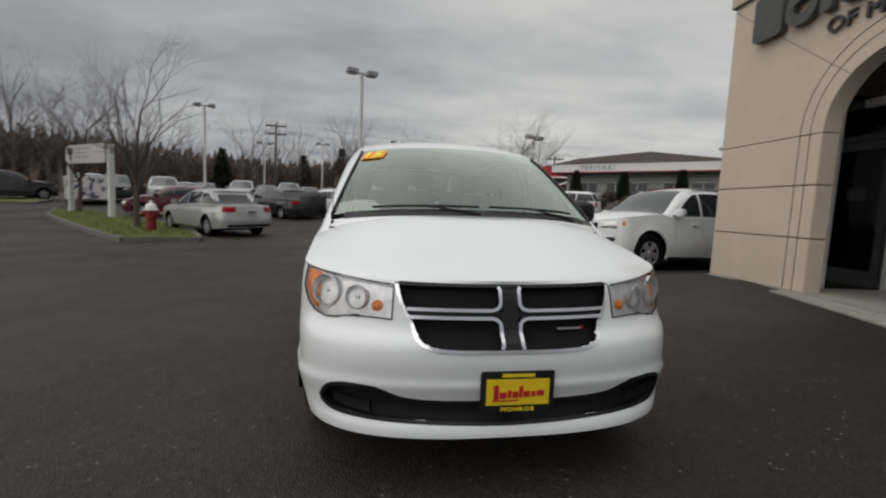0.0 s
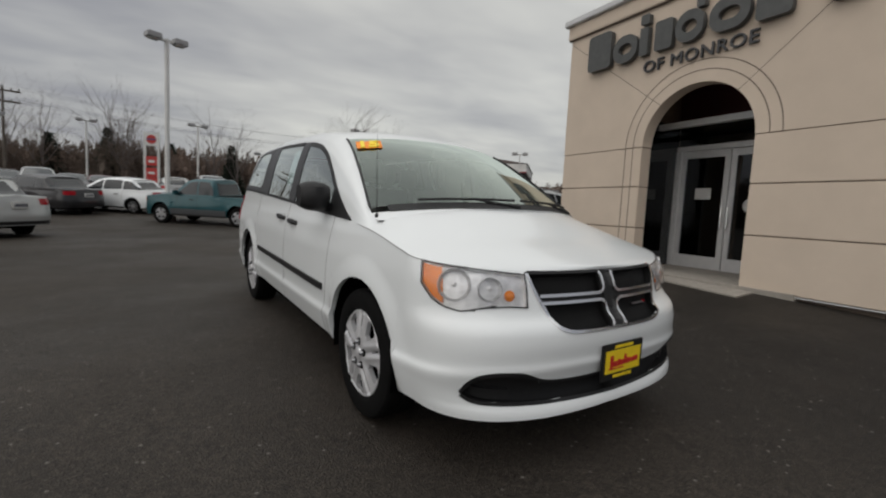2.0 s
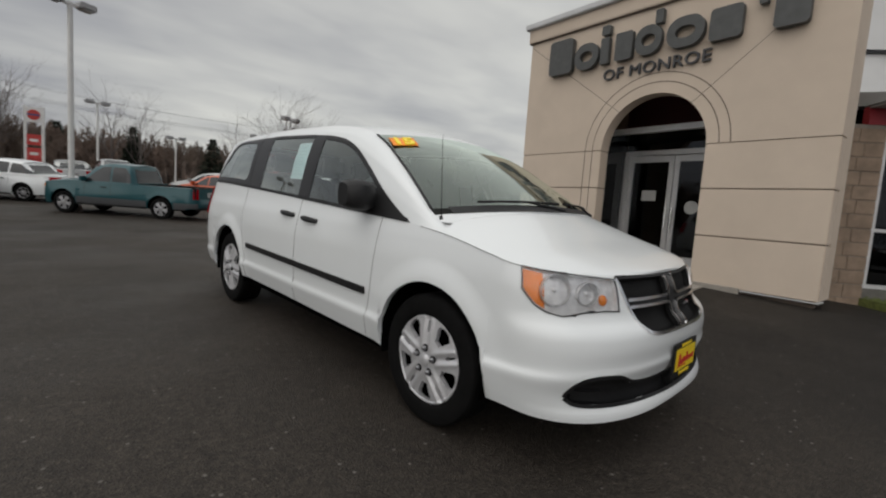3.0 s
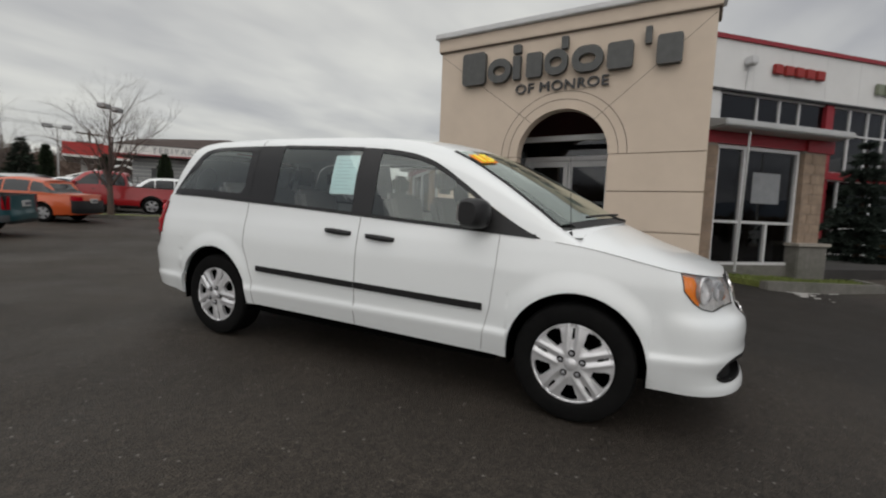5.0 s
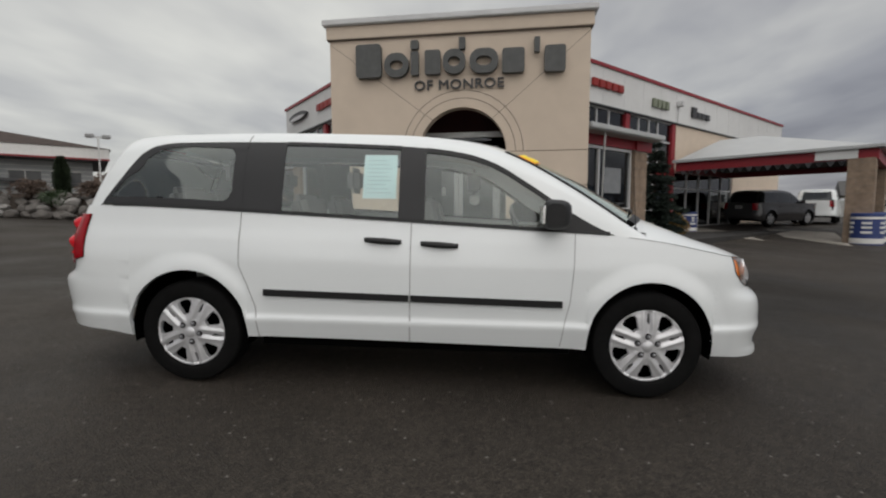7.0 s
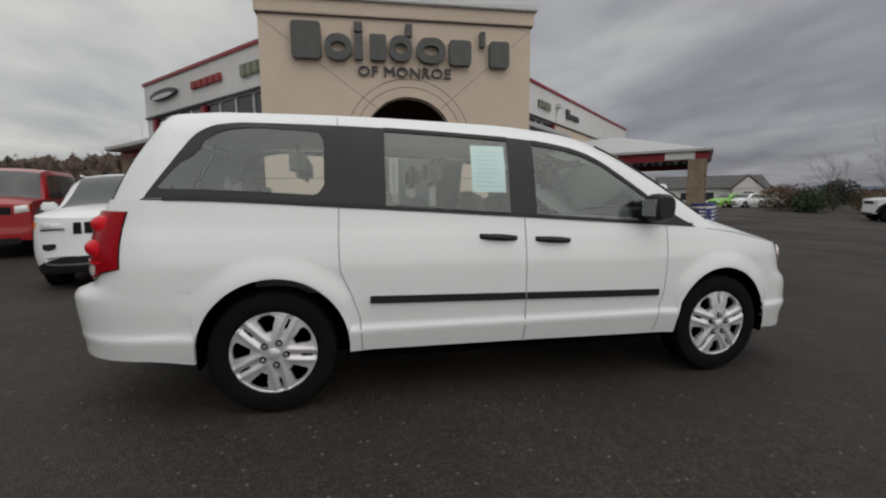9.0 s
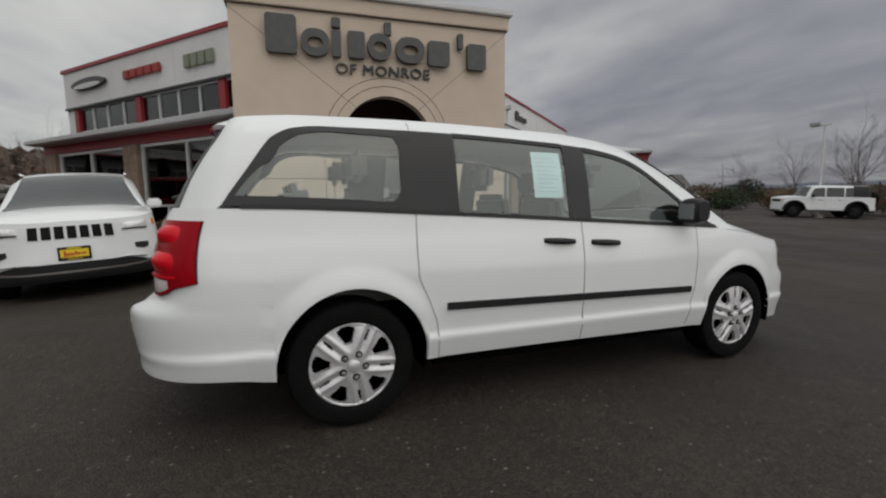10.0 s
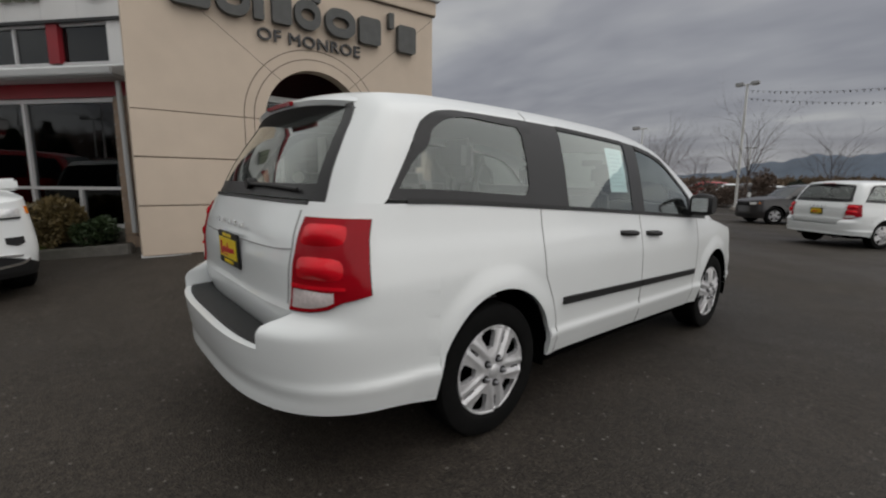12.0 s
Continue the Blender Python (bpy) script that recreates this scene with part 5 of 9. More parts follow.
def build_cabin(van, A):
    sx, G = A.s_of_x, A.G
    part("cabin_floor", box(-3.9, -0.1, -0.54, 0.54, 0.40, 0.44), CABIN, van)
    part("cabin_side", box(-2.60, -0.47, -0.90, -0.86, 0.44, 1.02), CABIN, van)
    part("cabin_side", box(-2.60, -0.47, 0.86, 0.90, 0.44, 1.02), CABIN, van)
    bm = bmesh.new()
    add_grid(bm, [[Vector((x, 0.85 * w, z)) for w in (-1, -0.5, 0, 0.5, 1)] for x, z in ((-0.02, 1.05), (-0.25, 1.06), (-0.42, 1.05), (-0.50, 1.0), (-0.52, 0.85), (-0.45, 0.6))])
    part("dashboard", bm, CABIN, van, smooth=True)
    hd = A.sheet([Vector((G(s, 0.97).x, G(s, 0.97).y * 0.97, G(s, 0.97).z - 0.01)) for s in [sx(-1.0) + k * (2.7 - sx(-1.0)) / 20 for k in range(21)]], [0.03] * 21, [0.05] + [0] * 20, 8)
    part("headliner", hd, CABIN_PALE, van, smooth=True)
    bm = bmesh.new()
    for k in range(24):
        a, b = 2 * math.pi * k / 24, 2 * math.pi * (k + 1) / 24
        f = lambda q: Vector((-0.72 - 0.07 * math.sin(q), 0.40 + 0.185 * math.cos(q), 1.0 + 0.17 * math.sin(q)))
        add_tube(bm, f(a), f(b), 0.015, n=6, caps=False)
    add_tube(bm, (-0.70, 0.23, 1.0), (-0.70, 0.57, 1.0), 0.016, n=6)
    add_tube(bm, (-0.70, 0.40, 1.0), (-0.50, 0.40, 0.92), 0.04, 0.05, n=10)
    part("steering_wheel", bm, CABIN, van)
    part("rear_view_mirror", box(-0.72, -0.69, -0.11, 0.11, 1.49, 1.55, None, 0.01), CABIN, van)
    for x, ys in ((-1.15, (-0.40, 0.40)), (-2.05, (-0.42, 0.42)), (-2.95, (-0.48, 0.0, 0.48))):
        for y in ys:
            seat_parts(van, x, y, 0.66 if x > -2.5 else 0.70, 0.50 if x > -2.5 else 0.44)


build_van(on_ground(0.383, 2.591, -85.43, 0.03), "white minivan with black side mouldings and silver wheel covers")


# ---- parked cars --------------------------------------------------------
CAR_GLASS = mat("dark_car_glass", (0.02, 0.023, 0.025), 0.06, spec=0.6, var=0.1, scale=2)
CAR_GLASS_PALE = mat("grey_car_glass", (0.055, 0.062, 0.065), 0.06, spec=0.7, var=0.1, scale=2)
ALLOY = mat("alloy_rim", (0.40, 0.40, 0.41), 0.35, metal=0.5, var=0.1, scale=20)


def paint(name, c, metal=0.0):
    return mat(name, c, 0.3, metal=metal, coat=0.5, var=0.03, scale=3)


SILVER_PAINT = paint("silver_car_paint", (0.42, 0.43, 0.42), 0.4)
BLACK_PAINT = paint("black_car_paint", (0.012, 0.012, 0.014))
RED_PAINT = paint("red_car_paint", (0.33, 0.006, 0.010))
ORANGE_PAINT = paint("orange_car_paint", (0.50, 0.085, 0.02))
TEAL_PAINT = paint("teal_truck_paint", (0.006, 0.066, 0.078), 0.2)
GREY_PAINT = paint("grey_car_paint", (0.10, 0.105, 0.11), 0.3)
DARK_PAINT = paint("charcoal_car_paint", (0.028, 0.026, 0.026), 0.2)


def car_spec(fo, L, W, wb, belt, nose, cowl, roof, rear_glass, belt_r=None, arch=0.36, wr=0.32, bottom=0.24, nf=2.5, nr=3.0, ytop=0.66, box_=0.0, tumble=0.94):
    """Numbers for one body: roof is (start x, peak x, end x, start z, peak z, end z); rear_glass the cabin's rear foot (x, z)."""
    re = -(L - fo)
    br = belt_r or belt
    x0, x1, x2, z0, z1, z2 = roof
    yt = W * ytop
    low = dict(
        F=[(0.15, fo - 0.14), (0.3, fo - 0.02), (0.48, fo), (0.62, fo - 0.012), (nose, fo - 0.07 + box_ * 0.05), (nose + 0.3, fo - 0.3 + box_ * 0.2)],
        R=[(0.15, re + 0.12), (0.3, re + 0.02), (0.5, re), (0.7, re + 0.03), (br, re + 0.09 - box_ * 0.05), (br + 0.3, re + 0.2)],
        W=[(0.15, 0.92 * W), (0.35, 0.975 * W), (0.55, W), (0.75, 0.985 * W), (min(belt, br), tumble * W), (max(belt, br) + 0.1, (tumble - 0.01) * W)],
        taper=[(re, 0.95), (re + 0.8, 1.0), (-0.5, 1.0), (fo - 0.6, 0.975)],
        top=[(re, br - 0.01), (rear_glass[0], br), (cowl[0] - 0.2, belt), (cowl[0], cowl[1] - 0.02), (fo - 0.35, nose + 0.07), (fo, nose)],
        roof=[(re, rear_glass[1]), (rear_glass[0] - 0.02, rear_glass[1] + 0.01), (x2, z2), (x1, z1), (x0, z0), (cowl[0], cowl[1]), (cowl[0] + 0.3, cowl[1] - 0.05)],
        ytop=[(re, yt * 0.95), (x2, yt), (x0, yt), (cowl[0], W * 0.84)],
        Rg=[(0, rear_glass[0]), (1, x2)], bottom=[(re, bottom + 0.08), (-wb - arch, bottom + 0.03), (-wb, bottom), (0, bottom), (fo, bottom - 0.03)],
        crown=[(0, 0), (1, 0.04)], hood=[(0, 0), (1, 0.04)], xf=max(arch + 0.01, fo - 0.52), xr=min(-wb - arch - 0.01, re + 0.62), nf=nf, nr=nr,
        arches=[(-wb, wr + 0.02, arch), (0.0, wr + 0.02, arch)], flare=0.012)
    cab = dict(low)
    cab["xr"] = min(x2 + 0.25, rear_glass[0] + 0.55)
    cab["Rg"] = [(0, rear_glass[0]), (0.5, (rear_glass[0] + x2) / 2 - 0.03), (1, x2)]
    return dict(low=low, cab=cab, fo=fo, re=re, W=W, wb=wb, belt=belt, br=br, nose=nose, cowl=cowl, roof=roof, rg=rear_glass, arch=arch, wr=wr, H=z1)


SPECS = dict(
    sedan=car_spec(0.88, 4.63, 0.885, 2.65, 0.93, 0.72, (-0.35, 0.97), (-1.15, -1.75, -2.50, 1.385, 1.45, 1.39), (-3.10, 1.02), 0.99),
    suv=car_spec(0.90, 4.82, 0.965, 2.915, 1.10, 0.98, (-0.38, 1.15), (-1.14, -1.9, -3.40, 1.665, 1.75, 1.70), (-3.74, 1.18), 1.14, 0.43, 0.375, 0.27, 2.7, 3.4, 0.64, 0.8),
    wagon=car_spec(0.86, 4.45, 0.89, 2.62, 1.0, 0.85, (-0.30, 1.05), (-1.05, -1.8, -3.1, 1.54, 1.63, 1.56), (-3.42, 1.06), 1.04, 0.38, 0.335, 0.24),
    pickup=car_spec(0.95, 5.75, 0.98, 3.57, 1.20, 1.10, (-0.45, 1.24), (-1.15, -1.7, -2.55, 1.78, 1.86, 1.82), (-2.72, 1.24), 1.22, 0.47, 0.40, 0.34, 3.0, 4.0, 0.70, 1.0),
    small_pickup=car_spec(0.80, 5.0, 0.87, 3.05, 1.02, 0.90, (-0.40, 1.06), (-1.05, -1.5, -2.05, 1.55, 1.62, 1.58), (-2.25, 1.06), 1.03, 0.40, 0.34, 0.32, 3.0, 4.0, 0.70, 0.9),
    offroader=car_spec(0.62, 4.55, 0.86, 2.95, 1.15, 1.08, (-0.55, 1.18), (-0.78, -1.5, -3.55, 1.74, 1.82, 1.80), (-3.66, 1.2), 1.16, 0.50, 0.41, 0.40, 3.6, 5.0, 0.80, 1.0, 0.97),
)
TYRES, RIMS = {}, {}


def build_car(kind, body_paint, label, rim_style=5, glass=None, roof_paint=None, near=False, group="parked cars", name=None, script_plate=False, lamp="sedan", dark_cladding=False):
    q = SPECS[kind]
    low, cab = Auto(q["low"]), Auto(q["cab"])
    car = thing(name or {"suv": "suv", "pickup": "pickup_truck", "small_pickup": "pickup_truck", "offroader": "off_road_car"}.get(kind, "car"), None, label, "truck" if "pickup" in kind else "car", group)
    S, G, Gz = low.S, cab.G, cab.Gz
    glass = glass or CAR_GLASS
    n, nz = (110, 18) if near else (60, 10)
    part("body", low.shell(n, nz), body_paint, car, smooth=True, angle=50)
    sx = low.s_of_x
    cx = q["cowl"][0]
    # hood and deck
    ss = [sx(cx) * (1 - k / 24) for k in range(25)]
    edge = [S(s, low.z_top(s)) for s in ss]
    zc = curve([(cx, 0.07), (0.0, 0.075), (q["fo"] - 0.35, 0.05), (q["fo"] - 0.12, 0.02), (q["fo"], 0.0)])
    bl = curve([(cx, 0.16), (0.1, 0.05), (q["fo"], 0.0)])
    part("hood", low.sheet(edge, [zc(p.x) for p in edge], [bl(p.x) for p in edge], 12, 3.0), body_paint, car, smooth=True)
    rgx = q["rg"][0]
    s0 = sx(rgx + 0.25)
    if rgx > q["re"] + 0.25 and "pickup" not in kind:
        ss = [s0 + (3 - s0) * k / 14 for k in range(15)]
        edge = [S(s, low.z_top(s)) for s in ss]
        part("boot_lid", low.sheet(edge, [0.025] * 15, [0] * 15, 10, 2.5), body_paint, car, smooth=True)
    # cabin: windscreen, roof, sides
    x0 = q["roof"][0]
    csx = cab.s_of_x
    xs = [cx + (x0 - cx) * k / 10 for k in range(11)]
    edge = [G(csx(x), 1) for x in xs]
    part("windscreen", cab.sheet(edge, [0.05 - 0.015 * k / 10 for k in range(11)], [0.16 - 0.08 * k / 10 for k in range(11)], 12), CAR_GLASS_PALE, car, smooth=True)
    s1 = csx(x0)
    ss = [s1 + (3 - s1) * k / 24 for k in range(25)]
    edge = [G(s, 1) for s in ss]
    part("roof", cab.sheet(edge, [0.035] * 25, [0.08 * max(0, 1 - k / 8) for k in range(25)], 10, 2.4), roof_paint or body_paint, car, smooth=True)
    bm = bmesh.new()
    s2 = csx(cx)
    for sg in (-1, 1):
        add_grid(bm, [[G(s, v / 6, sg) for v in range(7)] for s in [s2 + (3 - s2) * k / 44 for k in range(45)]])
    bmesh.ops.remove_doubles(bm, verts=bm.verts, dist=0.001)
    part("cabin_side", bm, roof_paint or body_paint, car, smooth=True, angle=50)

    # side windows by cabin parameter v
    def vh(s):
        x = G(s, 0.4).x
        a = min(1, max(0, (cx - 0.16 - x) / max(0.1, cx - 0.16 - x0 + 0.12)))
        b = min(1, max(0, (x - (rgx + 0.12)) / 0.35)) if kind in ("sedan",) else min(1, max(0, (x - (rgx + 0.10)) / 0.18))
        return 0.08 + 0.76 * min(a, b) ** 0.8
    wa, wz = cx - 0.18, (rgx + 0.16)
    cuts = {"sedan": (-1.36, -2.20), "wagon": (-1.36, -2.25), "suv": (-1.42, -2.45), "pickup": (-1.62,), "small_pickup": (-1.50,), "offroader": (-1.45, -2.35)}[kind]
    xsq = [wa, *cuts, max(wz, -99)]
    for sg in (-1, 1):
        for a, b in zip(xsq, xsq[1:]):
            sa, sb = csx(a - 0.03), csx(b + 0.03)
            if sb > 2:
                sb = 2.0
                for _ in range(120):
                    if G(sb, 0.4).x < b + 0.03:
                        break
                    sb += 0.006
            part("side_window", cab.patch(G, sa, sb, 0.07, vh, 0.004, 0.006, 14, 5, (sg,)), glass, car, smooth=True)
    z_lo = 0.10
    part("rear_window", cab.patch(G, 2.62, 3.0, z_lo, 0.86, 0.006, 0.008, 8, 6), glass, car, smooth=True)
    # bumpers, lamps, grille, plate
    no, br = q["nose"], q["br"]
    if not (kind == "suv" and near):
        part("front_grille", low.patch(S, 0.0, 0.30, no - 0.20, no - 0.05, 0.005, 0.01, 8, 3), GRILLE, car)
    part("lower_grille", low.patch(S, 0.0, 0.42, 0.30, 0.42, 0.005, 0.01, 8, 3), BLACK_TRIM, car)
    for sg in (-1, 1):
        part("headlamp", low.patch(S, 0.30 if kind == "suv" else 0.36, 0.62 if kind == "suv" else 0.78, lambda s: no - (0.15 if kind == "suv" else 0.17) + 0.10 * (s - 0.36), lambda s: no - (0.045 if kind == "suv" else 0.02) + 0.05 * (s - 0.36), 0.008, 0.015, 8, 4, (sg,), 0.01), REFLECTOR, car, "clear headlamp")
        part("headlamp_amber", low.patch(S, 0.74, 0.80, no - 0.10, no - 0.02, 0.010, 0.01, 3, 3, (sg,)), AMBER, car)
        if kind in ("sedan",):
            part("tail_lamp", low.patch(S, 2.32, 2.74, br - 0.20, lambda s: br - 0.05, 0.010, 0.015, 10, 4, (sg,), 0.006), RED_LENS, car, "red tail lamp")
        else:
            part("tail_lamp", low.patch(S, 2.40, 2.66, br - 0.34, br - 0.02, 0.010, 0.015, 6, 6, (sg,), 0.006), RED_LENS, car, "red tail lamp")
        zc2 = q["belt"] + 0.08
        y = G(csx(cx - 0.30), 0.15, sg).y
        part("side_mirror", box(cx - 0.36, cx - 0.22, min(y, y + sg * 0.2), max(y, y + sg * 0.2), zc2 - 0.06, zc2 + 0.09, None, 0.03), body_paint if not dark_cladding else BLACK_TRIM, car, smooth=True)
        hxs = [c + 0.22 for c in cuts if c > -q["wb"] + 0.2]
        for hx in hxs:
            p = S(sx(hx), q["belt"] - 0.13, sg)
            part("door_handle", box(p.x - 0.09, p.x + 0.09, min(p.y, p.y + sg * 0.03), max(p.y, p.y + sg * 0.03), p.z - 0.015, p.z + 0.015, None, 0.008), body_paint if near else GREY_TRIM, car)
        for c in [cx - 0.28] + list(cuts):
            part("door_gap", low.trace(S, [(sx(c), q["belt"] - 0.01), (sx(c), 0.36)], 0.008, sides=(sg,), n=4), GAP if body_paint in (WHITE_CAR, SILVER_PAINT) else BLACK_TRIM, car)
        part("sill", low.patch(S, sx(0.0 - q["arch"] - 0.02), sx(-q["wb"] + q["arch"] + 0.02), lambda s: low.bottom(S(s, 0.3).x) - 0.01, lambda s: low.bottom(S(s, 0.3).x) + 0.05, 0.006, 0.02, 10, 2, (sg,)), BLACK_TRIM, car)
    part("rear_bumper_trim", low.patch(S, 2.5, 3.0, 0.34, 0.42, 0.006, 0.01, 6, 2), BLACK_TRIM, car)
    if script_plate:
        plate(car, Matrix.Translation((q["fo"] + 0.012, 0.0, 0.585)) @ Matrix.Rotation(radians(90), 4, "Z"))
    pr = part("rear_plate", box(q["re"] - 0.012, q["re"] + 0.06, -0.16, 0.16, br - 0.28, br - 0.13, None, 0.004), PALE_BOARD, car, "plate with an unreadable number")
    bm = bmesh.new()
    for k in range(6):
        add_box(bm, q["re"] - 0.016, q["re"] - 0.011, -0.13 + 0.045 * k, -0.10 + 0.045 * k, br - 0.235, br - 0.17)
    part("number_bars", bm, SIGN_BAR, pr)
    # underbody coloured near-black for the shade beneath the car
    part("underbody", box(-q["wb"] - 0.5, 0.4, -q["W"] * 0.75, q["W"] * 0.75, low.bottom(-1) - 0.02, low.bottom(-1) + 0.12), SHADE_BLACK, car)
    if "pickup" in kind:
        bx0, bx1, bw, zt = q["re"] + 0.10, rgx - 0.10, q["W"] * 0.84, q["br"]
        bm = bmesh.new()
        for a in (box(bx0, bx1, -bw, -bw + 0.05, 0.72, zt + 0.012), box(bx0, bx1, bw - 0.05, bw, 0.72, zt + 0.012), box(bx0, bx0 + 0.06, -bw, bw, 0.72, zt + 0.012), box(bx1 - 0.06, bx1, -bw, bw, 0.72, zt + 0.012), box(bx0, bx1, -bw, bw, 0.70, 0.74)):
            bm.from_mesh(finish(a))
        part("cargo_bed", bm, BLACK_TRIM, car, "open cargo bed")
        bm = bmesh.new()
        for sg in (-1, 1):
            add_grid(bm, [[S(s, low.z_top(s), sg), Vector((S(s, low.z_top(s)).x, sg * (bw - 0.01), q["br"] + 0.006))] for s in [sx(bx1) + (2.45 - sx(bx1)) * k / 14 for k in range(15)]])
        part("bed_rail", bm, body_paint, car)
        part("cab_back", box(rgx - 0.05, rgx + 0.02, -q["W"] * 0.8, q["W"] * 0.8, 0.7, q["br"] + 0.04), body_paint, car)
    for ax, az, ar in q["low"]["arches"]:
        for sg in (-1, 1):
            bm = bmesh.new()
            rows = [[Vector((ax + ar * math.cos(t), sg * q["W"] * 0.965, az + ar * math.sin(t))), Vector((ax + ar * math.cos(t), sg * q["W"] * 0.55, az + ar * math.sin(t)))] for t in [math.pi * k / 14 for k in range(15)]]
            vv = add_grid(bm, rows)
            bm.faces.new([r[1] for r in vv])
            part("shade_black_well", bm, SHADE_BLACK, car)
            if dark_cladding:
                bm = bmesh.new()
                w0 = q["W"] * 1.0
                add_grid(bm, [[Vector((ax + (ar + dr) * math.cos(t), sg * (w0 + dy), az + (ar + dr) * math.sin(t))) for dr, dy in ((-0.01, -0.08), (-0.01, 0.05), (0.03, 0.06), (0.075, 0.03), (0.085, -0.06))] for t in [math.pi * k / 16 for k in range(17)]])
                part("fender_flare", bm, BLACK_TRIM, car, "black fender flare", smooth=True)
    wr = q["wr"]
    tw = 0.235 if kind in ("suv", "pickup", "offroader") else 0.205
    rim = wr * (0.63 if kind != "offroader" else 0.54)
    key = (kind, rim_style)
    if key not in RIMS:
        TYRES[key] = finish(lathe([(rim, -tw * 0.42), (rim + 0.02, -tw / 2), (wr - 0.03, -tw / 2), (wr, -tw * 0.36), (wr, tw * 0.36), (wr - 0.03, tw / 2), (rim + 0.02, tw / 2), (rim, tw * 0.42)], 32), True)
        RIMS[key] = spoke_mesh(rim, rim_style, rim * (0.26 if rim_style <= 5 else 0.13), rim * 0.12, 0.01, rim_style <= 5)
    for x in (0.0, -q["wb"]):
        for sg in (-1, 1):
            w = part("wheel", TYRES[key], RUBBER, car)
            w.matrix_local = Matrix.Translation((x, sg * (q["W"] - tw / 2 - 0.03), wr)) @ Matrix.Rotation(radians(90 if sg < 0 else -90), 4, "X")
            part("drum", lathe([(0.001, 0.0), (rim * 0.99, 0.0), (rim, tw * 0.42)], 20), SHADE_BLACK, w)
            r = part("rim", RIMS[key], ALLOY if kind != "offroader" else BLACK_TRIM, w)
            r.matrix_local = Matrix.Translation((0, 0, tw * 0.43))
    return car


SIGN_BAR = mat("plate_ink", (0.03, 0.035, 0.06), 0.6)


def stand(car, x, y, heading):
    """Put a car so that its front axle centre stands at x, y."""
    car.matrix_world = on_ground(x, y, heading)
    return car


def from_rear_wheel(kind, x, y, heading, side):
    """The front axle centre for a car whose rear wheel on the given side (1 left, -1 right) stands at x, y."""
    q = SPECS[kind]
    a = radians(heading)
    return x + q["wb"] * math.cos(a) + side * q["W"] * 0.9 * math.sin(a), y + q["wb"] * math.sin(a) - side * q["W"] * 0.9 * math.cos(a)


def from_front_wheel(kind, x, y, heading, side):
    q = SPECS[kind]
    a = radians(heading)
    return x + side * q["W"] * 0.9 * math.sin(a), y - side * q["W"] * 0.9 * math.cos(a)


# white suv beside the tower
grand = build_car("suv", WHITE_CAR, "white suv with seven-slot grille and chrome bumper strip", 5, near=True, name="suv", script_plate=True)
A_, C_ = Auto(SPECS["suv"]["low"]), Auto(SPECS["suv"]["cab"])
for k in range(7):
    sg_ = -1 if k < 3 else 1
    ss_ = [2 / math.pi * math.asin((max(0.0, abs(k - 3) * 0.127 + e) / 0.94) ** 1.35) for e in (-0.046, 0.046)]
    part("grille_slot", A_.patch(A_.S, ss_[0], ss_[1], 0.775, 0.93, 0.010, 0.012, 4, 4, (-1, 1) if k == 3 else (sg_,)), GRILLE, grand, "black grille slot in chrome surround")
part("lower_bumper", A_.patch(A_.S, 0.0, 0.82, lambda s: 0.25, lambda s: 0.47 - 0.25 * max(0, s - 0.35), 0.012, 0.02, 20, 4), BLACK_TRIM, grand, "black lower bumper")
part("chrome_strip", A_.trace(A_.S, [(0, 0.36), (0.3, 0.365), (0.52, 0.385), (0.60, 0.42)], 0.028, 0.02), CHROME, grand, "chrome bumper strip")
part("chrome_strip", A_.trace(A_.S, [(0.22, 0.475), (0.34, 0.48), (0.52, 0.465)], 0.014, 0.02), CHROME, grand)
for sg_ in (-1, 1):
    part("fog_lamp", A_.patch(A_.S, 0.40, 0.57, lambda s: 0.565 + 0.30 * abs(s - 0.49), lambda s: 0.655, 0.012, 0.02, 8, 4, (sg_,)), BLACK_TRIM, grand, "black fog lamp pocket")
    part("lamp_brow", A_.patch(A_.S, 0.30, 0.60, 0.838, 0.856, 0.016, 0.02, 10, 2, (sg_,)), BLACK_TRIM, grand)
    part("roof_rail", tube(C_.G(C_.s_of_x(-1.3), 0.97, sg_) + Vector((0, 0, 0.05)), C_.G(C_.s_of_x(-2.9), 0.97, sg_) + Vector((0, 0, 0.06)), 0.018, n=8), CHROME, grand, "silver roof rail")
stand(grand, 4.30, 8.85, 199)

red_suv = build_car("offroader", RED_PAINT, "red off-road car with black fenders beside the white suv", 5, dark_cladding=True)
stand(red_suv, *from_front_wheel("offroader", 7.3, 12.0, 199, 1), 199)

jetta = build_car("sedan", SILVER_PAINT, "silver sedan parked by the grass island", 7, near=True)
stand(jetta, *from_rear_wheel("sedan", -6.2, 13.9, 139, 1), 139)
white_sedan = build_car("sedan", WHITE_CAR, "white sedan parked in the lot", 7)
stand(white_sedan, *from_rear_wheel("sedan", -3.65, 22.6, 147, 1), 147)
black_sedan = build_car("sedan", BLACK_PAINT, "black sedan parked in the lot", 7)
stand(black_sedan, *from_rear_wheel("sedan", -6.3, 21.9, 139, 1), 139)
teal = build_car("small_pickup", TEAL_PAINT, "teal pickup truck with dark cargo bed", 5)
stand(teal, *from_rear_wheel("small_pickup", -0.1, 17.0, 140, 1), 140)
T_ = Auto(SPECS["small_pickup"]["low"])
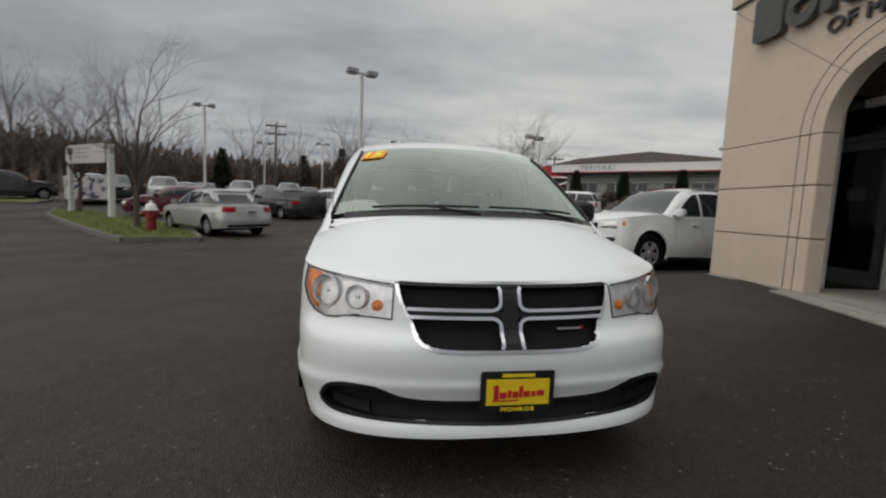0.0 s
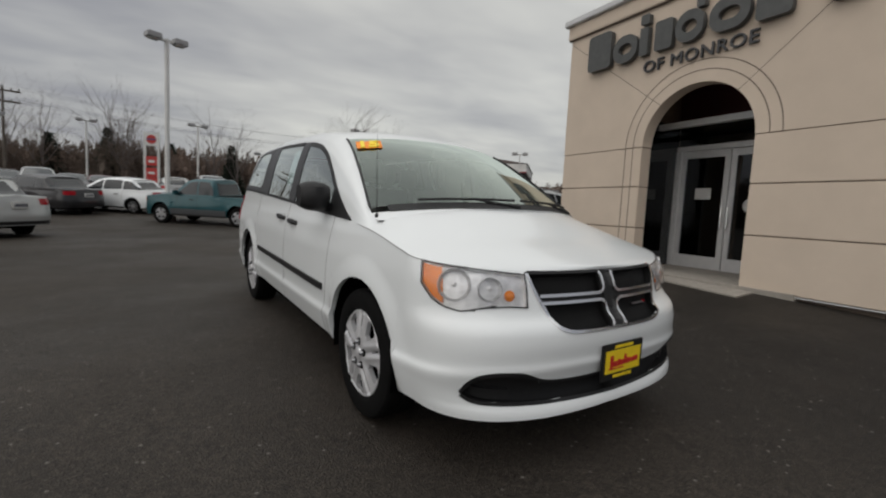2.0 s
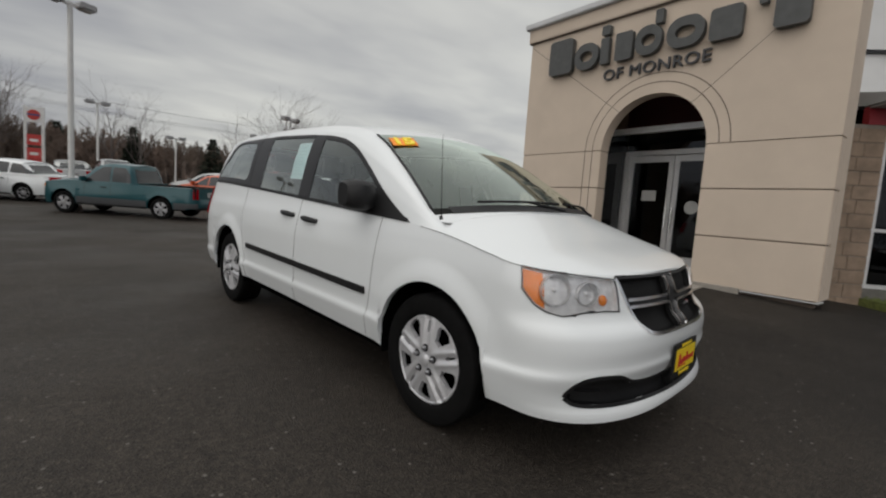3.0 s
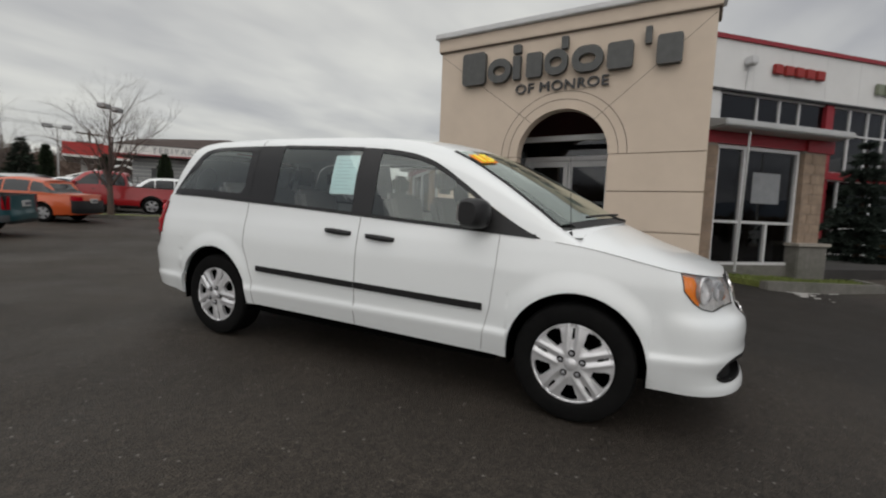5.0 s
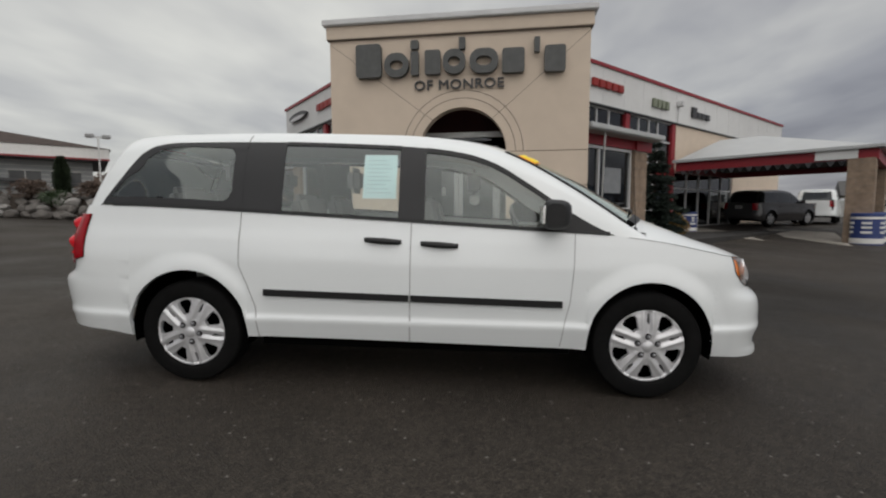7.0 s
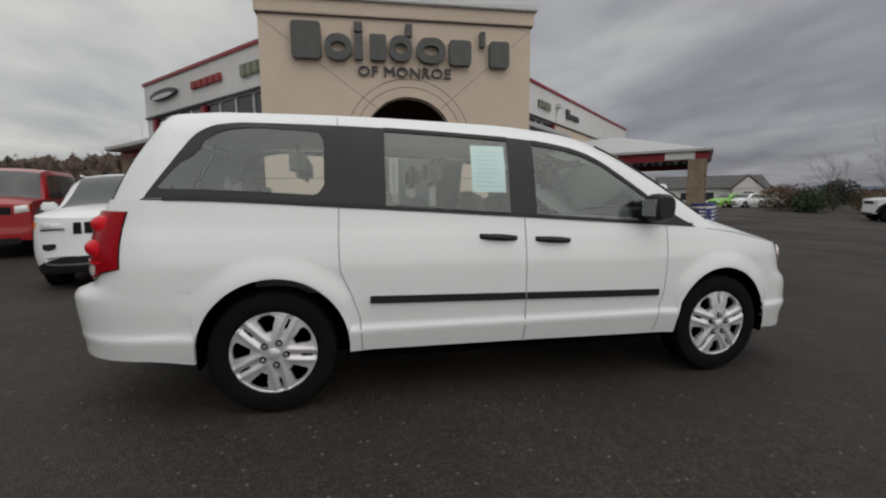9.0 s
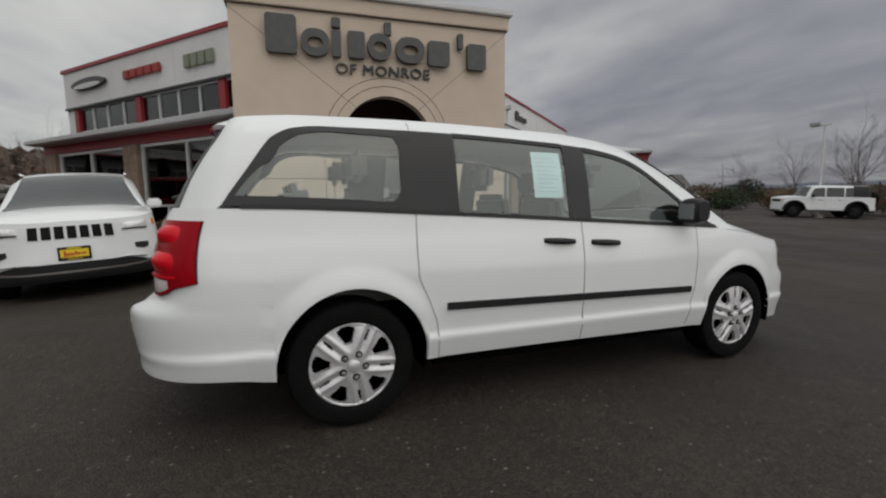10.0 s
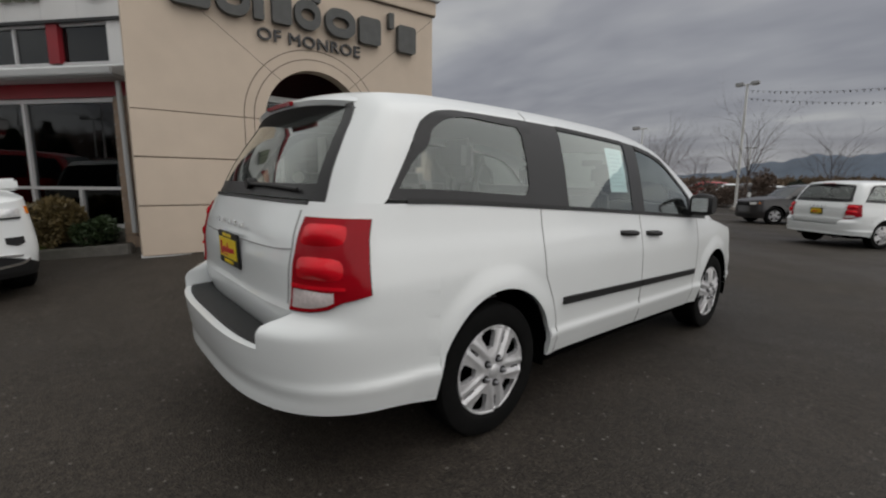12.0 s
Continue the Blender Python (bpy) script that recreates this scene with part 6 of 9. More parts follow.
for sg_ in (-1, 1):
    for a_, b_ in ((-0.42, -2.63), (-3.47, -4.05)):
        part("grey_sill_band", T_.patch(T_.S, T_.s_of_x(a_), T_.s_of_x(b_), 0.36, 0.56, 0.006, 0.01, 14, 3, (sg_,)), GREY_PAINT, teal, "grey lower paint band")
    part("grey_sill_band", T_.patch(T_.S, 2.02, 2.6, 0.40, 0.56, 0.006, 0.01, 10, 3, (sg_,)), GREY_PAINT, teal)
orange = build_car("sedan", ORANGE_PAINT, "low orange coupe with tail shade painted black", 5)
O_ = Auto(SPECS["sedan"]["low"])
# shade on the tail, drawn as a black patch
part("tail_shade", O_.patch(O_.S, 2.34, 3.0, 0.36, 0.80, 0.008, 0.012, 14, 5), BLACK_TRIM, orange, "tail shade painted black")
stand(orange, *from_rear_wheel("sedan", 2.95, 21.2, 125, 1), 125)
red_truck = build_car("pickup", RED_PAINT, "bright red crew-cab pickup truck with silver wheels", 5)
stand(red_truck, *from_rear_wheel("pickup", 7.85, 24.2, 149, 1), 149)
white_wagon = build_car("wagon", WHITE_CAR, "white hatchback parked in the lot", 5)
stand(white_wagon, *from_rear_wheel("wagon", 10.45, 26.3, 146, 1), 146)
canopy_suv = build_car("suv", DARK_PAINT, "dark suv parked beyond the canopy", 5)
stand(canopy_suv, 21.9, -11.3, -60)
canopy_truck = build_car("pickup", WHITE_CAR, "white pickup truck parked beyond the canopy", 5)
stand(canopy_truck, 26.0, -15.4, -36)
wrangler = build_car("offroader", WHITE_CAR, "white off-road car with black fenders and rear soft top", 5, dark_cladding=True)
W_ = Auto(SPECS["offroader"]["cab"])
for sg_ in (-1, 1):
    part("soft_top", W_.patch(W_.G, W_.s_of_x(-2.75), 2.0, 0.06, 0.99, 0.012, 0.02, 10, 6, (sg_,)), BLACK_TRIM, wrangler, "black fabric rear top", smooth=True)
part("soft_top", W_.patch(W_.G, 2.0, 3.0, 0.06, 0.99, 0.012, 0.02, 12, 6), BLACK_TRIM, wrangler, smooth=True)
def spare_wheel(car, kind):
    q = SPECS[kind]
    w = part("spare_wheel", TYRES[(kind, 5)], RUBBER, car, "black spare wheel on the tailgate")
    w.matrix_local = Matrix.Translation((q["re"] - 0.12, 0.0, 1.08)) @ Matrix.Rotation(radians(-90), 4, "Y")
    part("spare_cover", lathe([(0.001, 0.09), (0.2, 0.085), (0.24, 0.05)], 20), BLACK_TRIM, w)


spare_wheel(wrangler, "offroader")
stand(wrangler, *from_front_wheel("offroader", 16.4, -21.9, 57, -1), 57)
dark_suv = build_car("suv", DARK_PAINT, "dark charcoal suv parked across the lane", 5)
stand(dark_suv, *from_front_wheel("suv", 4.6, -16.0, 48, 1), 48)
build_van(on_ground(*(lambda a: (0.03 + 3.054 * math.cos(a) - 0.9 * math.sin(a), -8.6 + 3.054 * math.sin(a) + 0.9 * math.cos(a)))(radians(243)), 243), "white minivan with dark rear glass parked by the lane", False)
# ---- entrance tower -----------------------------------------------------
TX, TY0, TY1, TD = 5.03, 1.92, 6.86, 0.24
AC, AR, SPRING, CAPZ = 4.26, 0.84, 2.328, 4.52


def arc(r, n=28, a0=0.0, a1=math.pi):
    return [(AC + r * math.cos(a0 + (a1 - a0) * k / n), SPRING + r * math.sin(a0 + (a1 - a0) * k / n)) for k in range(n + 1)]


def build_tower():
    tower = thing("entrance_tower", None, "beige stucco entrance tower with arched doorway and grey sign letters", "building", "", "structure")
    # upper wall with the half-round opening
    bm = bmesh.new()
    ring = arc(AR, 32)
    pts = [(TX, TY1, SPRING), (TX, TY1, CAPZ), (TX, TY0, CAPZ), (TX, TY0, SPRING)] + [(TX, y, z) for y, z in ring[::-1]]
    add_poly(bm, pts, TD, (1, 0, 0))
    part("upper_wall", bm, STUCCO, tower, "beige stucco wall")
    # piers in three courses with fine joints
    for y0, y1 in ((TY0, AC - AR), (AC + AR, TY1)):
        for z0, z1 in ((0.29, 0.988), (1.002, 1.668), (1.682, SPRING - 0.012)):
            part("stucco_panel", box(TX, TX + TD, y0, y1, z0, z1, None, 0.008), STUCCO, tower)
        part("joint_backing", box(TX + 0.014, TX + TD - 0.014, y0 + 0.014, y1 - 0.014, 0.31, SPRING), JOINT, tower)
        part("base_flashing", box(TX - 0.02, TX + TD + 0.02, y0 - 0.015, y1 + 0.015, 0.268, 0.280), COPING, tower, "grey metal base flashing")
        # footing takes the dark joint colour to paint the shadow gap below the flashing
        part("footing", box(TX + 0.06, TX + TD - 0.03, y0 + 0.05, y1 - 0.05, -0.1, 0.269), JOINT, tower)
    # incised rings round the arch and the lines down its side
    for r in (1.01, 1.155):
        bm = bmesh.new()
        a, b = arc(r - 0.006, 48), arc(r + 0.006, 48)
        add_grid(bm, [[(TX - 0.003, *p), (TX - 0.003, *q), (TX + 0.004, *q)] for p, q in zip(a, b)])
        part("arch_groove", bm, JOINT, tower)
        part("arch_groove", box(TX - 0.003, TX + 0.004, AC + r - 0.006, AC + r + 0.006, 0.30, SPRING), JOINT, tower)
    for sg in (-1, 1):
        a0 = math.pi / 2 + sg * radians(43)
        p = Vector((TX - 0.002, AC + AR * math.cos(a0), SPRING + AR * math.sin(a0)))
        q = Vector((TX - 0.002, TY1 - 0.02 if math.cos(a0) > 0 else TY0 + 0.02, 4.44))
        d = (q - p).normalized()
        w = Vector((0, -d.z, d.y)) * 0.004
        bm = bmesh.new()
        bm.faces.new([bm.verts.new(v) for v in (p - w, q - w, q + w, p + w)])
        part("diagonal_joint", bm, JOINT, tower)
    for y0, y1 in ((TY0, TY0 + 0.22), (TY1 - 0.22, TY1)):
        part("side_return", box(TX + TD + 0.003, TX + 0.6, y0, y1, 0.29, CAPZ), STUCCO, tower, "beige stucco return wall")
    # cap
    part("cap_band", box(TX - 0.06, TX + 0.61, TY0 - 0.05, TY1 + 0.05, CAPZ, 4.765, None, 0.01), STUCCO, tower)
    part("cap_shadow_line", box(TX - 0.045, TX + 0.59, TY0 - 0.035, TY1 + 0.035, 4.505, 4.522), JOINT, tower)
    part("coping", box(TX - 0.13, TX + 0.68, TY0 - 0.11, TY1 + 0.11, 4.765, 4.875, None, 0.015), COPING, tower, "pale metal coping")
    # big sign: a brand name, drawn as plain rounded blocks
    rows = ((6.30, 5.80, 3.755, 4.375, 0), (5.74, 5.27, 3.745, 4.19, 1), (5.225, 5.075, 3.765, 4.20, 0), (5.225, 5.075, 4.245, 4.40, 0), (4.955, 4.66, 3.765, 4.21, 0), (4.61, 4.19, 3.76, 4.21, 1), (4.31, 4.19, 4.20, 4.41, 0), (4.11, 3.58, 3.75, 4.195, 1), (3.51, 3.10, 3.735, 4.175, 0), (2.93, 2.83, 4.08, 4.345, 0), (2.745, 2.37, 3.72, 4.185, 0))
    for y1, y0, z0, z1, hole in rows:
        bm = bmesh.new()
        r = min(y1 - y0, z1 - z0) * (0.45 if hole else 0.14)
        out = []
        for cx, cz, a in ((y1 - r, z1 - r, 0), (y0 + r, z1 - r, 90), (y0 + r, z0 + r, 180), (y1 - r, z0 + r, 270)):
            out += [(cx + r * math.cos(radians(a + 15 * k)), cz + r * math.sin(radians(a + 15 * k))) for k in range(7)]
        if hole:
            c, h = ((y0 + y1) / 2, (z0 + z1) / 2), (0.27 * (y1 - y0), 0.20 * (z1 - z0))
            inn = [(c[0] + h[0] * math.cos(math.atan2(z - c[1], y - c[0])), c[1] + h[1] * math.sin(math.atan2(z - c[1], y - c[0]))) for y, z in out]
            f0, f1 = TX - 0.125, TX - 0.03
            add_grid(bm, [[(f1, *o), (f0, *o), (f0, *i), (f1, *i)] for o, i in zip(out + out[:1], inn + inn[:1])])
            bmesh.ops.remove_doubles(bm, verts=bm.verts, dist=0.0005)
        else:
            add_poly(bm, [(TX - 0.125, y, z) for y, z in out], 0.095, (1, 0, 0))
        part("sign_block", bm, SIGN_GREY, tower, "dark grey sign block")
        part("sign_standoff", tube((TX - 0.04, (y0 + y1) / 2, z0 + 0.04), (TX + 0.01, (y0 + y1) / 2, z0 + 0.04), 0.012, n=8), SIGN_DARK, tower)
    me = text_mesh("OF MONROE", 0.175, 0.03, 0.003, 1.06)
    w = max(v.co.x for v in me.vertices) - min(v.co.x for v in me.vertices)
    me.transform(Matrix.Diagonal((1.70 / w, 1, 1, 1)))
    t = part("sign_words", me, SIGN_DARK, tower, "dark letters OF MONROE")
    t.matrix_world = facing((TX - 0.035, 4.325, 3.505), 180)

    # the porch behind the arch and its doors
    fl = 0.42
    porch = thing("porch", None, "recessed entrance porch with concrete floor", "porch", "", "structure")
    part("floor_slab", box(TX - 0.05, 9.5, AC - 1.5, AC + 1.5, 0.0, 0.31, None, 0.01), CONCRETE, porch, "worn concrete apron")
    part("side_wall", box(TX + 0.62, 9.6, AC + 1.30, AC + 1.55, 0.0, 4.3), BRICK, porch)
    part("side_wall", box(TX + 0.62, 9.6, AC - 1.55, AC - 1.30, 0.0, 4.3), BRICK, porch)
    # ceiling and back wall painted near-black for the dimness of the porch
    part("ceiling", box(TX + TD + 0.01, 9.6, AC - 1.3, AC + 1.3, 3.6, 3.75), PAINTED_DIM, porch)
    part("back_wall", box(9.5, 9.6, AC - 1.3, AC + 1.3, 0.0, 3.7), PAINTED_DIM, porch)
    part("ceiling_beam", box(TX + 0.9, TX + 1.0, AC - 1.3, AC + 1.3, 2.75, 2.85), ALU, porch)
    part("bulkhead", box(6.66, 6.76, AC - 1.3, AC + 1.3, 2.98, 3.6), mat("dark_red_bulkhead", (0.07, 0.012, 0.014), 0.6, var=0.1, scale=4), porch, "dark red bulkhead")
    # arched pale panel inside, glimpsed above the doors
    bm = bmesh.new()
    add_poly(bm, [(7.6, AC + 0.9 * math.cos(math.pi * k / 20), 2.2 + 0.75 * math.sin(math.pi * k / 20)) for k in range(21)], 0.05, (1, 0, 0))
    part("inner_arch_panel", bm, PALE_BOARD, porch)
    dx = 6.56
    x0, z0, z1 = dx, 0.315, 2.42
    part("door_header", box(dx - 0.05, dx + 0.07, 3.30, 5.45, z1, z1 + 0.09), ALU, porch)
    part("transom_bar", box(dx - 0.05, dx + 0.07, 3.30, 5.45, 2.90, 2.96), ALU, porch)
    part("transom_pane", box(dx, dx + 0.012, 3.3, 5.45, z1 + 0.09, 2.90), SHOP_GLASS, porch)
    for y in (3.30, 3.585, 5.39, 5.47):
        part("jamb", box(dx - 0.05, dx + 0.07, y - 0.03, y + 0.03, z0, z1), ALU, porch)
    part("side_pane", box(dx, dx + 0.012, 3.0, 3.56, z0, 2.9), SHOP_GLASS, porch)
    part("side_pane", box(dx - 0.9, dx, 5.46, 5.472, z0, 2.9), SHOP_GLASS, porch)
    part("side_frame", box(dx - 0.95, dx - 0.90, 5.44, 5.49, z0, 2.95), ALU, porch)
    for k, (y0, y1) in enumerate(((4.495, 5.36), (3.615, 4.48))):
        d = thing("entrance_door", None, "aluminium framed glass entrance door, closed", "door", "entrance doors")
        part("door_frame", box(dx - 0.02, dx + 0.03, y0, y0 + 0.09, z0, z1 - 0.01), ALU, d)
        part("door_frame", box(dx - 0.02, dx + 0.03, y1 - 0.09, y1, z0, z1 - 0.01), ALU, d)
        part("door_frame", box(dx - 0.02, dx + 0.03, y0 + 0.09, y1 - 0.09, z1 - 0.13, z1 - 0.01), ALU, d)
        part("door_frame", box(dx - 0.02, dx + 0.03, y0 + 0.09, y1 - 0.09, z0, z0 + 0.22), ALU, d)
        part("door_pane", box(dx, dx + 0.01, y0 + 0.09, y1 - 0.09, z0 + 0.22, z1 - 0.13), SHOP_GLASS, d)
        hy = y0 + 0.045 if k == 0 else y1 - 0.045
        bm = bmesh.new()
        add_tube(bm, (dx - 0.08, hy, 1.05), (dx - 0.08, hy, 1.42), 0.014, n=8)
        add_tube(bm, (dx - 0.08, hy, 1.10), (dx - 0.01, hy, 1.10), 0.011, n=8)
        add_tube(bm, (dx - 0.08, hy, 1.37), (dx - 0.01, hy, 1.37), 0.011, n=8)
        part("handle", bm, CHROME, d, "chrome pull handle")
        if k == 0:
            part("notice", box(dx - 0.006, dx - 0.001, 4.78, 5.06, 1.55, 1.75), PALE_BOARD, d, "small white notice")
        else:
            bm = lathe([(0.001, 0), (0.06, 0.0), (0.085, -0.003), (0.12, 0.0), (0.12, 0.004)], 28, Matrix.Translation((dx - 0.006, 4.12, 1.45)) @ Matrix.Rotation(radians(-90), 4, "Y"))
            part("round_sticker", bm, PALE_BOARD, d, "round white sticker")
    # counter, desk lamp shapes in the room painted dim
    part("reception_desk", box(8.3, 8.9, AC - 0.2, AC + 1.2, 0.31, 1.35), PAINTED_DIM, porch)


build_tower()


# ---- showroom wings -----------------------------------------------------
class Wing:
    """A local frame: s along the wall from the tower, n outward, z up."""

    def __init__(self, px, py, deg, sg):
        self.m = Matrix.Translation((px, py, 0)) @ Matrix.Rotation(radians(deg), 4, "Z")
        self.sg = sg

    def box(self, s0, s1, n0, n1, z0, z1, bevel=0.0):
        a, b = sorted((self.sg * n0, self.sg * n1))
        return box(s0, s1, a, b, z0, z1, self.m, bevel)

    def at(self, s, n, z):
        return self.m @ Vector((s, self.sg * n, z))


def block_column(parent, W, s0, s1, n0, n1, z0, z1, course=0.2):
    """A column of split-faced blocks in courses."""
    core = part("column", W.box(s0 + 0.012, s1 - 0.012, n0 + 0.012, n1 - 0.012, z0, z1), MORTAR, parent, "tan block column")
    z, k = z0, 0
    while z < z1 - 0.05:
        cuts = [s0, s0 + (s1 - s0) * (0.5 if k % 2 else 0.35), s1]
        for a, b in zip(cuts, cuts[1:]):
            part("block", W.box(a + 0.004, b - 0.004, n0, n1, z + 0.005, min(z + course - 0.005, z1), 0.006), BRICK, core)
        z += course
        k += 1
    return core


def glazing(parent, W, s0, s1, z0, z1, posts, bars, n=0.0, depth=0.08, pane_mat=None, low=()):
    """A glazed front: posts, rails and one pane for each field."""
    for s in posts:
        part("mullion", W.box(s - 0.028, s + 0.028, n - depth, n + 0.012, z0, z1), ALU, parent)
    for z in (z0, z1):
        part("rail", W.box(s0, s1, n - depth, n + 0.008, z - 0.035, z + 0.035), ALU, parent)
    for z in bars:
        part("rail", W.box(s0, s1, n - depth, n + 0.010, z - 0.025, z + 0.025), ALU, parent)
    for s in low:
        part("mullion", W.box(s - 0.025, s + 0.025, n - depth, n + 0.011, z0, bars[0]), ALU, parent)
    edges, zs = sorted(posts), [z0] + list(bars) + [z1]
    for a, b in zip(edges, edges[1:]):
        for za, zb in zip(zs, zs[1:]):
            part("pane", W.box(a + 0.02, b - 0.02, n - 0.05, n - 0.042, za + 0.02, zb - 0.02), pane_mat or SHOP_GLASS, parent)


def blocks_row(parent, W, s0, s1, z0, z1, n, count, material, name="logo_block", slant=0.0):
    w = (s1 - s0) / count
    for k in range(count):
        part(name, W.box(s0 + w * k + 0.04, s0 + w * (k + 1) - 0.04, n, n + 0.10, z0, z1, 0.02), material, parent)


def flood_lamp(W, s, z, n):
    f = thing("wall_flood_lamp", None, "small grey flood lamp on a wall arm", "lamp", "wall flood lamps")
    part("arm", tube(W.at(s, n, z - 0.75), W.at(s, n + 0.06, z), 0.018, n=8), COPING, f)
    part("housing", W.box(s - 0.14, s + 0.14, n, n + 0.25, z, z + 0.22, 0.03), COPING, f)
    part("lamp_face", W.box(s - 0.11, s + 0.11, n + 0.03, n + 0.22, z - 0.008, z + 0.001), PALE_BOARD, f)


def build_wing(left):
    sg = 1 if left else -1
    W = Wing(6.6, 6.81 if left else 1.9, 45 * sg, sg)
    d = 2.83 if left else 3.54          # the upper wall stands back by this much, and starts as much further along
    U = lambda s: s + d
    w = thing("showroom_wing", None, "white showroom wing with red trim, clerestory windows and sloped awning" if left else "white showroom wing with red trim and three sign groups", "building", "", "structure")
    end = U(11.25) if left else U(22.2)
    # upper wall: white band, red cap, window strip
    part("parapet_wall", W.box(U(-2.5), end, -d - 0.35, -d, 5.05, 6.40), WALL_WHITE, w, "white panel wall")
    part("red_coping", W.box(U(-2.5), end + 0.06, -d - 0.40, -d + 0.06, 6.40, 6.52), WALL_RED, w, "red metal coping")
    part("side_wall", W.box(U(-2.5), U(0.3), -d - 0.3, -d - 0.02, 3.9, 5.0), WALL_WHITE, w)
    part("shadow_gap", W.box(U(-2.5), end, -d - 0.06, -d + 0.05, 4.985, 5.05), GREY_TRIM, w)
    for k in range(1, 12 if left else 18):
        s = U(k * (1.0 if left else 1.4))
        if s < end - 0.2:
            part("panel_seam", W.box(s - 0.006, s + 0.006, -d, -d + 0.004, 5.06, 6.39), COPING, w)
    wend = U(10.7) if left else U(8.5)
    z0 = 4.10 if left else 2.95
    posts = [U(s) for s in ((0.3, 1.78, 2.95, 4.05, 5.13, 6.27, 7.34, 8.43, 9.45, 10.55) if left else (0.4, 1.75, 2.6, 3.38, 4.55, 5.5, 6.3, 7.02, 8.3))]
    glazing(w, W, posts[0], posts[-1], z0, 4.98, posts, () if left else (4.15,), -d - 0.10)
    for s in ((1.78, 6.27, 10.55) if left else (4.55, 8.3)):
        part("red_post", W.box(U(s) - 0.15, U(s) + 0.15, -d - 0.2, -d - 0.02, z0 if left else 0.2, 4.99), WALL_RED, w, "red painted post")
    # rooms behind the glass, their dimness put into a near-black colour
    part("room_back", W.box(0.2, end, -d - 6.0, -d - 5.9, 0.0, 5.0), PAINTED_DIM, w)
    part("room_floor", W.box(-1.0, end, -d - 6.0, -0.1, 0.0, 0.30), PAINTED_DIM, w)
    part("room_ceiling", W.box(U(-2.4), end, -d - 6.0, -d - 0.12, 5.0, 5.04), PAINTED_DIM, w)
    part("flat_roof", W.box(U(-2.5), end, -d - 9.0, -d - 0.3, 6.0, 6.15), COPING, w)
    part("rear_wall", W.box(U(-2.5), end, -d - 9.3, -d - 9.0, 0.0, 6.3), WALL_WHITE, w)
    part("end_wall", W.box(end - 0.3, end, -d - 9.0, -d - 0.36, 0.0, 6.40), WALL_WHITE, w)
    if left:
        part("end_pier", W.box(U(10.72), end, -d - 0.3, -d - 0.05, 0.0, 5.0), WALL_WHITE, w)
    else:
        part("blank_wall", W.box(U(8.5), end, -d - 0.35, -d - 0.03, 2.95, 5.0), STUCCO, w, "beige stucco wall")
        part("blank_wall", W.box(U(15.0), end, -d - 0.35, -d - 0.03, 0.0, 2.95), STUCCO, w, "beige stucco wall")
        glazing(w, W, U(8.5), U(15.0), 0.45, 2.92, [U(8.55 + 1.28 * k) for k in range(6)], (2.2,), -d - 0.08)
        part("red_beam", W.box(U(0.6), U(8.3), -d - 0.12, -d + 0.06, 2.72, 2.95), WALL_RED, w, "red metal beam")
        glazing(w, W, U(0.6), U(8.3), 0.35, 2.72, [U(0.7), U(2.2), U(3.7), U(5.2), U(6.7), U(8.2)], (1.2,), -d - 0.05)
    # awning: sloped white roof with gutter and red fascia
    e0, e1 = (-0.15, 8.75) if left else (-0.1, 2.98)
    bm = bmesh.new()
    rows = []
    for s in (e0, e1):
        rows.append([W.at(s, 0.42, 2.96), W.at(s, 0.42, 3.05), W.at(s, -d - 0.05, 4.02), W.at(s, -d - 0.05, 3.9), W.at(s, 0.0, 2.96)])
    add_grid(bm, rows, True)
    bm.faces.new([v for v in bm.verts][:5])
    bm.faces.new([v for v in bm.verts][5:])
    part("awning_roof", bm, WHITE_METAL, w, "white standing-seam awning roof")
    k = e0 + 0.25
    while k < e1:
        bm = bmesh.new()
        a, b = W.at(k, 0.40, 3.06), W.at(k, -d, 4.03)
        add_tube(bm, a, b, 0.014, n=5)
        part("roof_seam", bm, WHITE_METAL, w)
        k += 0.45
    part("gutter", W.box(e0 - 0.03, e1 + 0.03, 0.36, 0.47, 2.94, 3.06, 0.02), WHITE_METAL, w, "white gutter")
    part("red_fascia", W.box(e0 + 0.02, e1 - 0.05, -0.05, 0.06, 2.70, 2.955), WALL_RED, w, "red fascia band")
    part("soffit", W.box(e0 + 0.02, e1 - 0.05, 0.04, 0.38, 2.925, 2.95), WHITE_METAL, w)
    # shop front
    if left:
        glazing(w, W, 0.24, 3.84, 0.58, 2.66, [0.27, 2.05, 3.80], (1.22,), 0.0, low=(1.1, 2.9))
        glazing(w, W, 4.50, 7.94, 0.58, 2.66, [4.53, 6.2, 7.90], (1.22,), 0.0, low=(5.3, 7.0))
        part("plinth", W.box(-0.1, 8.6, -0.12, 0.03, -0.1, 0.55), KERB, w)
        for s0, s1 in ((-0.35, 0.22), (3.86, 4.48), (7.96, 8.60)):
            block_column(w, W, s0, s1, -0.35, 0.10, 0.05, 2.70)
        part("downspout", tube(W.at(-0.02, 0.2, 2.9), W.at(-0.02, 0.14, 0.5), 0.04, n=10), WHITE_METAL, w, "white downspout")
        for s in (0.9, 2.5, 5.4):
            part("poster", W.box(s, s + 0.5, -1.4, -1.38, 1.3, 2.0), PALE_BOARD, w)
        part("showroom_desk", W.box(1.4, 2.8, -2.6, -1.9, 0.3, 1.05), CABIN, w)
        part("end_return", W.box(8.45, 8.6, -d, -0.35, 0.0, 3.2), WALL_WHITE, w)
    else:
        glazing(w, W, 0.20, 2.24, 0.42, 2.66, [0.22, 0.86, 2.21], (1.24,), 0.0, low=(1.55,))
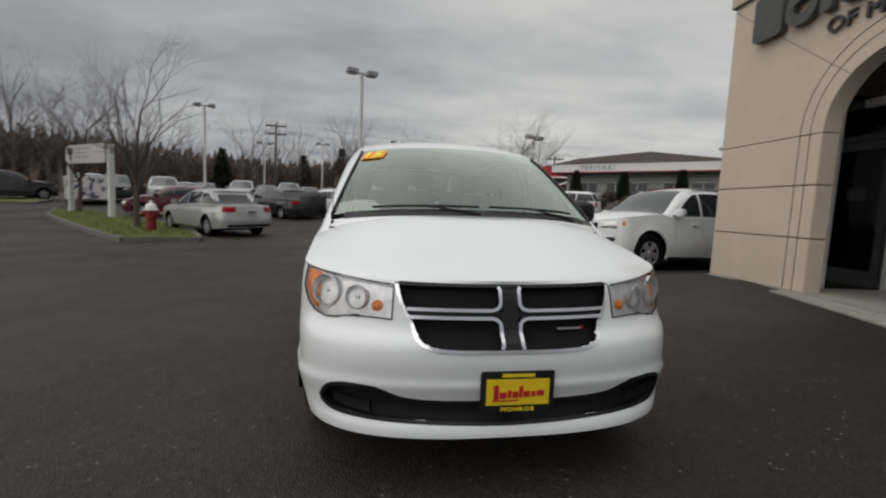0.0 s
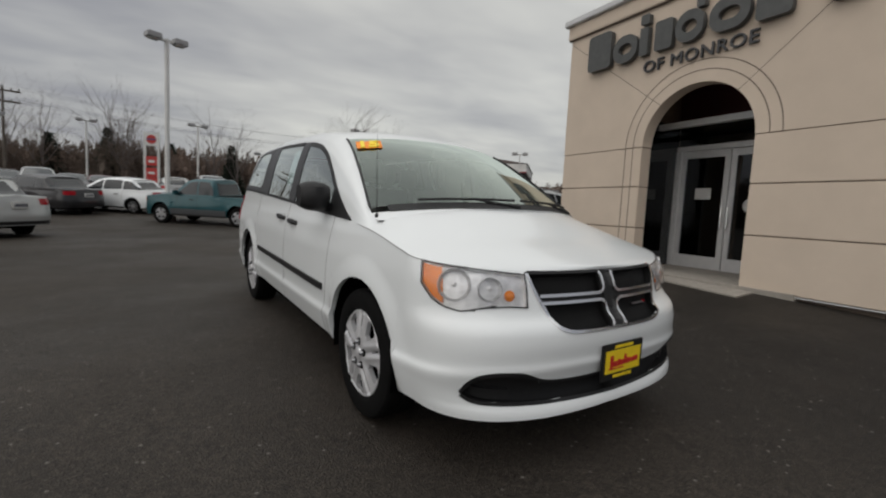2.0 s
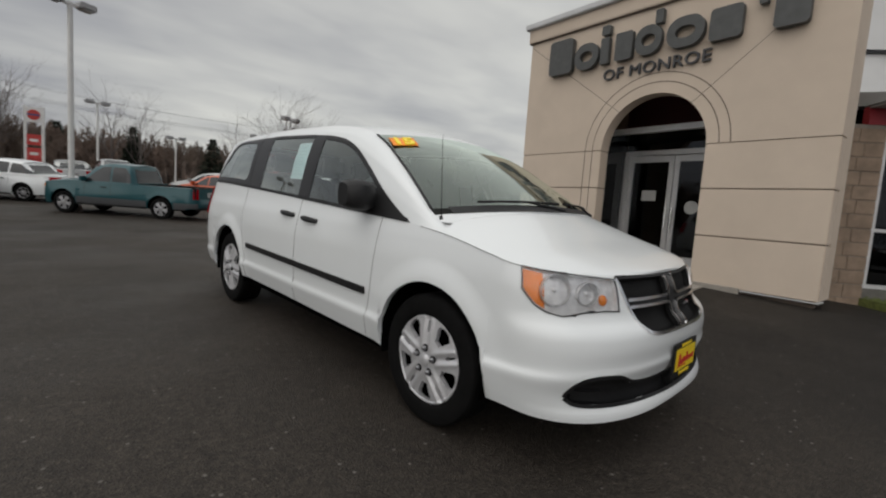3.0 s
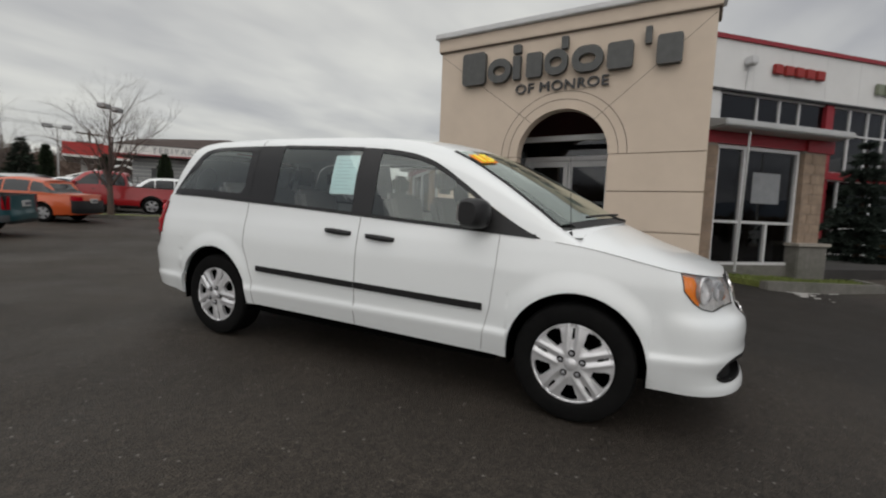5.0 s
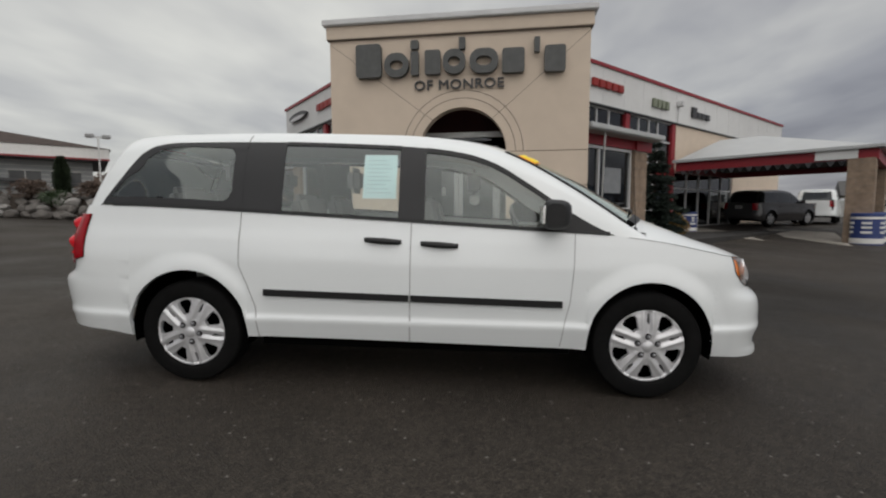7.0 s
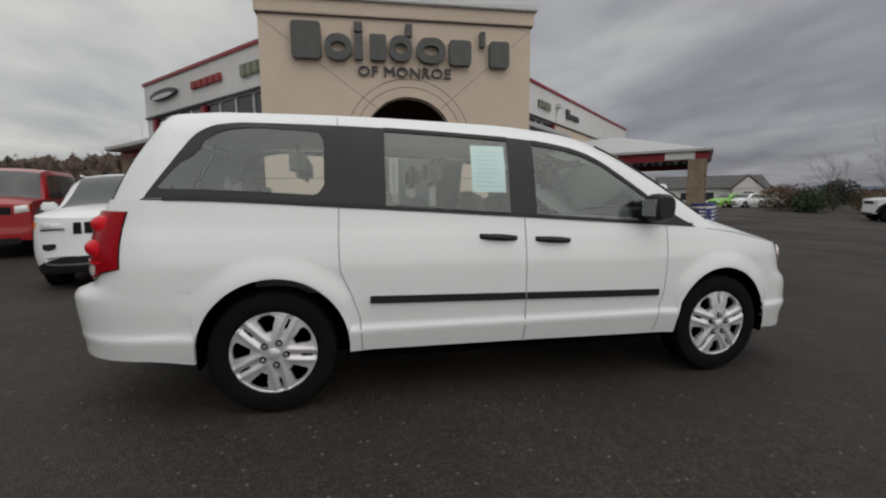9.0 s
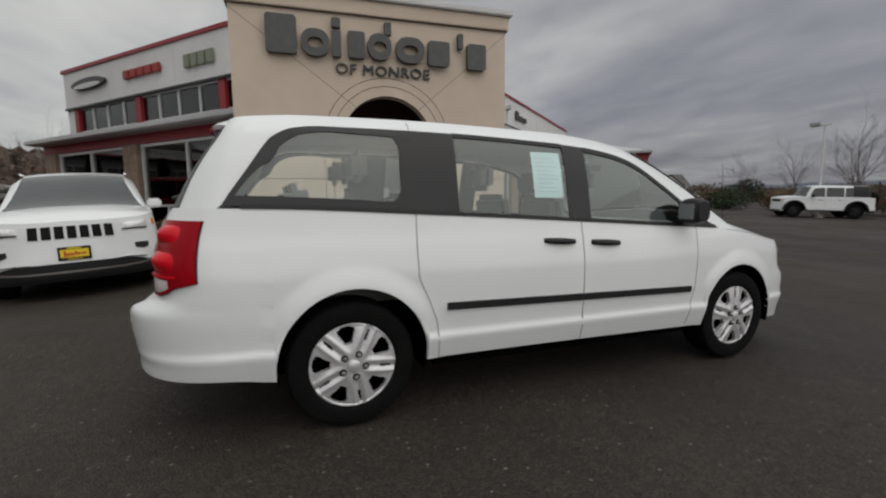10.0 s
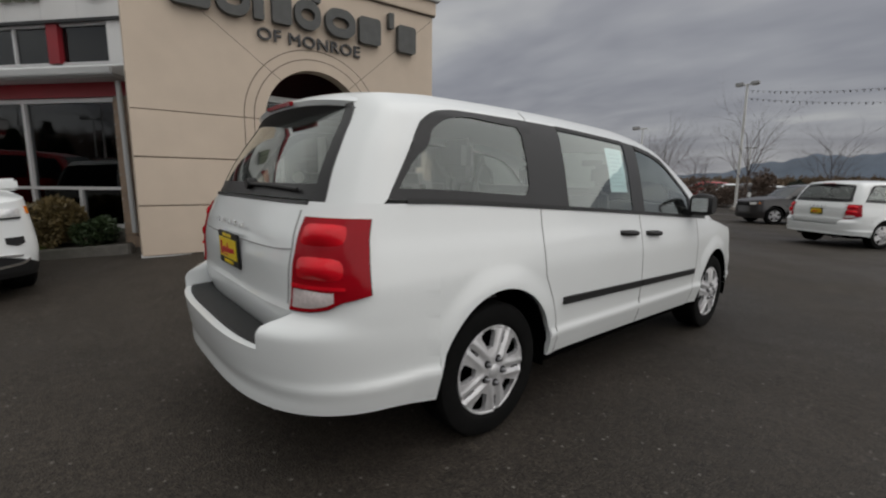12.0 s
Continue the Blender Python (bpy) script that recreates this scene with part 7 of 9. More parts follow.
        part("plinth", W.box(-0.3, 2.3, -0.12, 0.03, -0.1, 0.40), KERB, w)
        block_column(w, W, 2.26, 2.84, -0.35, 0.10, 0.85, 2.70)
        block_column(w, W, -0.35, 0.18, -0.35, 0.06, 0.05, 2.70)
        part("column_base", W.box(2.16, 2.95, -0.45, 0.22, 0.0, 0.80, 0.02), KERB, w, "concrete column base")
        part("column_base_cap", W.box(2.12, 2.99, -0.49, 0.26, 0.80, 0.87, 0.012), CONCRETE, w)
        part("poster", W.box(1.15, 1.85, -0.038, -0.030, 1.62, 2.22), mat("grey_poster", (0.22, 0.23, 0.24), 0.7, var=0.1, scale=6), w, "pale poster in the window")
        part("downspout", tube(W.at(0.55, 0.35, 2.9), W.at(0.55, 0.28, 0.3), 0.02, n=8), WHITE_METAL, w, "white downspout")
        part("end_return", W.box(2.7, 2.84, -d, -0.35, 0.0, 3.2), WALL_WHITE, w)
        part("red_corner", W.box(2.30, 3.0, -0.02, 0.12, 2.68, 2.96), WALL_RED, w)
    # sign groups: brand names as plain blocks
    n = -d + 0.02
    if left:
        bm = bmesh.new()
        add_poly(bm, [W.at(U(9.2) + 1.2 * math.cos(a), n + 0.02, 5.78 + 0.20 * math.sin(a)) for a in [2 * math.pi * k / 28 for k in range(28)]], 0.1, (W.at(0, 1, 0) - W.at(0, 0, 0)))
        part("oval_emblem", bm, SIGN_DARK, w, "dark oval emblem")
        bm = bmesh.new()
        add_poly(bm, [W.at(U(9.2) + 0.95 * math.cos(a), n + 0.13, 5.70 + 0.09 * math.sin(a)) for a in [2 * math.pi * k / 28 for k in range(28)]], 0.02, (W.at(0, 1, 0) - W.at(0, 0, 0)))
        part("emblem_inlay", bm, COPING, w)
        blocks_row(w, W, U(4.62), U(6.85), 5.60, 5.88, n, 5, LOGO_RED)
        blocks_row(w, W, U(1.9), U(3.4), 5.48, 5.88, n, 4, LOGO_GREEN)
        blocks_row(w, W, U(0.2), U(0.7), 5.48, 5.88, n, 1, SIGN_DARK)
    else:
        blocks_row(w, W, U(2.0), U(4.05), 5.62, 5.90, n, 5, LOGO_RED)
        blocks_row(w, W, U(6.2), U(7.6), 5.46, 5.80, n, 4, LOGO_GREEN)
        blocks_row(w, W, U(9.7), U(10.2), 5.45, 5.92, n, 1, SIGN_DARK)
        blocks_row(w, W, U(10.2), U(11.6), 5.48, 5.74, n, 3, SIGN_DARK)
        flood_lamp(W, U(1.15), 5.75, -d)
        flood_lamp(W, U(8.5), 5.75, -d)
    return W


WL = build_wing(True)
WR = build_wing(False)


# ---- drive-through canopy beside the right wing -------------------------
def build_canopy():
    c = thing("drive_through_canopy", None, "white hipped drive-through canopy with red fascia on block piers", "canopy", "", "structure")
    ax, ay, bx, by = 16.6, -3.75, 12.65, -8.5
    ang = math.degrees(math.atan2(by - ay, bx - ax))
    m = Matrix.Translation((ax, ay, 0)) @ Matrix.Rotation(radians(ang), 4, "Z")
    L, D = math.hypot(bx - ax, by - ay), 6.6      # local x along the front eave, local y to the back
    bm = bmesh.new()
    f = lambda x, y, z: bm.verts.new(m @ Vector((x, y, z)))
    e = [f(0, 0, 3.30), f(L, 0, 3.30), f(L, D, 3.30), f(0, D, 3.30)]
    r = [f(0.7, D / 2, 4.42), f(2.3, D / 2, 4.42)]
    for q in ((e[0], e[1], r[1], r[0]), (e[1], e[2], r[1]), (e[2], e[3], r[0], r[1]), (e[3], e[0], r[0])):
        bm.faces.new(q)
    bm.faces.new(e[::-1])
    part("canopy_roof", bm, WHITE_METAL, c, "pale metal hipped roof")
    for x0, x1, y0, y1 in ((0, L, 0.05, 0.25), (0, L, D - 0.25, D - 0.05), (0.02, 0.22, 0.25, D - 0.25), (L - 0.22, L - 0.02, 0.25, D - 0.25)):
        part("fascia", box(x0, x1, y0, y1, 2.86, 3.24, m), WALL_RED, c, "red fascia")
    part("gutter", box(-0.1, L + 0.1, -0.12, 0.04, 3.2, 3.32, m, 0.02), WHITE_METAL, c)
    part("gutter", box(L - 0.02, L + 0.14, -0.1, D, 3.2, 3.32, m, 0.02), WHITE_METAL, c)
    part("sign_panel", box(L - 1.6, L - 0.5, -0.02, 0.04, 2.90, 3.2, m), WALL_WHITE, c, "blank white panel on the fascia")
    # shade below the roof is put into the near-black colour of the underside
    part("underside", box(0.2, L - 0.2, 0.2, D - 0.2, 3.1, 3.17, m), PAINTED_DIM, c)
    for k in range(20):
        x = 0.3 + k * (L - 0.6) / 19
        bm = bmesh.new()
        add_poly(bm, [m @ Vector((x - 0.13, 0.03, 2.85)), m @ Vector((x + 0.13, 0.03, 2.85)), m @ Vector((x, 0.03, 2.66))], 0.01, (0, 0, 1) if False else m.to_3x3() @ Vector((0, 1, 0)))
        part("pennant", bm, GREY_TRIM if k % 2 else SIGN_DARK, c)
    W = Wing(0, 0, 0, 1)
    W.m = m
    for x in (L - 0.40,):
        for y in (0.35, D - 0.9):
            zz = gz(*(m @ Vector((x, y, 0))).xy) - 0.1
            block_column(c, W, x - 0.35, x + 0.35, y - 0.35, y + 0.35, zz, 2.9, 0.25)
    return m, L, D


CANOPY_M, CANOPY_L, CANOPY_D = build_canopy()
solo("apron_slab", sheet_on_ground([(4.55, 3.2), (5.4, 3.2), (5.4, 5.3), (4.75, 5.3)], 0.012), CONCRETE, "pale concrete apron before the entrance", "pavement", kind="structure")

# ---- plants and distance ------------------------------------------------
BARK = mat("grey_brown_bark", (0.085, 0.062, 0.05), 0.95, var=0.25, scale=14, bump=0.8, bscale=40)
TWIG = mat("bare_twigs", (0.072, 0.052, 0.044), 0.95, var=0.25, scale=3)
# haze painted in: distant twigs get a paler, greyer colour
HAZY_TWIG = mat("haze_paled_twigs", (0.135, 0.115, 0.105), 0.95, var=0.2, scale=2)
SCRUB = mat("brown_winter_scrub", (0.125, 0.088, 0.068), 0.95, var=0.45, scale=0.35, dark=(0.062, 0.052, 0.038), damount=0.9, dscale=0.10)
SCRUB_LIGHT = mat("tan_winter_scrub", (0.125, 0.088, 0.055), 0.95, var=0.4, scale=0.5, dark=(0.07, 0.045, 0.022), damount=0.8, dscale=0.15)
CONIFER = mat("dark_conifer_needles", (0.016, 0.026, 0.014), 0.85, var=0.4, scale=3)
SPRUCE = mat("spruce_needles", (0.022, 0.034, 0.025), 0.8, var=0.45, scale=6)
CYPRESS = mat("cypress_foliage", (0.022, 0.036, 0.014), 0.85, var=0.4, scale=5)
LEAF = mat("rhododendron_leaf", (0.135, 0.100, 0.040), 0.6, var=0.45, scale=6)
LEAF_GREEN = mat("dark_green_leaf", (0.030, 0.052, 0.018), 0.55, var=0.4, scale=6)
STRAW = mat("ochre_shrub", (0.22, 0.135, 0.035), 0.85, var=0.4, scale=7)
ROCK = mat("basalt_boulder", (0.12, 0.11, 0.10), 0.9, var=0.35, scale=4, bump=0.8, bscale=12, dark=(0.05, 0.045, 0.04), damount=0.6, dscale=1.5)
ROCK_PALE = mat("pale_boulder", (0.26, 0.25, 0.235), 0.9, var=0.25, scale=4, bump=0.8, bscale=12)
# distance haze is put into the bluish base colour of the ridge
HAZE_HILL = mat("haze_blue_hill", (0.075, 0.095, 0.125), 1.0, var=0.15, scale=0.004)
HILL_NEAR = mat("dark_wooded_ridge", (0.062, 0.062, 0.062), 1.0, var=0.3, scale=0.02)
POLE_WHITE = mat("white_painted_pole", (0.62, 0.62, 0.60), 0.5, var=0.06, scale=3)
LAMP_HEAD = mat("grey_lamp_housing", (0.33, 0.33, 0.33), 0.5, var=0.05, scale=5)
FROST = mat("frosted_lamp_lens", (0.6, 0.6, 0.58), 0.3)
POLE_WOOD = mat("weathered_pole_wood", (0.10, 0.085, 0.07), 0.95, var=0.2, scale=6)
HYDRANT_RED = mat("hydrant_red", (0.20, 0.014, 0.013), 0.45, var=0.12, scale=8)
PAINT_WHITE = mat("white_enamel", (0.72, 0.71, 0.68), 0.5, var=0.06, scale=6)
BOARD_GREY = mat("pale_grey_board", (0.48, 0.47, 0.46), 0.6, var=0.05, scale=4)
INK = mat("dark_ink", (0.05, 0.05, 0.055), 0.6)
BAND_RED = mat("station_red", (0.42, 0.03, 0.025), 0.5)
BAND_BLUE = mat("deep_blue_print", (0.025, 0.045, 0.16), 0.5)
SHINGLE = mat("brown_shingle_roof", (0.050, 0.034, 0.028), 0.95, var=0.25, scale=2, bump=0.5, bscale=10)
SHINGLE_GREY = mat("grey_shingle_roof", (0.085, 0.082, 0.080), 0.95, var=0.2, scale=2)
SIDING = mat("pale_grey_siding", (0.34, 0.35, 0.35), 0.8, var=0.05, scale=2)
SIDING_WHITE = mat("white_siding", (0.62, 0.61, 0.58), 0.8, var=0.05, scale=2)
WIN_DARK = mat("dark_window", (0.03, 0.032, 0.035), 0.15)
FAR_CAR_GREEN = mat("lime_car_paint", (0.20, 0.48, 0.03), 0.3, coat=0.6)


def mesh_of(name, vs, fs):
    me = bpy.data.meshes.new(name)
    me.from_pydata(vs, [], fs)
    me.update()
    return me


def limb(vs, fs, a, b, r0, r1, n=4):
    d = (b - a).normalized()
    u = d.orthogonal().normalized()
    w = d.cross(u)
    k = len(vs)
    for p, r in ((a, r0), (b, r1)):
        for i in range(n):
            t = 6.2832 * i / n
            vs.append(tuple(p + (u * math.cos(t) + w * math.sin(t)) * r))
    for i in range(n):
        j = (i + 1) % n
        fs.append((k + i, k + j, k + n + j, k + n + i))


def bare_tree(x, y, height, seed, label, spread=0.55, fork=0.33, trunk_r=None, depth=5, twig=TWIG, group="bare trees"):
    """A leafless tree: tapered trunk, upswept limbs and fine twigs."""
    rng = random.Random(seed)
    ob = thing("bare_tree", Matrix.Translation((x, y, gz(x, y) - 0.05)), label, "tree", group)
    tr = trunk_r or height * 0.016
    tv, tf, bv, bf = [], [], [], []

    def grow(p, d, length, r, level, v, f):
        steps = 3 if level < 3 else 2
        for s in range(steps):
            d = (d + Vector((rng.uniform(-1, 1), rng.uniform(-1, 1), rng.uniform(-0.3, 0.9))) * (0.07 + 0.03 * level)).normalized()
            q = p + d * (length / steps)
            r2 = r * (0.80 if level else 0.86)
            limb(v, f, p, q, r, r2, 7 if level == 0 else (5 if level < 3 else 3))
            p, r = q, r2
            if level and level < depth:
                for _ in range(1 if s < steps - 1 else 2):
                    a = rng.uniform(0, 6.283)
                    side = d.orthogonal().normalized()
                    side = Matrix.Rotation(a, 3, d) @ side
                    nd = (d * rng.uniform(0.75, 1.0) + side * spread * rng.uniform(0.7, 1.3)).normalized()
                    grow(p, nd, length * rng.uniform(0.52, 0.72), r * 0.66, level + 1, bv, bf)
        return p, d, r
    h0 = height * fork
    p, d, r = grow(Vector((0, 0, 0)), Vector((0, 0, 1)), h0, tr, 0, tv, tf)
    top, dt, rt = grow(p, Vector((0, 0, 1)), height * 0.50, r * 0.8, 1, bv, bf)
    n = 7
    for k in range(n):
        a = k * 6.283 / n + rng.uniform(-0.3, 0.3)
        b = p + Vector((0, 0, rng.uniform(-0.12, 0.22) * height * 0.5))
        nd = Vector((math.cos(a) * spread * 1.2, math.sin(a) * spread * 1.2, 1)).normalized()
        grow(b, nd, height * rng.uniform(0.30, 0.42), r * 0.55, 2, bv, bf)
    part("trunk", mesh_of("trunk", tv, tf), BARK, ob)
    part("crown", mesh_of("crown", bv, bf), twig, ob, "fine upswept leafless branches")
    return ob


def conifer(x, y, height, radius, seed, label, needles=SPRUCE, count=9000, lift=0.0, blade=0.10, group="conifers", z=None, column=False):
    """Trunk and whorls of drooping boughs covered with needle tufts."""
    rng = random.Random(seed)
    ob = thing("conifer_tree", Matrix.Translation((x, y, (gz(x, y) if z is None else z) + lift)), label, "tree", group)
    part("trunk", tube((0, 0, -0.05), (0, 0, height * 0.95), height * 0.025, 0.01, 8), BARK, ob)
    vs, fs = [], []
    whorls = max(8, int(height * (15 if column else 4.5)))
    boughs = []
    for w in range(whorls):
        f = (w + rng.uniform(0, 0.7)) / whorls
        rr = radius * ((1 - f ** 3) ** 0.6 * rng.uniform(0.85, 1.05) if column else (1 - f) ** 0.85 * rng.uniform(0.72, 1.08)) + 0.03
        for k in range(9):
            a = 6.283 * k / 9 + rng.uniform(-0.4, 0.4) + w
            h = height * (0.04 + 0.94 * f)
            boughs.append((a, h, rr * rng.uniform(0.7, 1.1)))
    for a, h, rr in boughs:
        limb(vs, fs, Vector((0, 0, h)), Vector((math.cos(a) * rr, math.sin(a) * rr, h - 0.22 * rr)), 0.012, 0.004, 3)
    tot = sum(b[2] for b in boughs)
    for a, h, rr in boughs:
        for _ in range(max(3, int(count * rr / tot))):
            t = rng.uniform(0.12, 1.0) ** 0.7
            sw = rng.uniform(-0.35, 0.35) * (1.15 - t) * rr
            c = Vector((math.cos(a) * rr * t - math.sin(a) * sw, math.sin(a) * rr * t + math.cos(a) * sw, h - 0.22 * rr * t * t + rng.uniform(-0.03, 0.04)))
            e1 = Vector((math.cos(a) + rng.uniform(-0.7, 0.7), math.sin(a) + rng.uniform(-0.7, 0.7), rng.uniform(-0.5, 0.6))).normalized() * blade * rng.uniform(0.7, 1.3)
            e2 = Vector((rng.uniform(-1, 1), rng.uniform(-1, 1), rng.uniform(-1, 1))).normalized() * blade * 0.28
            k = len(vs)
            vs += [tuple(c - e2), tuple(c + e2), tuple(c + e1)]
            fs.append((k, k + 1, k + 2))
    part("crown", mesh_of("crown", vs, fs), needles, ob, "dense dark needles")
    return ob


def shrub(name, x, y, rx, ry, h, seed, label, leaf, count=5000, size=0.07, z=None, heading=0, stems=True, group="shrubs", lift=0.0):
    """A mounded bush: stems and many small leaves with an uneven outline."""
    rng = random.Random(seed)
    ob = thing(name, Matrix.Translation((x, y, (gz(x, y) if z is None else z) + lift)) @ Matrix.Rotation(radians(heading), 4, "Z"), label, "bush", group)
    lob = [(rng.uniform(-0.6, 0.6) * rx, rng.uniform(-0.6, 0.6) * ry, rng.uniform(0.35, 0.72) * h, rng.uniform(0.30, 0.5)) for _ in range(11)]
    vs, fs = [], []
    for _ in range(count):
        lx, ly, lz, lr = lob[rng.randrange(len(lob))]
        d = Vector((rng.gauss(0, 1), rng.gauss(0, 1), rng.gauss(0, 1))).normalized() * rng.uniform(0.55, 1.0) ** 0.5
        c = Vector((lx + d.x * rx * lr * 1.1, ly + d.y * ry * lr * 1.1, max(0.04, lz + d.z * h * lr * 0.9)))
        e1 = (d + Vector((rng.uniform(-1, 1), rng.uniform(-1, 1), rng.uniform(-0.4, 1)))).normalized() * size * rng.uniform(0.7, 1.4)
        e2 = e1.cross(Vector((rng.uniform(-1, 1), rng.uniform(-1, 1), rng.uniform(-1, 1)))).normalized() * size * 0.28
        k = len(vs)
        vs += [tuple(c), tuple(c + e1 * 0.5 + e2), tuple(c + e1), tuple(c + e1 * 0.5 - e2)]
        fs.append((k, k + 1, k + 2, k + 3))
    part("foliage", mesh_of("foliage", vs, fs), leaf, ob)
    if stems:
        sv, sf = [], []
        for lx, ly, lz, lr in lob:
            limb(sv, sf, Vector((lx * 0.25, ly * 0.25, -0.05)), Vector((lx, ly, lz)), 0.018, 0.006, 4)
        part("woody_base", mesh_of("woody_base", sv, sf), BARK, ob)
    return ob


def wood(name, az0, az1, rng_m, tops, material, label, seed, tuft=1.0, dens=26, depth=10.0, core=0.72, twiggy=0.0):
    """A far belt of scrub or woodland: uneven bank below, countless tufts and twigs above, one object."""
    rng = random.Random(seed)
    at = spline(tops)
    vs, fs = [], []
    n = max(8, int(abs(az1 - az0) * 2.2))
    cols = []
    for k in range(n + 1):
        az = az0 + (az1 - az0) * k / n
        R = rng_m + rng.uniform(-0.05, 0.05) * rng_m
        h = R * math.tan(radians(max(0.2, at(az)))) + 1.2
        g0 = gz(R * math.cos(radians(az)), R * math.sin(radians(az)))
        col = []
        for j, f in enumerate((-0.06, 0.25, 0.5, 0.75, 1.0)):
            rr = R - depth * 0.5 * (1 - f) + rng.uniform(-1, 1) * depth * 0.12
            hh = g0 + (h - g0) * core * f * rng.uniform(0.9, 1.1) if f > 0 else g0 - 0.4
            col.append((rr * math.cos(radians(az)), rr * math.sin(radians(az)), hh))
        cols.append(col)
    for k, col in enumerate(cols):
        vs += col
        if k:
            for j in range(4):
                a, b = (k - 1) * 5 + j, k * 5 + j
                fs.append((a, b, b + 1, a + 1))
    for _ in range(int(abs(az1 - az0) * dens * 14)):
        az = rng.uniform(min(az0, az1), max(az0, az1))
        R = rng_m + rng.uniform(-0.6, 0.25) * depth
        h = R * math.tan(radians(max(0.2, at(az)))) + 1.2
        ph = 0.5 + 0.5 * math.sin(az * 3.1 + seed) * math.sin(az * 7.7 + 1.3 * seed)
        z = rng.uniform(0.12, 1.0) ** 0.8 * h * (0.82 + 0.2 * ph)
        c = Vector((R * math.cos(radians(az)), R * math.sin(radians(az)), z))
        s = 0.42 * tuft * rng.uniform(0.4, 1.3)
        k = len(vs)
        if rng.random() < twiggy:
            u = Vector((rng.uniform(-0.35, 0.35), rng.uniform(-0.35, 0.35), 1)) * s * 1.5
            w = Vector((-math.sin(radians(az)), math.cos(radians(az)), 0)) * 0.07 * s
            vs += [tuple(c - w), tuple(c + w), tuple(c + u)]
            fs.append((k, k + 1, k + 2))
        else:
            u = Vector((rng.uniform(-1, 1), rng.uniform(-1, 1), rng.uniform(-1, 1))).normalized() * s
            w = Vector((rng.uniform(-1, 1), rng.uniform(-1, 1), rng.uniform(-0.6, 1))).normalized() * s * 0.7
            vs += [tuple(c - u * 0.5), tuple(c + u * 0.5), tuple(c + w)]
            fs.append((k, k + 1, k + 2))
    ob = part(name, mesh_of(name, vs, fs), material, None)
    return tagged(ob, label, "woodland", "", "stuff")


def ridge(name, az0, az1, R, tops, material, label, seed):
    """A far range of hills with a rolling crest."""
    at = spline(tops)
    rng = random.Random(seed)
    ph = [rng.uniform(0, 6.28) for _ in range(4)]
    rows = []
    n = int(abs(az1 - az0) * 3)
    bm = bmesh.new()
    for f in (0.0, 0.35, 0.7, 1.0, 1.15):
        row = []
        for k in range(n + 1):
            az = az0 + (az1 - az0) * k / n
            a = radians(az)
            h = R * math.tan(radians(at(az))) * (1 + 0.05 * math.sin(az * 1.3 + ph[0]) + 0.03 * math.sin(az * 3.7 + ph[1]))
            r = R * (0.8 + 0.2 * f)
            z = -2 + h * (math.sin(min(f, 1) * 1.5708)) * (1 if f <= 1 else 0.9)
            row.append((r * math.cos(a), r * math.sin(a), z))
        rows.append(row)
    add_grid(bm, rows)
    return solo(name, bm, material, label, "hill", kind="structure", smooth=True)


def lamp_post(x, y, top, heading, label, heads=2, r=0.085, group="lot lamp posts"):
    """White pole with a bolted base, a cross arm and flat box heads with lenses below."""
    z0 = gz(x, y)
    ob = thing("lamp_post", Matrix.Translation((x, y, z0)) @ Matrix.Rotation(radians(heading), 4, "Z"), label, "street lamp", group)
    H = top - z0
    part("concrete_base", lathe([(0.0, -0.1), (0.27, -0.1), (0.27, 0.16), (0.25, 0.2), (0.0, 0.2)], 20), CONCRETE, ob, "round concrete footing", smooth=True)
    part("pole", tube((0, 0, 0.18), (0, 0, H), r, r * 0.85, 14), POLE_WHITE, ob, smooth=True)
    part("base_plate", box(-0.16, 0.16, -0.16, 0.16, 0.2, 0.23), POLE_WHITE, ob)
    part("cross_arm", box(-0.3, 0.3, -0.04, 0.04, H - 0.1, H - 0.02), POLE_WHITE, ob)
    for s in ((-1, 1) if heads == 2 else (1,)):
        x0, x1 = sorted((s * 0.2, s * 0.66))
        bm = box(x0, x1, -0.2, 0.2, H - 0.10, H + 0.10, None, 0.03)
        head = part("lamp_head", bm, LAMP_HEAD, ob, smooth=True)
        part("lens", box(x0 + 0.07, x1 - 0.07, -0.15, 0.15, H - 0.125, H - 0.098), FROST, head)
    return ob


# ---- grass island with hydrant, trees and board -------------------------
ISLAND = [(-5.6, 12.05), (-7.3, 11.62), (-8.2, 12.4), (-15.5, 19.9), (-17.2, 22.6), (-16.4, 22.9), (-10.0, 18.2), (-7.0, 14.6)]
kerb_run("kerb_island", ISLAND + ISLAND[:1])
solo("grass_island", sheet_on_ground([(x * 0.985 - 0.15, y * 0.985 + 0.22) for x, y in ISLAND], 0.11), GRASS, "mossy green grass island between kerbs", "lawn", kind="structure", smooth=True)
grass_blades("grass_blades", [(x * 0.98 - 0.2, y * 0.98 + 0.3) for x, y in ISLAND], 9000, 0.10)
ISLAND_B = [(-20.6, 25.6), (-24.5, 24.6), (-27.5, 26.6), (-25.5, 29.2), (-21.4, 27.8)]
kerb_run("kerb_island_2", ISLAND_B + ISLAND_B[:1])
solo("grass_island_2", sheet_on_ground(ISLAND_B, 0.10), GRASS, "green grass strip at the lot entrance", "lawn", kind="structure", smooth=True)
ISLAND_C = [(3.9, 24.0), (4.9, 22.9), (8.2, 21.2), (8.6, 22.0), (5.6, 23.9), (4.3, 24.7)]
kerb_run("kerb_island_3", ISLAND_C + ISLAND_C[:1])
solo("grass_island_3", sheet_on_ground(ISLAND_C, 0.10), GRASS, "small kerbed island with thin grass", "lawn", kind="structure", smooth=True)


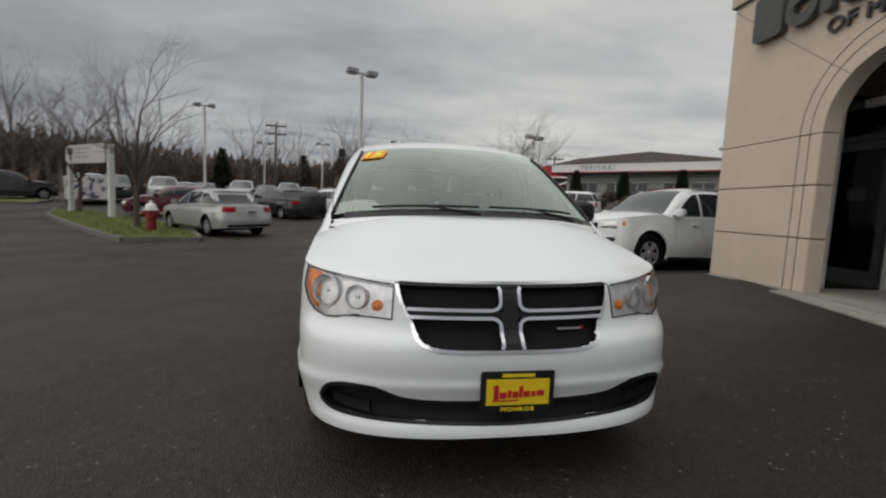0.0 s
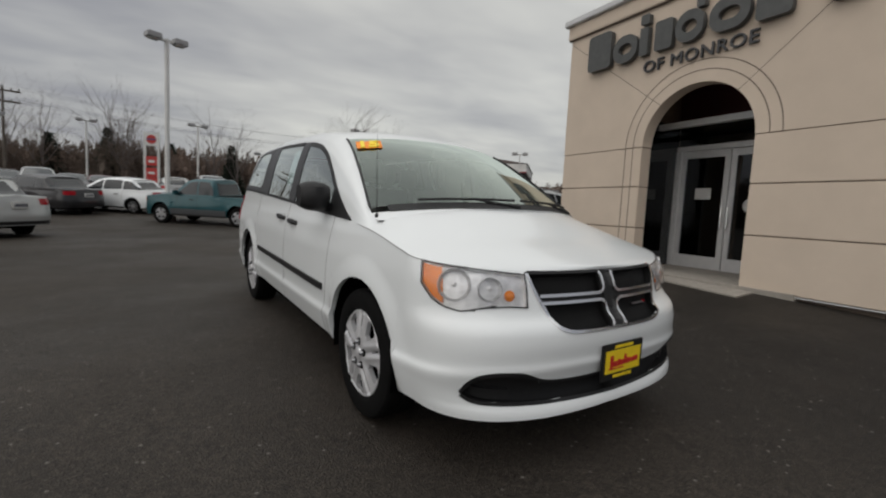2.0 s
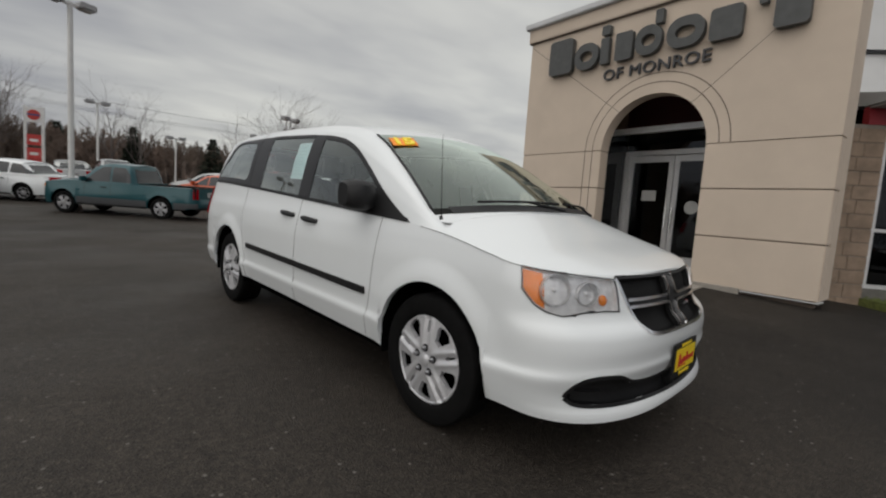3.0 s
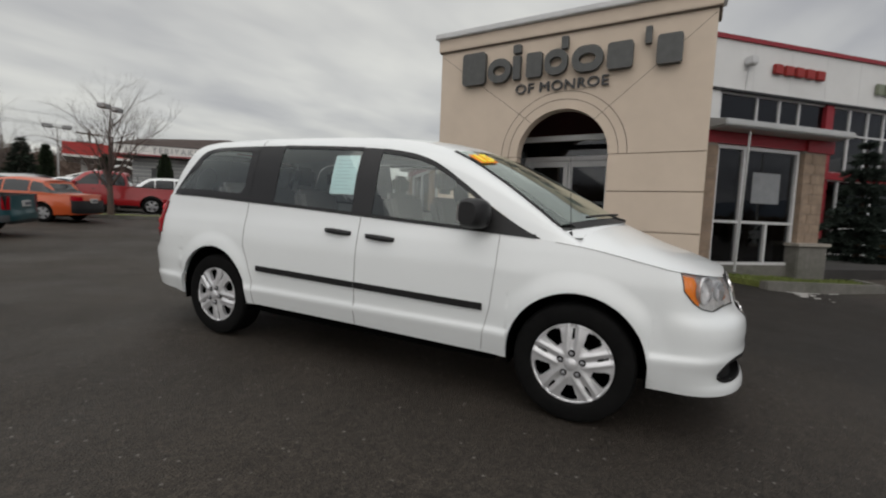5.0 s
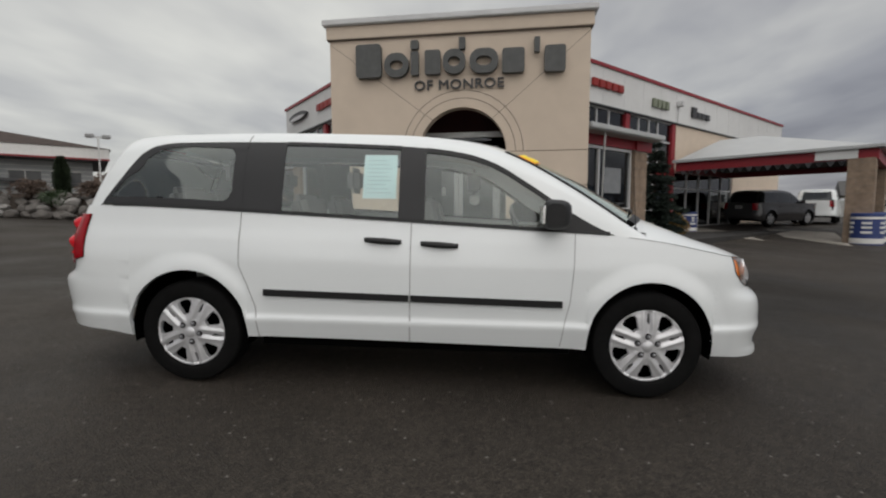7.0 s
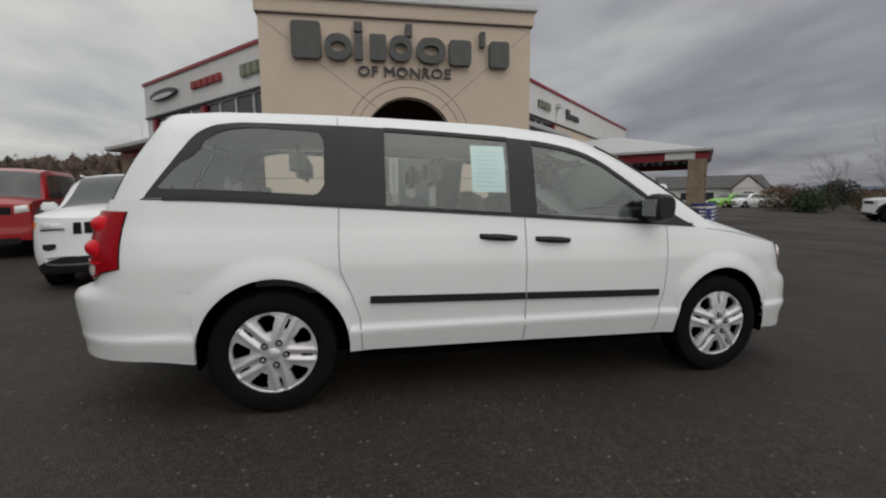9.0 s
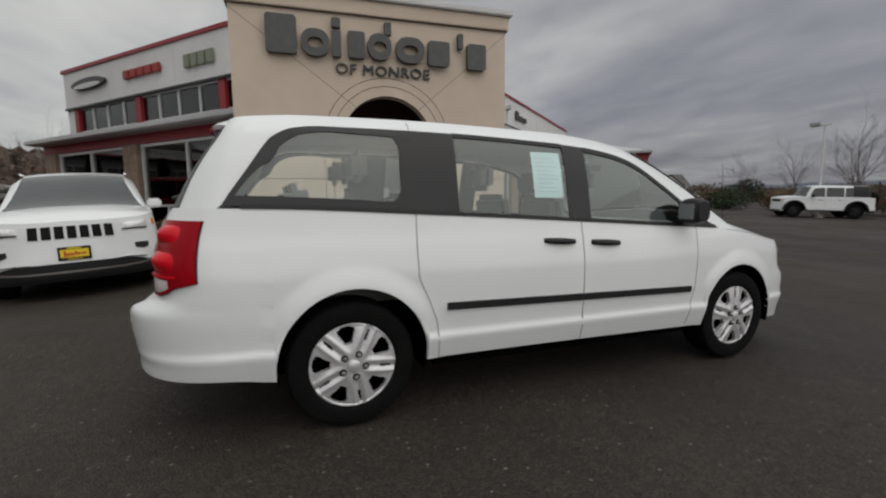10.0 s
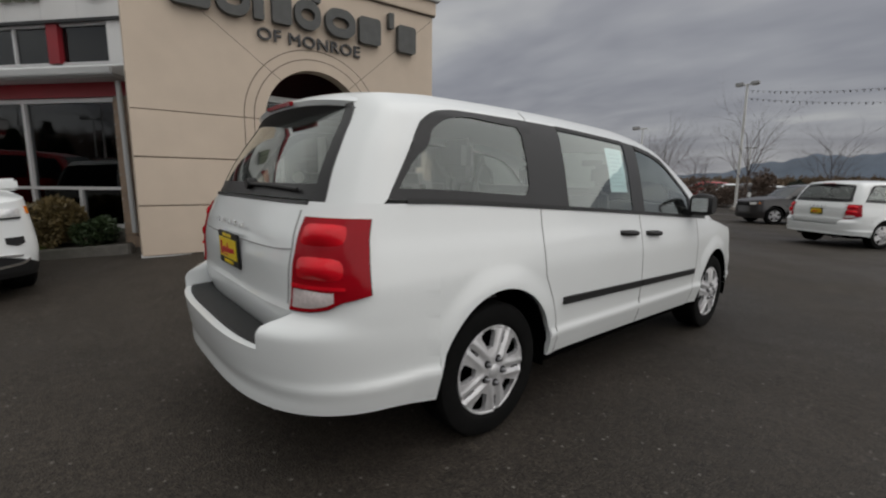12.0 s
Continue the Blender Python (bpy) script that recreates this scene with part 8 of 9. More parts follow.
def hydrant(x, y):
    ob = thing("fire_hydrant", Matrix.Translation((x, y, gz(x, y) + 0.08)) @ Matrix.Rotation(radians(20), 4, "Z"), "red fire hydrant with white bonnet on the grass", "fire hydrant")
    part("barrel", lathe([(0.0, -0.05), (0.19, -0.05), (0.19, 0.03), (0.145, 0.05), (0.14, 0.40), (0.185, 0.43), (0.185, 0.48), (0.15, 0.50), (0.15, 0.66), (0.0, 0.66)], 22), HYDRANT_RED, ob, smooth=True)
    part("bonnet", lathe([(0.20, 0.66), (0.20, 0.70), (0.16, 0.72), (0.15, 0.80), (0.09, 0.87), (0.045, 0.89), (0.045, 0.96), (0.0, 0.96)], 22), PAINT_WHITE, ob, "white painted bonnet", smooth=True)
    for a, r, l in ((0, 0.085, 0.25), (90, 0.06, 0.22), (180, 0.085, 0.25)):
        d = Vector((math.cos(radians(a)), math.sin(radians(a)), 0))
        c = part("nozzle_cap", tube(d * 0.10 + Vector((0, 0, 0.57)), d * l + Vector((0, 0, 0.57)), r, r * 0.9, 14), HYDRANT_RED, ob, smooth=True)
        part("nut", tube(d * l + Vector((0, 0, 0.57)), d * (l + 0.04) + Vector((0, 0, 0.57)), 0.025, None, 6), PAINT_WHITE, c)
    for k in range(8):
        a = k * 0.785
        part("flange_bolt", tube((0.165 * math.cos(a), 0.165 * math.sin(a), 0.42), (0.165 * math.cos(a), 0.165 * math.sin(a), 0.50), 0.014, None, 6), HYDRANT_RED, ob)


hydrant(-8.0, 14.1)
bare_tree(-9.15, 15.35, 4.7, 14, "young bare deciduous tree on the grass island", 0.44, 0.34, 0.115, depth=6)
bare_tree(-15.3, 21.4, 4.9, 5, "bare deciduous tree beside the sign board", 0.44, 0.32, 0.12, depth=6)
bare_tree(5.75, 23.2, 4.5, 23, "bare spreading tree in the small island", 0.5, 0.30, 0.15, depth=7)


def sign_board():
    ax, ay, bx, by = -15.75, 21.6, -12.5, 19.3
    z0 = min(gz(ax, ay), gz(bx, by))
    L = math.hypot(bx - ax, by - ay)
    m = Matrix.Translation((ax, ay, z0)) @ Matrix.Rotation(math.atan2(by - ay, bx - ax), 4, "Z")
    ob = thing("sign_board", m, "pale grey directional sign board on two white posts", "sign")
    for x in (0.0, L):
        part("post", box(x - 0.10, x + 0.10, -0.10, 0.10, -0.1, 3.12, None, 0.015), POLE_WHITE, ob)
    bd = part("board", box(0.05, L - 0.05, -0.18, -0.104, 2.35, 3.16, None, 0.02), BOARD_GREY, ob, "pale grey board")
    part("dark_mark", box(0.28, 0.85, -0.188, -0.181, 2.76, 3.04), INK, bd)
    for x0, x1, z in ((1.05, 2.65, 2.94), (1.05, 2.2, 2.76), (1.05, 2.45, 2.58)):
        part("unreadable_line", box(x0, x1, -0.188, -0.181, z, z + 0.09), LAMP_HEAD, bd)


sign_board()

# ---- lamp posts, poles and wires ----------------------------------------
lamp_post(-2.3, 19.4, 6.7, 25, "white lot lamp post with two flat heads")
lamp_post(-14.0, 31.0, 7.2, 20, "white lot lamp post with two flat heads")
lamp_post(-13.0, 40.0, 6.0, 30, "slim white lamp post far off in the lot", r=0.07)
lamp_post(-1.3, 37.9, 6.4, 15, "slim white lamp post far off in the lot", r=0.07)
lamp_post(-9.0, 45.0, 6.8, 15, "slim white lamp post far off in the lot", r=0.07)
lamp_post(7.37, 26.9, 5.65, 32, "dark lamp post behind the bare tree", r=0.05)
lamp_post(7.96, 34.8, 5.4, -15, "slim lamp post before the fuel station", r=0.05)
lamp_post(3.4, 40.0, 5.0, 10, "low lamp post far off in the lot", r=0.06)
lamp_post(22.0, 29.5, 6.1, -40, "slim lamp post beside the restaurant", r=0.05)
lamp_post(10.1, -26.7, 8.0, 10, "tall white lamp post with strings of pennants")
lamp_post(14.7, -22.5, 5.3, 30, "white lamp post with one small head beside the off-road car", heads=1, r=0.045)
lamp_post(22.0, -62.0, 6.5, 30, "slim white lamp post across the road", r=0.08)


def utility_pole(x, y, top, heading, label):
    z0 = gz(x, y)
    ob = thing("utility_pole", Matrix.Translation((x, y, z0)) @ Matrix.Rotation(radians(heading), 4, "Z"), label, "utility pole", "utility poles")
    H = top - z0
    part("pole", tube((0, 0, -0.1), (0, 0, H), 0.14, 0.10, 10), POLE_WOOD, ob, smooth=True)
    for z in (H - 0.5, H - 1.5):
        part("crossarm", box(-1.25, 1.25, -0.07, 0.07, z, z + 0.16), POLE_WOOD, ob)
        for k in (-1.15, -0.6, 0.6, 1.15):
            part("insulator", lathe([(0, 0.2), (0.07, 0.2), (0.09, 0.3), (0.04, 0.42), (0, 0.42)], 8, Matrix.Translation((k, 0, z))), LAMP_HEAD, ob)
    return ob


utility_pole(-17.3, 57.5, 10.7, 12, "weathered wooden utility pole with two crossarms")
utility_pole(20.6, 63.5, 9.2, -10, "weathered wooden utility pole with two crossarms")


def wire(a, b, sag, r, label, name="overhead_wire"):
    cu = bpy.data.curves.new(name, "CURVE")
    cu.dimensions, cu.bevel_depth, cu.bevel_resolution = "3D", r, 1
    sp = cu.splines.new("POLY")
    sp.points.add(24)
    for k in range(25):
        f = k / 24
        p = Vector(a).lerp(Vector(b), f) - Vector((0, 0, 4 * sag * f * (1 - f)))
        sp.points[k].co = (*p, 1)
    cu.materials.append(INK)
    ob = new(name, cu)
    return tagged(ob, label, "cable", "overhead wires")


for dz in (10.4, 9.4, 9.2):
    for dx in (-1.1, 1.1):
        wire((-17.3 + dx, 57.5, dz + 0.35), (24.0 + dx, 62.0, dz + 0.1), 1.0, 0.009, "thin black overhead wire between poles")
wire((-17.3, 57.5, 9.6), (-75.0, 42.0, 10.5), 1.2, 0.009, "thin black overhead wire between poles")


# strings of pennants on the far lamp post
def pennant_string(a, b, sag, seed):
    rng = random.Random(seed)
    a, b = Vector(a), Vector(b)
    ob = thing("pennant_string", None, "string of small dark pennants hung from the lamp post", "pennants", "pennant strings")
    vs, fs = [], []
    n = 44
    for k in range(n):
        f0, f1 = k / n, (k + 1) / n
        p = a.lerp(b, f0) - Vector((0, 0, 4 * sag * f0 * (1 - f0)))
        q = a.lerp(b, f1) - Vector((0, 0, 4 * sag * f1 * (1 - f1)))
        limb(vs, fs, p, q, 0.006, 0.006, 3)
        u = (q - p).normalized() * 0.05
        d = Vector((rng.uniform(-0.05, 0.05), rng.uniform(-0.05, 0.05), -0.17))
        bm = bmesh.new()
        add_poly(bm, [p - u, p + u, p + d], 0.004, Vector((u.y, -u.x, 0)).normalized())
        part("pennant", bm, INK if k % 3 else LAMP_HEAD, ob)
    part("cord", mesh_of("cord", vs, fs), INK, ob)


pennant_string((10.1, -26.7, 7.6), (-2.5, -30.5, 7.4), 0.55, 1)
pennant_string((10.1, -26.7, 7.1), (-2.5, -32.5, 6.5), 0.5, 2)


def station_sign():
    m = Matrix.Translation((-5.5, 56.0, gz(-5.5, 56))) @ Matrix.Rotation(radians(-12), 4, "Z")
    ob = thing("price_sign", m, "red and white fuel station sign on two white posts", "sign")
    for x in (-0.62, 0.62):
        part("post", box(x - 0.1, x + 0.1, -0.12, 0.12, 0, 6.6), POLE_WHITE, ob)
    part("top_panel", box(-0.52, 0.52, -0.10, 0.10, 5.2, 6.5), POLE_WHITE, ob)
    part("round_mark", tube((0, -0.105, 5.85), (0, -0.13, 5.85), 0.46, 0.46, 28), BAND_RED, ob, "red round mark")
    part("blue_band", box(-0.42, 0.42, -0.15, -0.135, 5.78, 5.92), BAND_BLUE, ob)
    for z in (3.6, 2.4, 1.4):
        p = part("price_panel", box(-0.52, 0.52, -0.10, 0.10, z - 0.45, z + 0.5), BAND_RED, ob, "red price panel")
        part("white_bar", box(-0.3, 0.28, -0.11, -0.101, z - 0.15, z + 0.1), POLE_WHITE, p)


station_sign()

# ---- restaurant on its terrace behind a boulder wall --------------------
WALL_LINE = [(5.5, 35.2), (9.9, 31.2), (13.1, 28.4), (14.1, 24.8), (14.5, 21.6), (16.4, 18.0), (20.0, 14.0)]
TERRACE_Z = 2.12


def terrace():
    bm = bmesh.new()
    inner = [(x + 0.9, y + 0.55) for x, y in WALL_LINE]
    back = [(60, 30), (60, 75), (8, 75), (4.5, 50)]
    add_poly(bm, [(x, y, TERRACE_Z) for x, y in inner + back])
    for (xa, ya), (xb, yb), (ia, ja), (ib, jb) in zip(WALL_LINE, WALL_LINE[1:], inner, inner[1:]):
        bm.faces.new([bm.verts.new(v) for v in ((xa, ya, gz(xa, ya) - 0.1), (xb, yb, gz(xb, yb) - 0.1), (ib, jb, TERRACE_Z - 0.004), (ia, ja, TERRACE_Z - 0.004))])
    xa, ya = WALL_LINE[0]
    bm.faces.new([bm.verts.new(v) for v in ((xa, ya, 0), (inner[0][0], inner[0][1], TERRACE_Z - 0.004), (4.5, 50, TERRACE_Z - 0.004), (4.0, 50, 0))])
    solo("terrace", bm, SOIL, "raised earth terrace behind the boulder wall", "ground", kind="structure")


def boulder_mesh(seed):
    rng = random.Random(seed)
    bm = bmesh.new()
    bmesh.ops.create_icosphere(bm, subdivisions=2, radius=0.5)
    dirs = [(Vector((rng.gauss(0, 1), rng.gauss(0, 1), rng.gauss(0, 1))).normalized(), rng.uniform(0.28, 0.42)) for _ in range(9)]
    for v in bm.verts:
        for d, c in dirs:
            o = v.co.dot(d) - c
            if o > 0:
                v.co -= d * o * 0.85
        v.co *= rng.uniform(0.96, 1.04)
    return finish(bm, True, 28)


def boulder_wall():
    ob = thing("boulder_wall", None, "retaining wall of stacked grey boulders with dry shrubs", "wall", "", "structure")
    rng = random.Random(8)
    meshes = []
    for k in range(6):
        me = boulder_mesh(40 + k)
        me.materials.append(ROCK if k % 3 else ROCK_PALE)
        meshes.append(me)
    for (xa, ya), (xb, yb) in zip(WALL_LINE, WALL_LINE[1:]):
        d = math.hypot(xb - xa, yb - ya)
        for row in range(4):
            n = int(d / 0.62)
            for k in range(n):
                f = (k + rng.uniform(0.1, 0.9)) / n
                x, y = xa + (xb - xa) * f, ya + (yb - ya) * f
                z0 = gz(x, y)
                s = rng.uniform(0.5, 0.95) * (1.0 - 0.08 * row)
                fr = row / 3.6
                p = part("boulder", meshes[rng.randrange(6)], None, ob)
                p.matrix_world = Matrix.Translation((x + 0.8 * fr, y + 0.5 * fr, z0 + 0.16 + (TERRACE_Z - z0 - 0.15) * fr)) @ Matrix.Rotation(rng.uniform(0, 6.28), 4, "Z") @ Matrix.Rotation(rng.uniform(-0.4, 0.4), 4, "X") @ Matrix.Diagonal((s * 1.15, s * 0.9, s * 0.75, 1))


terrace()


def restaurant():
    ax, ay, bx, by = 12.6, 39.5, 23.0, 29.75
    L = math.hypot(bx - ax, by - ay)
    m = Matrix.Translation((ax, ay, TERRACE_Z)) @ Matrix.Rotation(math.atan2(by - ay, bx - ax), 4, "Z")
    ob = thing("restaurant", m, "low restaurant with white lettered fascia and brown hipped roof", "building", "", "structure")
    W, top, low = 10.0, 5.40 - TERRACE_Z, 4.74 - TERRACE_Z
    part("wall", box(0.9, L - 0.9, 1.4, W - 1.4, -0.1, low), SIDING, ob, "pale grey lap siding")
    for k in range(9):
        part("siding_lap", box(0.9, L - 0.9, 1.36, 1.398, 0.12 + k * 0.28, 0.16 + k * 0.28), SIDING_WHITE, ob)
    part("fascia", box(0, L, 0, 0.2, low, top), PAINT_WHITE, ob, "white fascia")
    part("fascia", box(L - 0.2, L, 0.2, W, low, top), PAINT_WHITE, ob)
    part("fascia", box(0, 0.2, 0.2, W, low, top), PAINT_WHITE, ob)
    part("red_stripe", box(-0.02, L + 0.02, -0.03, 0.0, low - 0.10, low + 0.0), WALL_RED, ob, "red stripe below the fascia")
    part("soffit", box(0.05, L - 0.05, 0.05, W - 0.05, low - 0.14, low - 0.02), SIGN_DARK, ob)
    bm = bmesh.new()
    zt = top + 0.01
    e = [bm.verts.new(v) for v in ((-0.1, -0.05, zt), (L + 0.1, -0.05, zt), (L + 0.1, W, zt), (-0.1, W, zt))]
    r = [bm.verts.new((0.6, 4.5, top + 1.05)), bm.verts.new((7.1, 4.5, top + 1.46))]
    for q in ((e[0], e[1], r[1], r[0]), (e[1], e[2], r[1]), (e[2], e[3], r[0], r[1]), (e[3], e[0], r[0])):
        bm.faces.new(q)
    bm.faces.new(e[::-1])
    part("roof", bm, SHINGLE, ob, "dark brown shingle hip roof")
    w = part("sign_letters", text_mesh("TERIYAKI", 0.42, 0.05, space=1.25), LAMP_HEAD, ob, "faded grey letters")
    w.matrix_parent_inverse = Matrix()
    w.matrix_local = Matrix.Translation((4.15, -0.03, low + 0.13))
    for x in (2.2, 4.6, 6.4, 9.2, 11.2):
        p = part("window", box(x, x + 1.5, 1.33, 1.36, 0.75, 1.75), WIN_DARK, ob, "dark window")
        for q in (box(x - 0.06, x + 1.56, 1.31, 1.35, 1.75, 1.82), box(x - 0.06, x + 1.56, 1.31, 1.35, 0.68, 0.75), box(x + 0.72, x + 0.78, 1.31, 1.329, 0.75, 1.75)):
            part("frame_bar", q, SIDING_WHITE, p)
    part("awning", box(8.3, 10.0, 0.4, 1.32, 1.05, 1.22), SIGN_DARK, ob)
    for k in range(8):
        part("rail_post", box(0.3 + k * 1.9, 0.34 + k * 1.9, -1.6, -1.56, -0.02, 0.9), SIGN_DARK, ob)
    for z in (0.45, 0.86):
        part("rail", box(0.3, 13.64, -1.59, -1.57, z, z + 0.035), SIGN_DARK, ob)


restaurant()
for k, (x, y, h) in enumerate(((11.1, 29.3, 1.95), (13.9, 28.2, 1.95), (16.9, 26.6, 2.1), (9.3, 32.2, 1.8), (7.35, 34.6, 2.2))):
    conifer(x, y, h, 0.36, 60 + k, "columnar dark green cypress on the terrace", CYPRESS, 15000, blade=0.11, group="columnar cypresses", z=TERRACE_Z, column=True)


def station():
    m = Matrix.Translation((13.5, 55.0, gz(13.5, 55))) @ Matrix.Rotation(radians(-22), 4, "Z")
    ob = thing("fuel_canopy", m, "fuel station canopy with red band on white columns", "building", "", "structure")
    part("red_band", box(1.5, 12, 0, 8, 3.9, 5.1), BAND_RED, ob, "red canopy band")
    part("white_band", box(1.47, 12.03, -0.03, 8.03, 3.7, 3.9), PAINT_WHITE, ob)
    for x in (3, 10):
        part("column", box(x - 0.25, x + 0.25, 3.6, 4.1, -1, 3.7), PAINT_WHITE, ob)
    hs = thing("gabled_house", Matrix.Translation((18.5, 50.0, TERRACE_Z)) @ Matrix.Rotation(radians(-20), 4, "Z"), "small brown house with pale gable boards", "house", "", "structure")
    part("wall", box(-4, 3, 0, 5, -0.5, 1.1), SHINGLE, hs)
    bm = bmesh.new()
    add_poly(bm, [(-4.6, -0.3, 1.1), (3.6, -0.3, 1.1), (-0.5, -0.3, 2.5)], 5.6, (0, 1, 0))
    part("roof", bm, SHINGLE, hs)
    for a, b in (((-4.6, -0.34, 1.1), (-0.5, -0.34, 2.5)), ((-0.5, -0.34, 2.5), (3.6, -0.34, 1.1))):
        part("gable_board", tube(a, b, 0.10, None, 4), PAINT_WHITE, hs)


station()

# ---- house across the far lot -------------------------------------------
def far_house():
    a = radians(-39.5)
    x, y = -3.3 + 66 * math.cos(a), 5.0 + 66 * math.sin(a)
    m = Matrix.Translation((x, y, gz(x, y))) @ Matrix.Rotation(radians(61), 4, "Z") @ Matrix.Diagonal((0.74, 0.74, 0.86, 1))
    ob = thing("house", m, "white sided house with grey shingle gable roof", "house", "", "structure")
    part("wall", box(-8.5, 6.5, -4.5, 4.5, -0.3, 2.7), SIDING_WHITE, ob)
    bm = bmesh.new()
    add_poly(bm, [(-9, -5.1, 2.6), (-9, 5.1, 2.6), (-9, 0, 4.5)], 16, (1, 0, 0))
    part("roof", bm, SHINGLE_GREY, ob, "grey shingle roof")
    bm = bmesh.new()
    add_poly(bm, [(-7.6, 4.6, 2.5), (-3.6, 4.6, 2.5), (-5.6, 4.6, 4.1)], 1.0, (0, 1, 0))
    part("gable", bm, SIDING_WHITE, ob, "white front gable")
    for p, q in (((-7.9, 5.65, 2.45), (-5.6, 5.65, 4.25)), ((-5.6, 5.65, 4.25), (-3.3, 5.65, 2.45))):
        part("gable_trim", tube(p, q, 0.14, None, 4), SHINGLE_GREY, ob)
    part("porch", box(-7.6, -3.6, 4.5, 5.5, -0.3, 2.5), SIDING_WHITE, ob)
    for x0 in (-6.4, -1.2, 2.4, 4.6):
        yy = 5.5 if x0 == -6.4 else 4.5
        p = part("window", box(x0, x0 + 1.3, yy, yy + 0.06, 0.9, 2.0), WIN_DARK, ob, "dark window")
        part("frame", box(x0 - 0.1, x0 + 1.4, yy, yy + 0.03, 0.8, 2.1), PAINT_WHITE, p)


far_house()

# ---- planting beside the building ---------------------------------------
conifer(13.3, -1.9, 3.5, 1.2, 3, "dense blue-green spruce tree beside the entrance wing", SPRUCE, 26000, blade=0.15)
shrub("yellow_shrub", 14.6, -3.0, 0.5, 0.5, 0.75, 4, "ochre dry shrub beside the red column", STRAW, 2600, 0.10)
BED = [(5.75, 6.95), (6.55, 8.15), (8.3, 10.4), (9.2, 9.7), (6.75, 6.95)]
kerb_run("kerb_bed", [(5.75, 6.95), (6.55, 8.15), (8.3, 10.4)])
solo("planting_bed", sheet_on_ground(BED, 0.09), SOIL, "dark soil bed below the show windows", "ground", kind="structure", smooth=True)
GRASS_BED = [(6.75, 8.2), (8.3, 10.2), (8.75, 9.9), (7.3, 8.0)]
solo("bed_lawn", sheet_on_ground(GRASS_BED, 0.105), GRASS, "narrow strip of green grass in the bed", "lawn", kind="structure", smooth=True)
grass_blades("bed_grass_blades", GRASS_BED, 5000, 0.10, 0.08, 6)
shrub("rhododendron", 7.4, 8.3, 1.0, 0.42, 0.82, 9, "olive brown rhododendron bush below the windows", LEAF, 9000, 0.075, lift=0.08, heading=45)
shrub("rhododendron", 6.75, 7.45, 0.35, 0.3, 0.45, 10, "low green rhododendron beside the block pier", LEAF_GREEN, 2200, 0.07, lift=0.08)
shrub("rhododendron", 8.6, 9.5, 0.6, 0.42, 0.7, 12, "olive brown rhododendron bush below the windows", LEAF, 4200, 0.075, lift=0.08, heading=45)

# grass bed and kerb before the other wing
BED_R = [WR.at(s, n, 0).xy for s, n in ((0.15, 0.06), (2.1, 0.06), (2.1, 0.30), (3.35, 0.35), (3.15, 1.0), (0.5, 1.0))]
solo("side_lawn", sheet_on_ground([tuple(p) for p in BED_R], 0.10), GRASS, "green grass bed at the foot of the wing", "lawn", kind="structure", smooth=True)
grass_blades("side_grass_blades", [tuple(p) for p in BED_R], 4000, 0.09, 0.07, 16)
kerb_run("kerb_side_bed", [tuple(WR.at(s, n, 0).xy) for s, n in ((0.3, 1.05), (3.2, 1.05), (3.45, 0.4))])


def paint_flecks():
    """Worn remains of white paint on the asphalt."""
    rng = random.Random(21)
    bm = bmesh.new()
    for _ in range(34):
        t, w = rng.random(), rng.gauss(0, 0.16)
        x, y = 6.1 + 2.1 * t + w * 0.5, 0.45 - 1.05 * t + w
        r = rng.uniform(0.05, 0.22) * (1.0 if abs(w) < 0.2 else 0.5)
        pts = []
        for k in range(9):
            a = k * 0.698
            rr = r * rng.uniform(0.35, 1.0)
            px, py = x + 1.6 * rr * math.cos(a), y + 0.5 * rr * math.sin(a) - 0.4 * rr * math.cos(a)
            pts.append((px, py, gz(px, py) + 0.006 + 0.0002 * len(pts)))
        add_poly(bm, pts)
    ob = part("worn_paint", bm, mat("worn_white_paint", (0.32, 0.31, 0.29), 0.8, var=0.3, scale=20), None)
    tagged(ob, "scuffed remains of white paint on asphalt", "paint mark", "", "stuff")


paint_flecks()

# pale concrete patches before the canopy
for poly in ([(13.0, -5.5), (16.4, -6.2), (19.6, -5.4), (16.6, -3.9)], [(11.9, -7.4), (14.6, -7.0), (18.4, -8.4), (17.2, -10.4)]):
    solo("concrete_patch", sheet_on_ground(poly, 0.006), CONCRETE, "pale worn concrete patch in the asphalt", "pavement", kind="structure")


def banner_drum(x, y, seed, r=0.42, h=1.0):
    ob = thing("banner_drum", Matrix.Translation((x, y, gz(x, y))) @ Matrix.Rotation(seed, 4, "Z"), "blue and white printed drum cover by the canopy pier", "barrel", "banner drums")
    part("drum", lathe([(0, -0.02), (r, -0.02), (r, h), (r - 0.03, h + 0.02), (0, h + 0.02)], 26), BAND_BLUE, ob, smooth=True)
    for z0, z1 in ((0.03, 0.2 * h), (0.82 * h, 0.9 * h)):
        part("white_band", lathe([(r + 0.004, z0), (r + 0.006, z0), (r + 0.006, z1), (r + 0.004, z1)], 26, None, True), PAINT_WHITE, ob)
    rng = random.Random(int(seed * 10))
    for k in range(6):
        a = k * 1.047
        p = Matrix.Rotation(a, 4, "Z") @ Matrix.Translation((r + 0.003, 0, 0))
        for z in (0.36 * h, 0.52 * h, 0.66 * h):
            w = rng.uniform(0.08, 0.17)
            part("print_bar", box(-0.05, 0.012, -w * r * 2, w * r * 2, z, z + 0.07, p), PAINT_WHITE, ob)


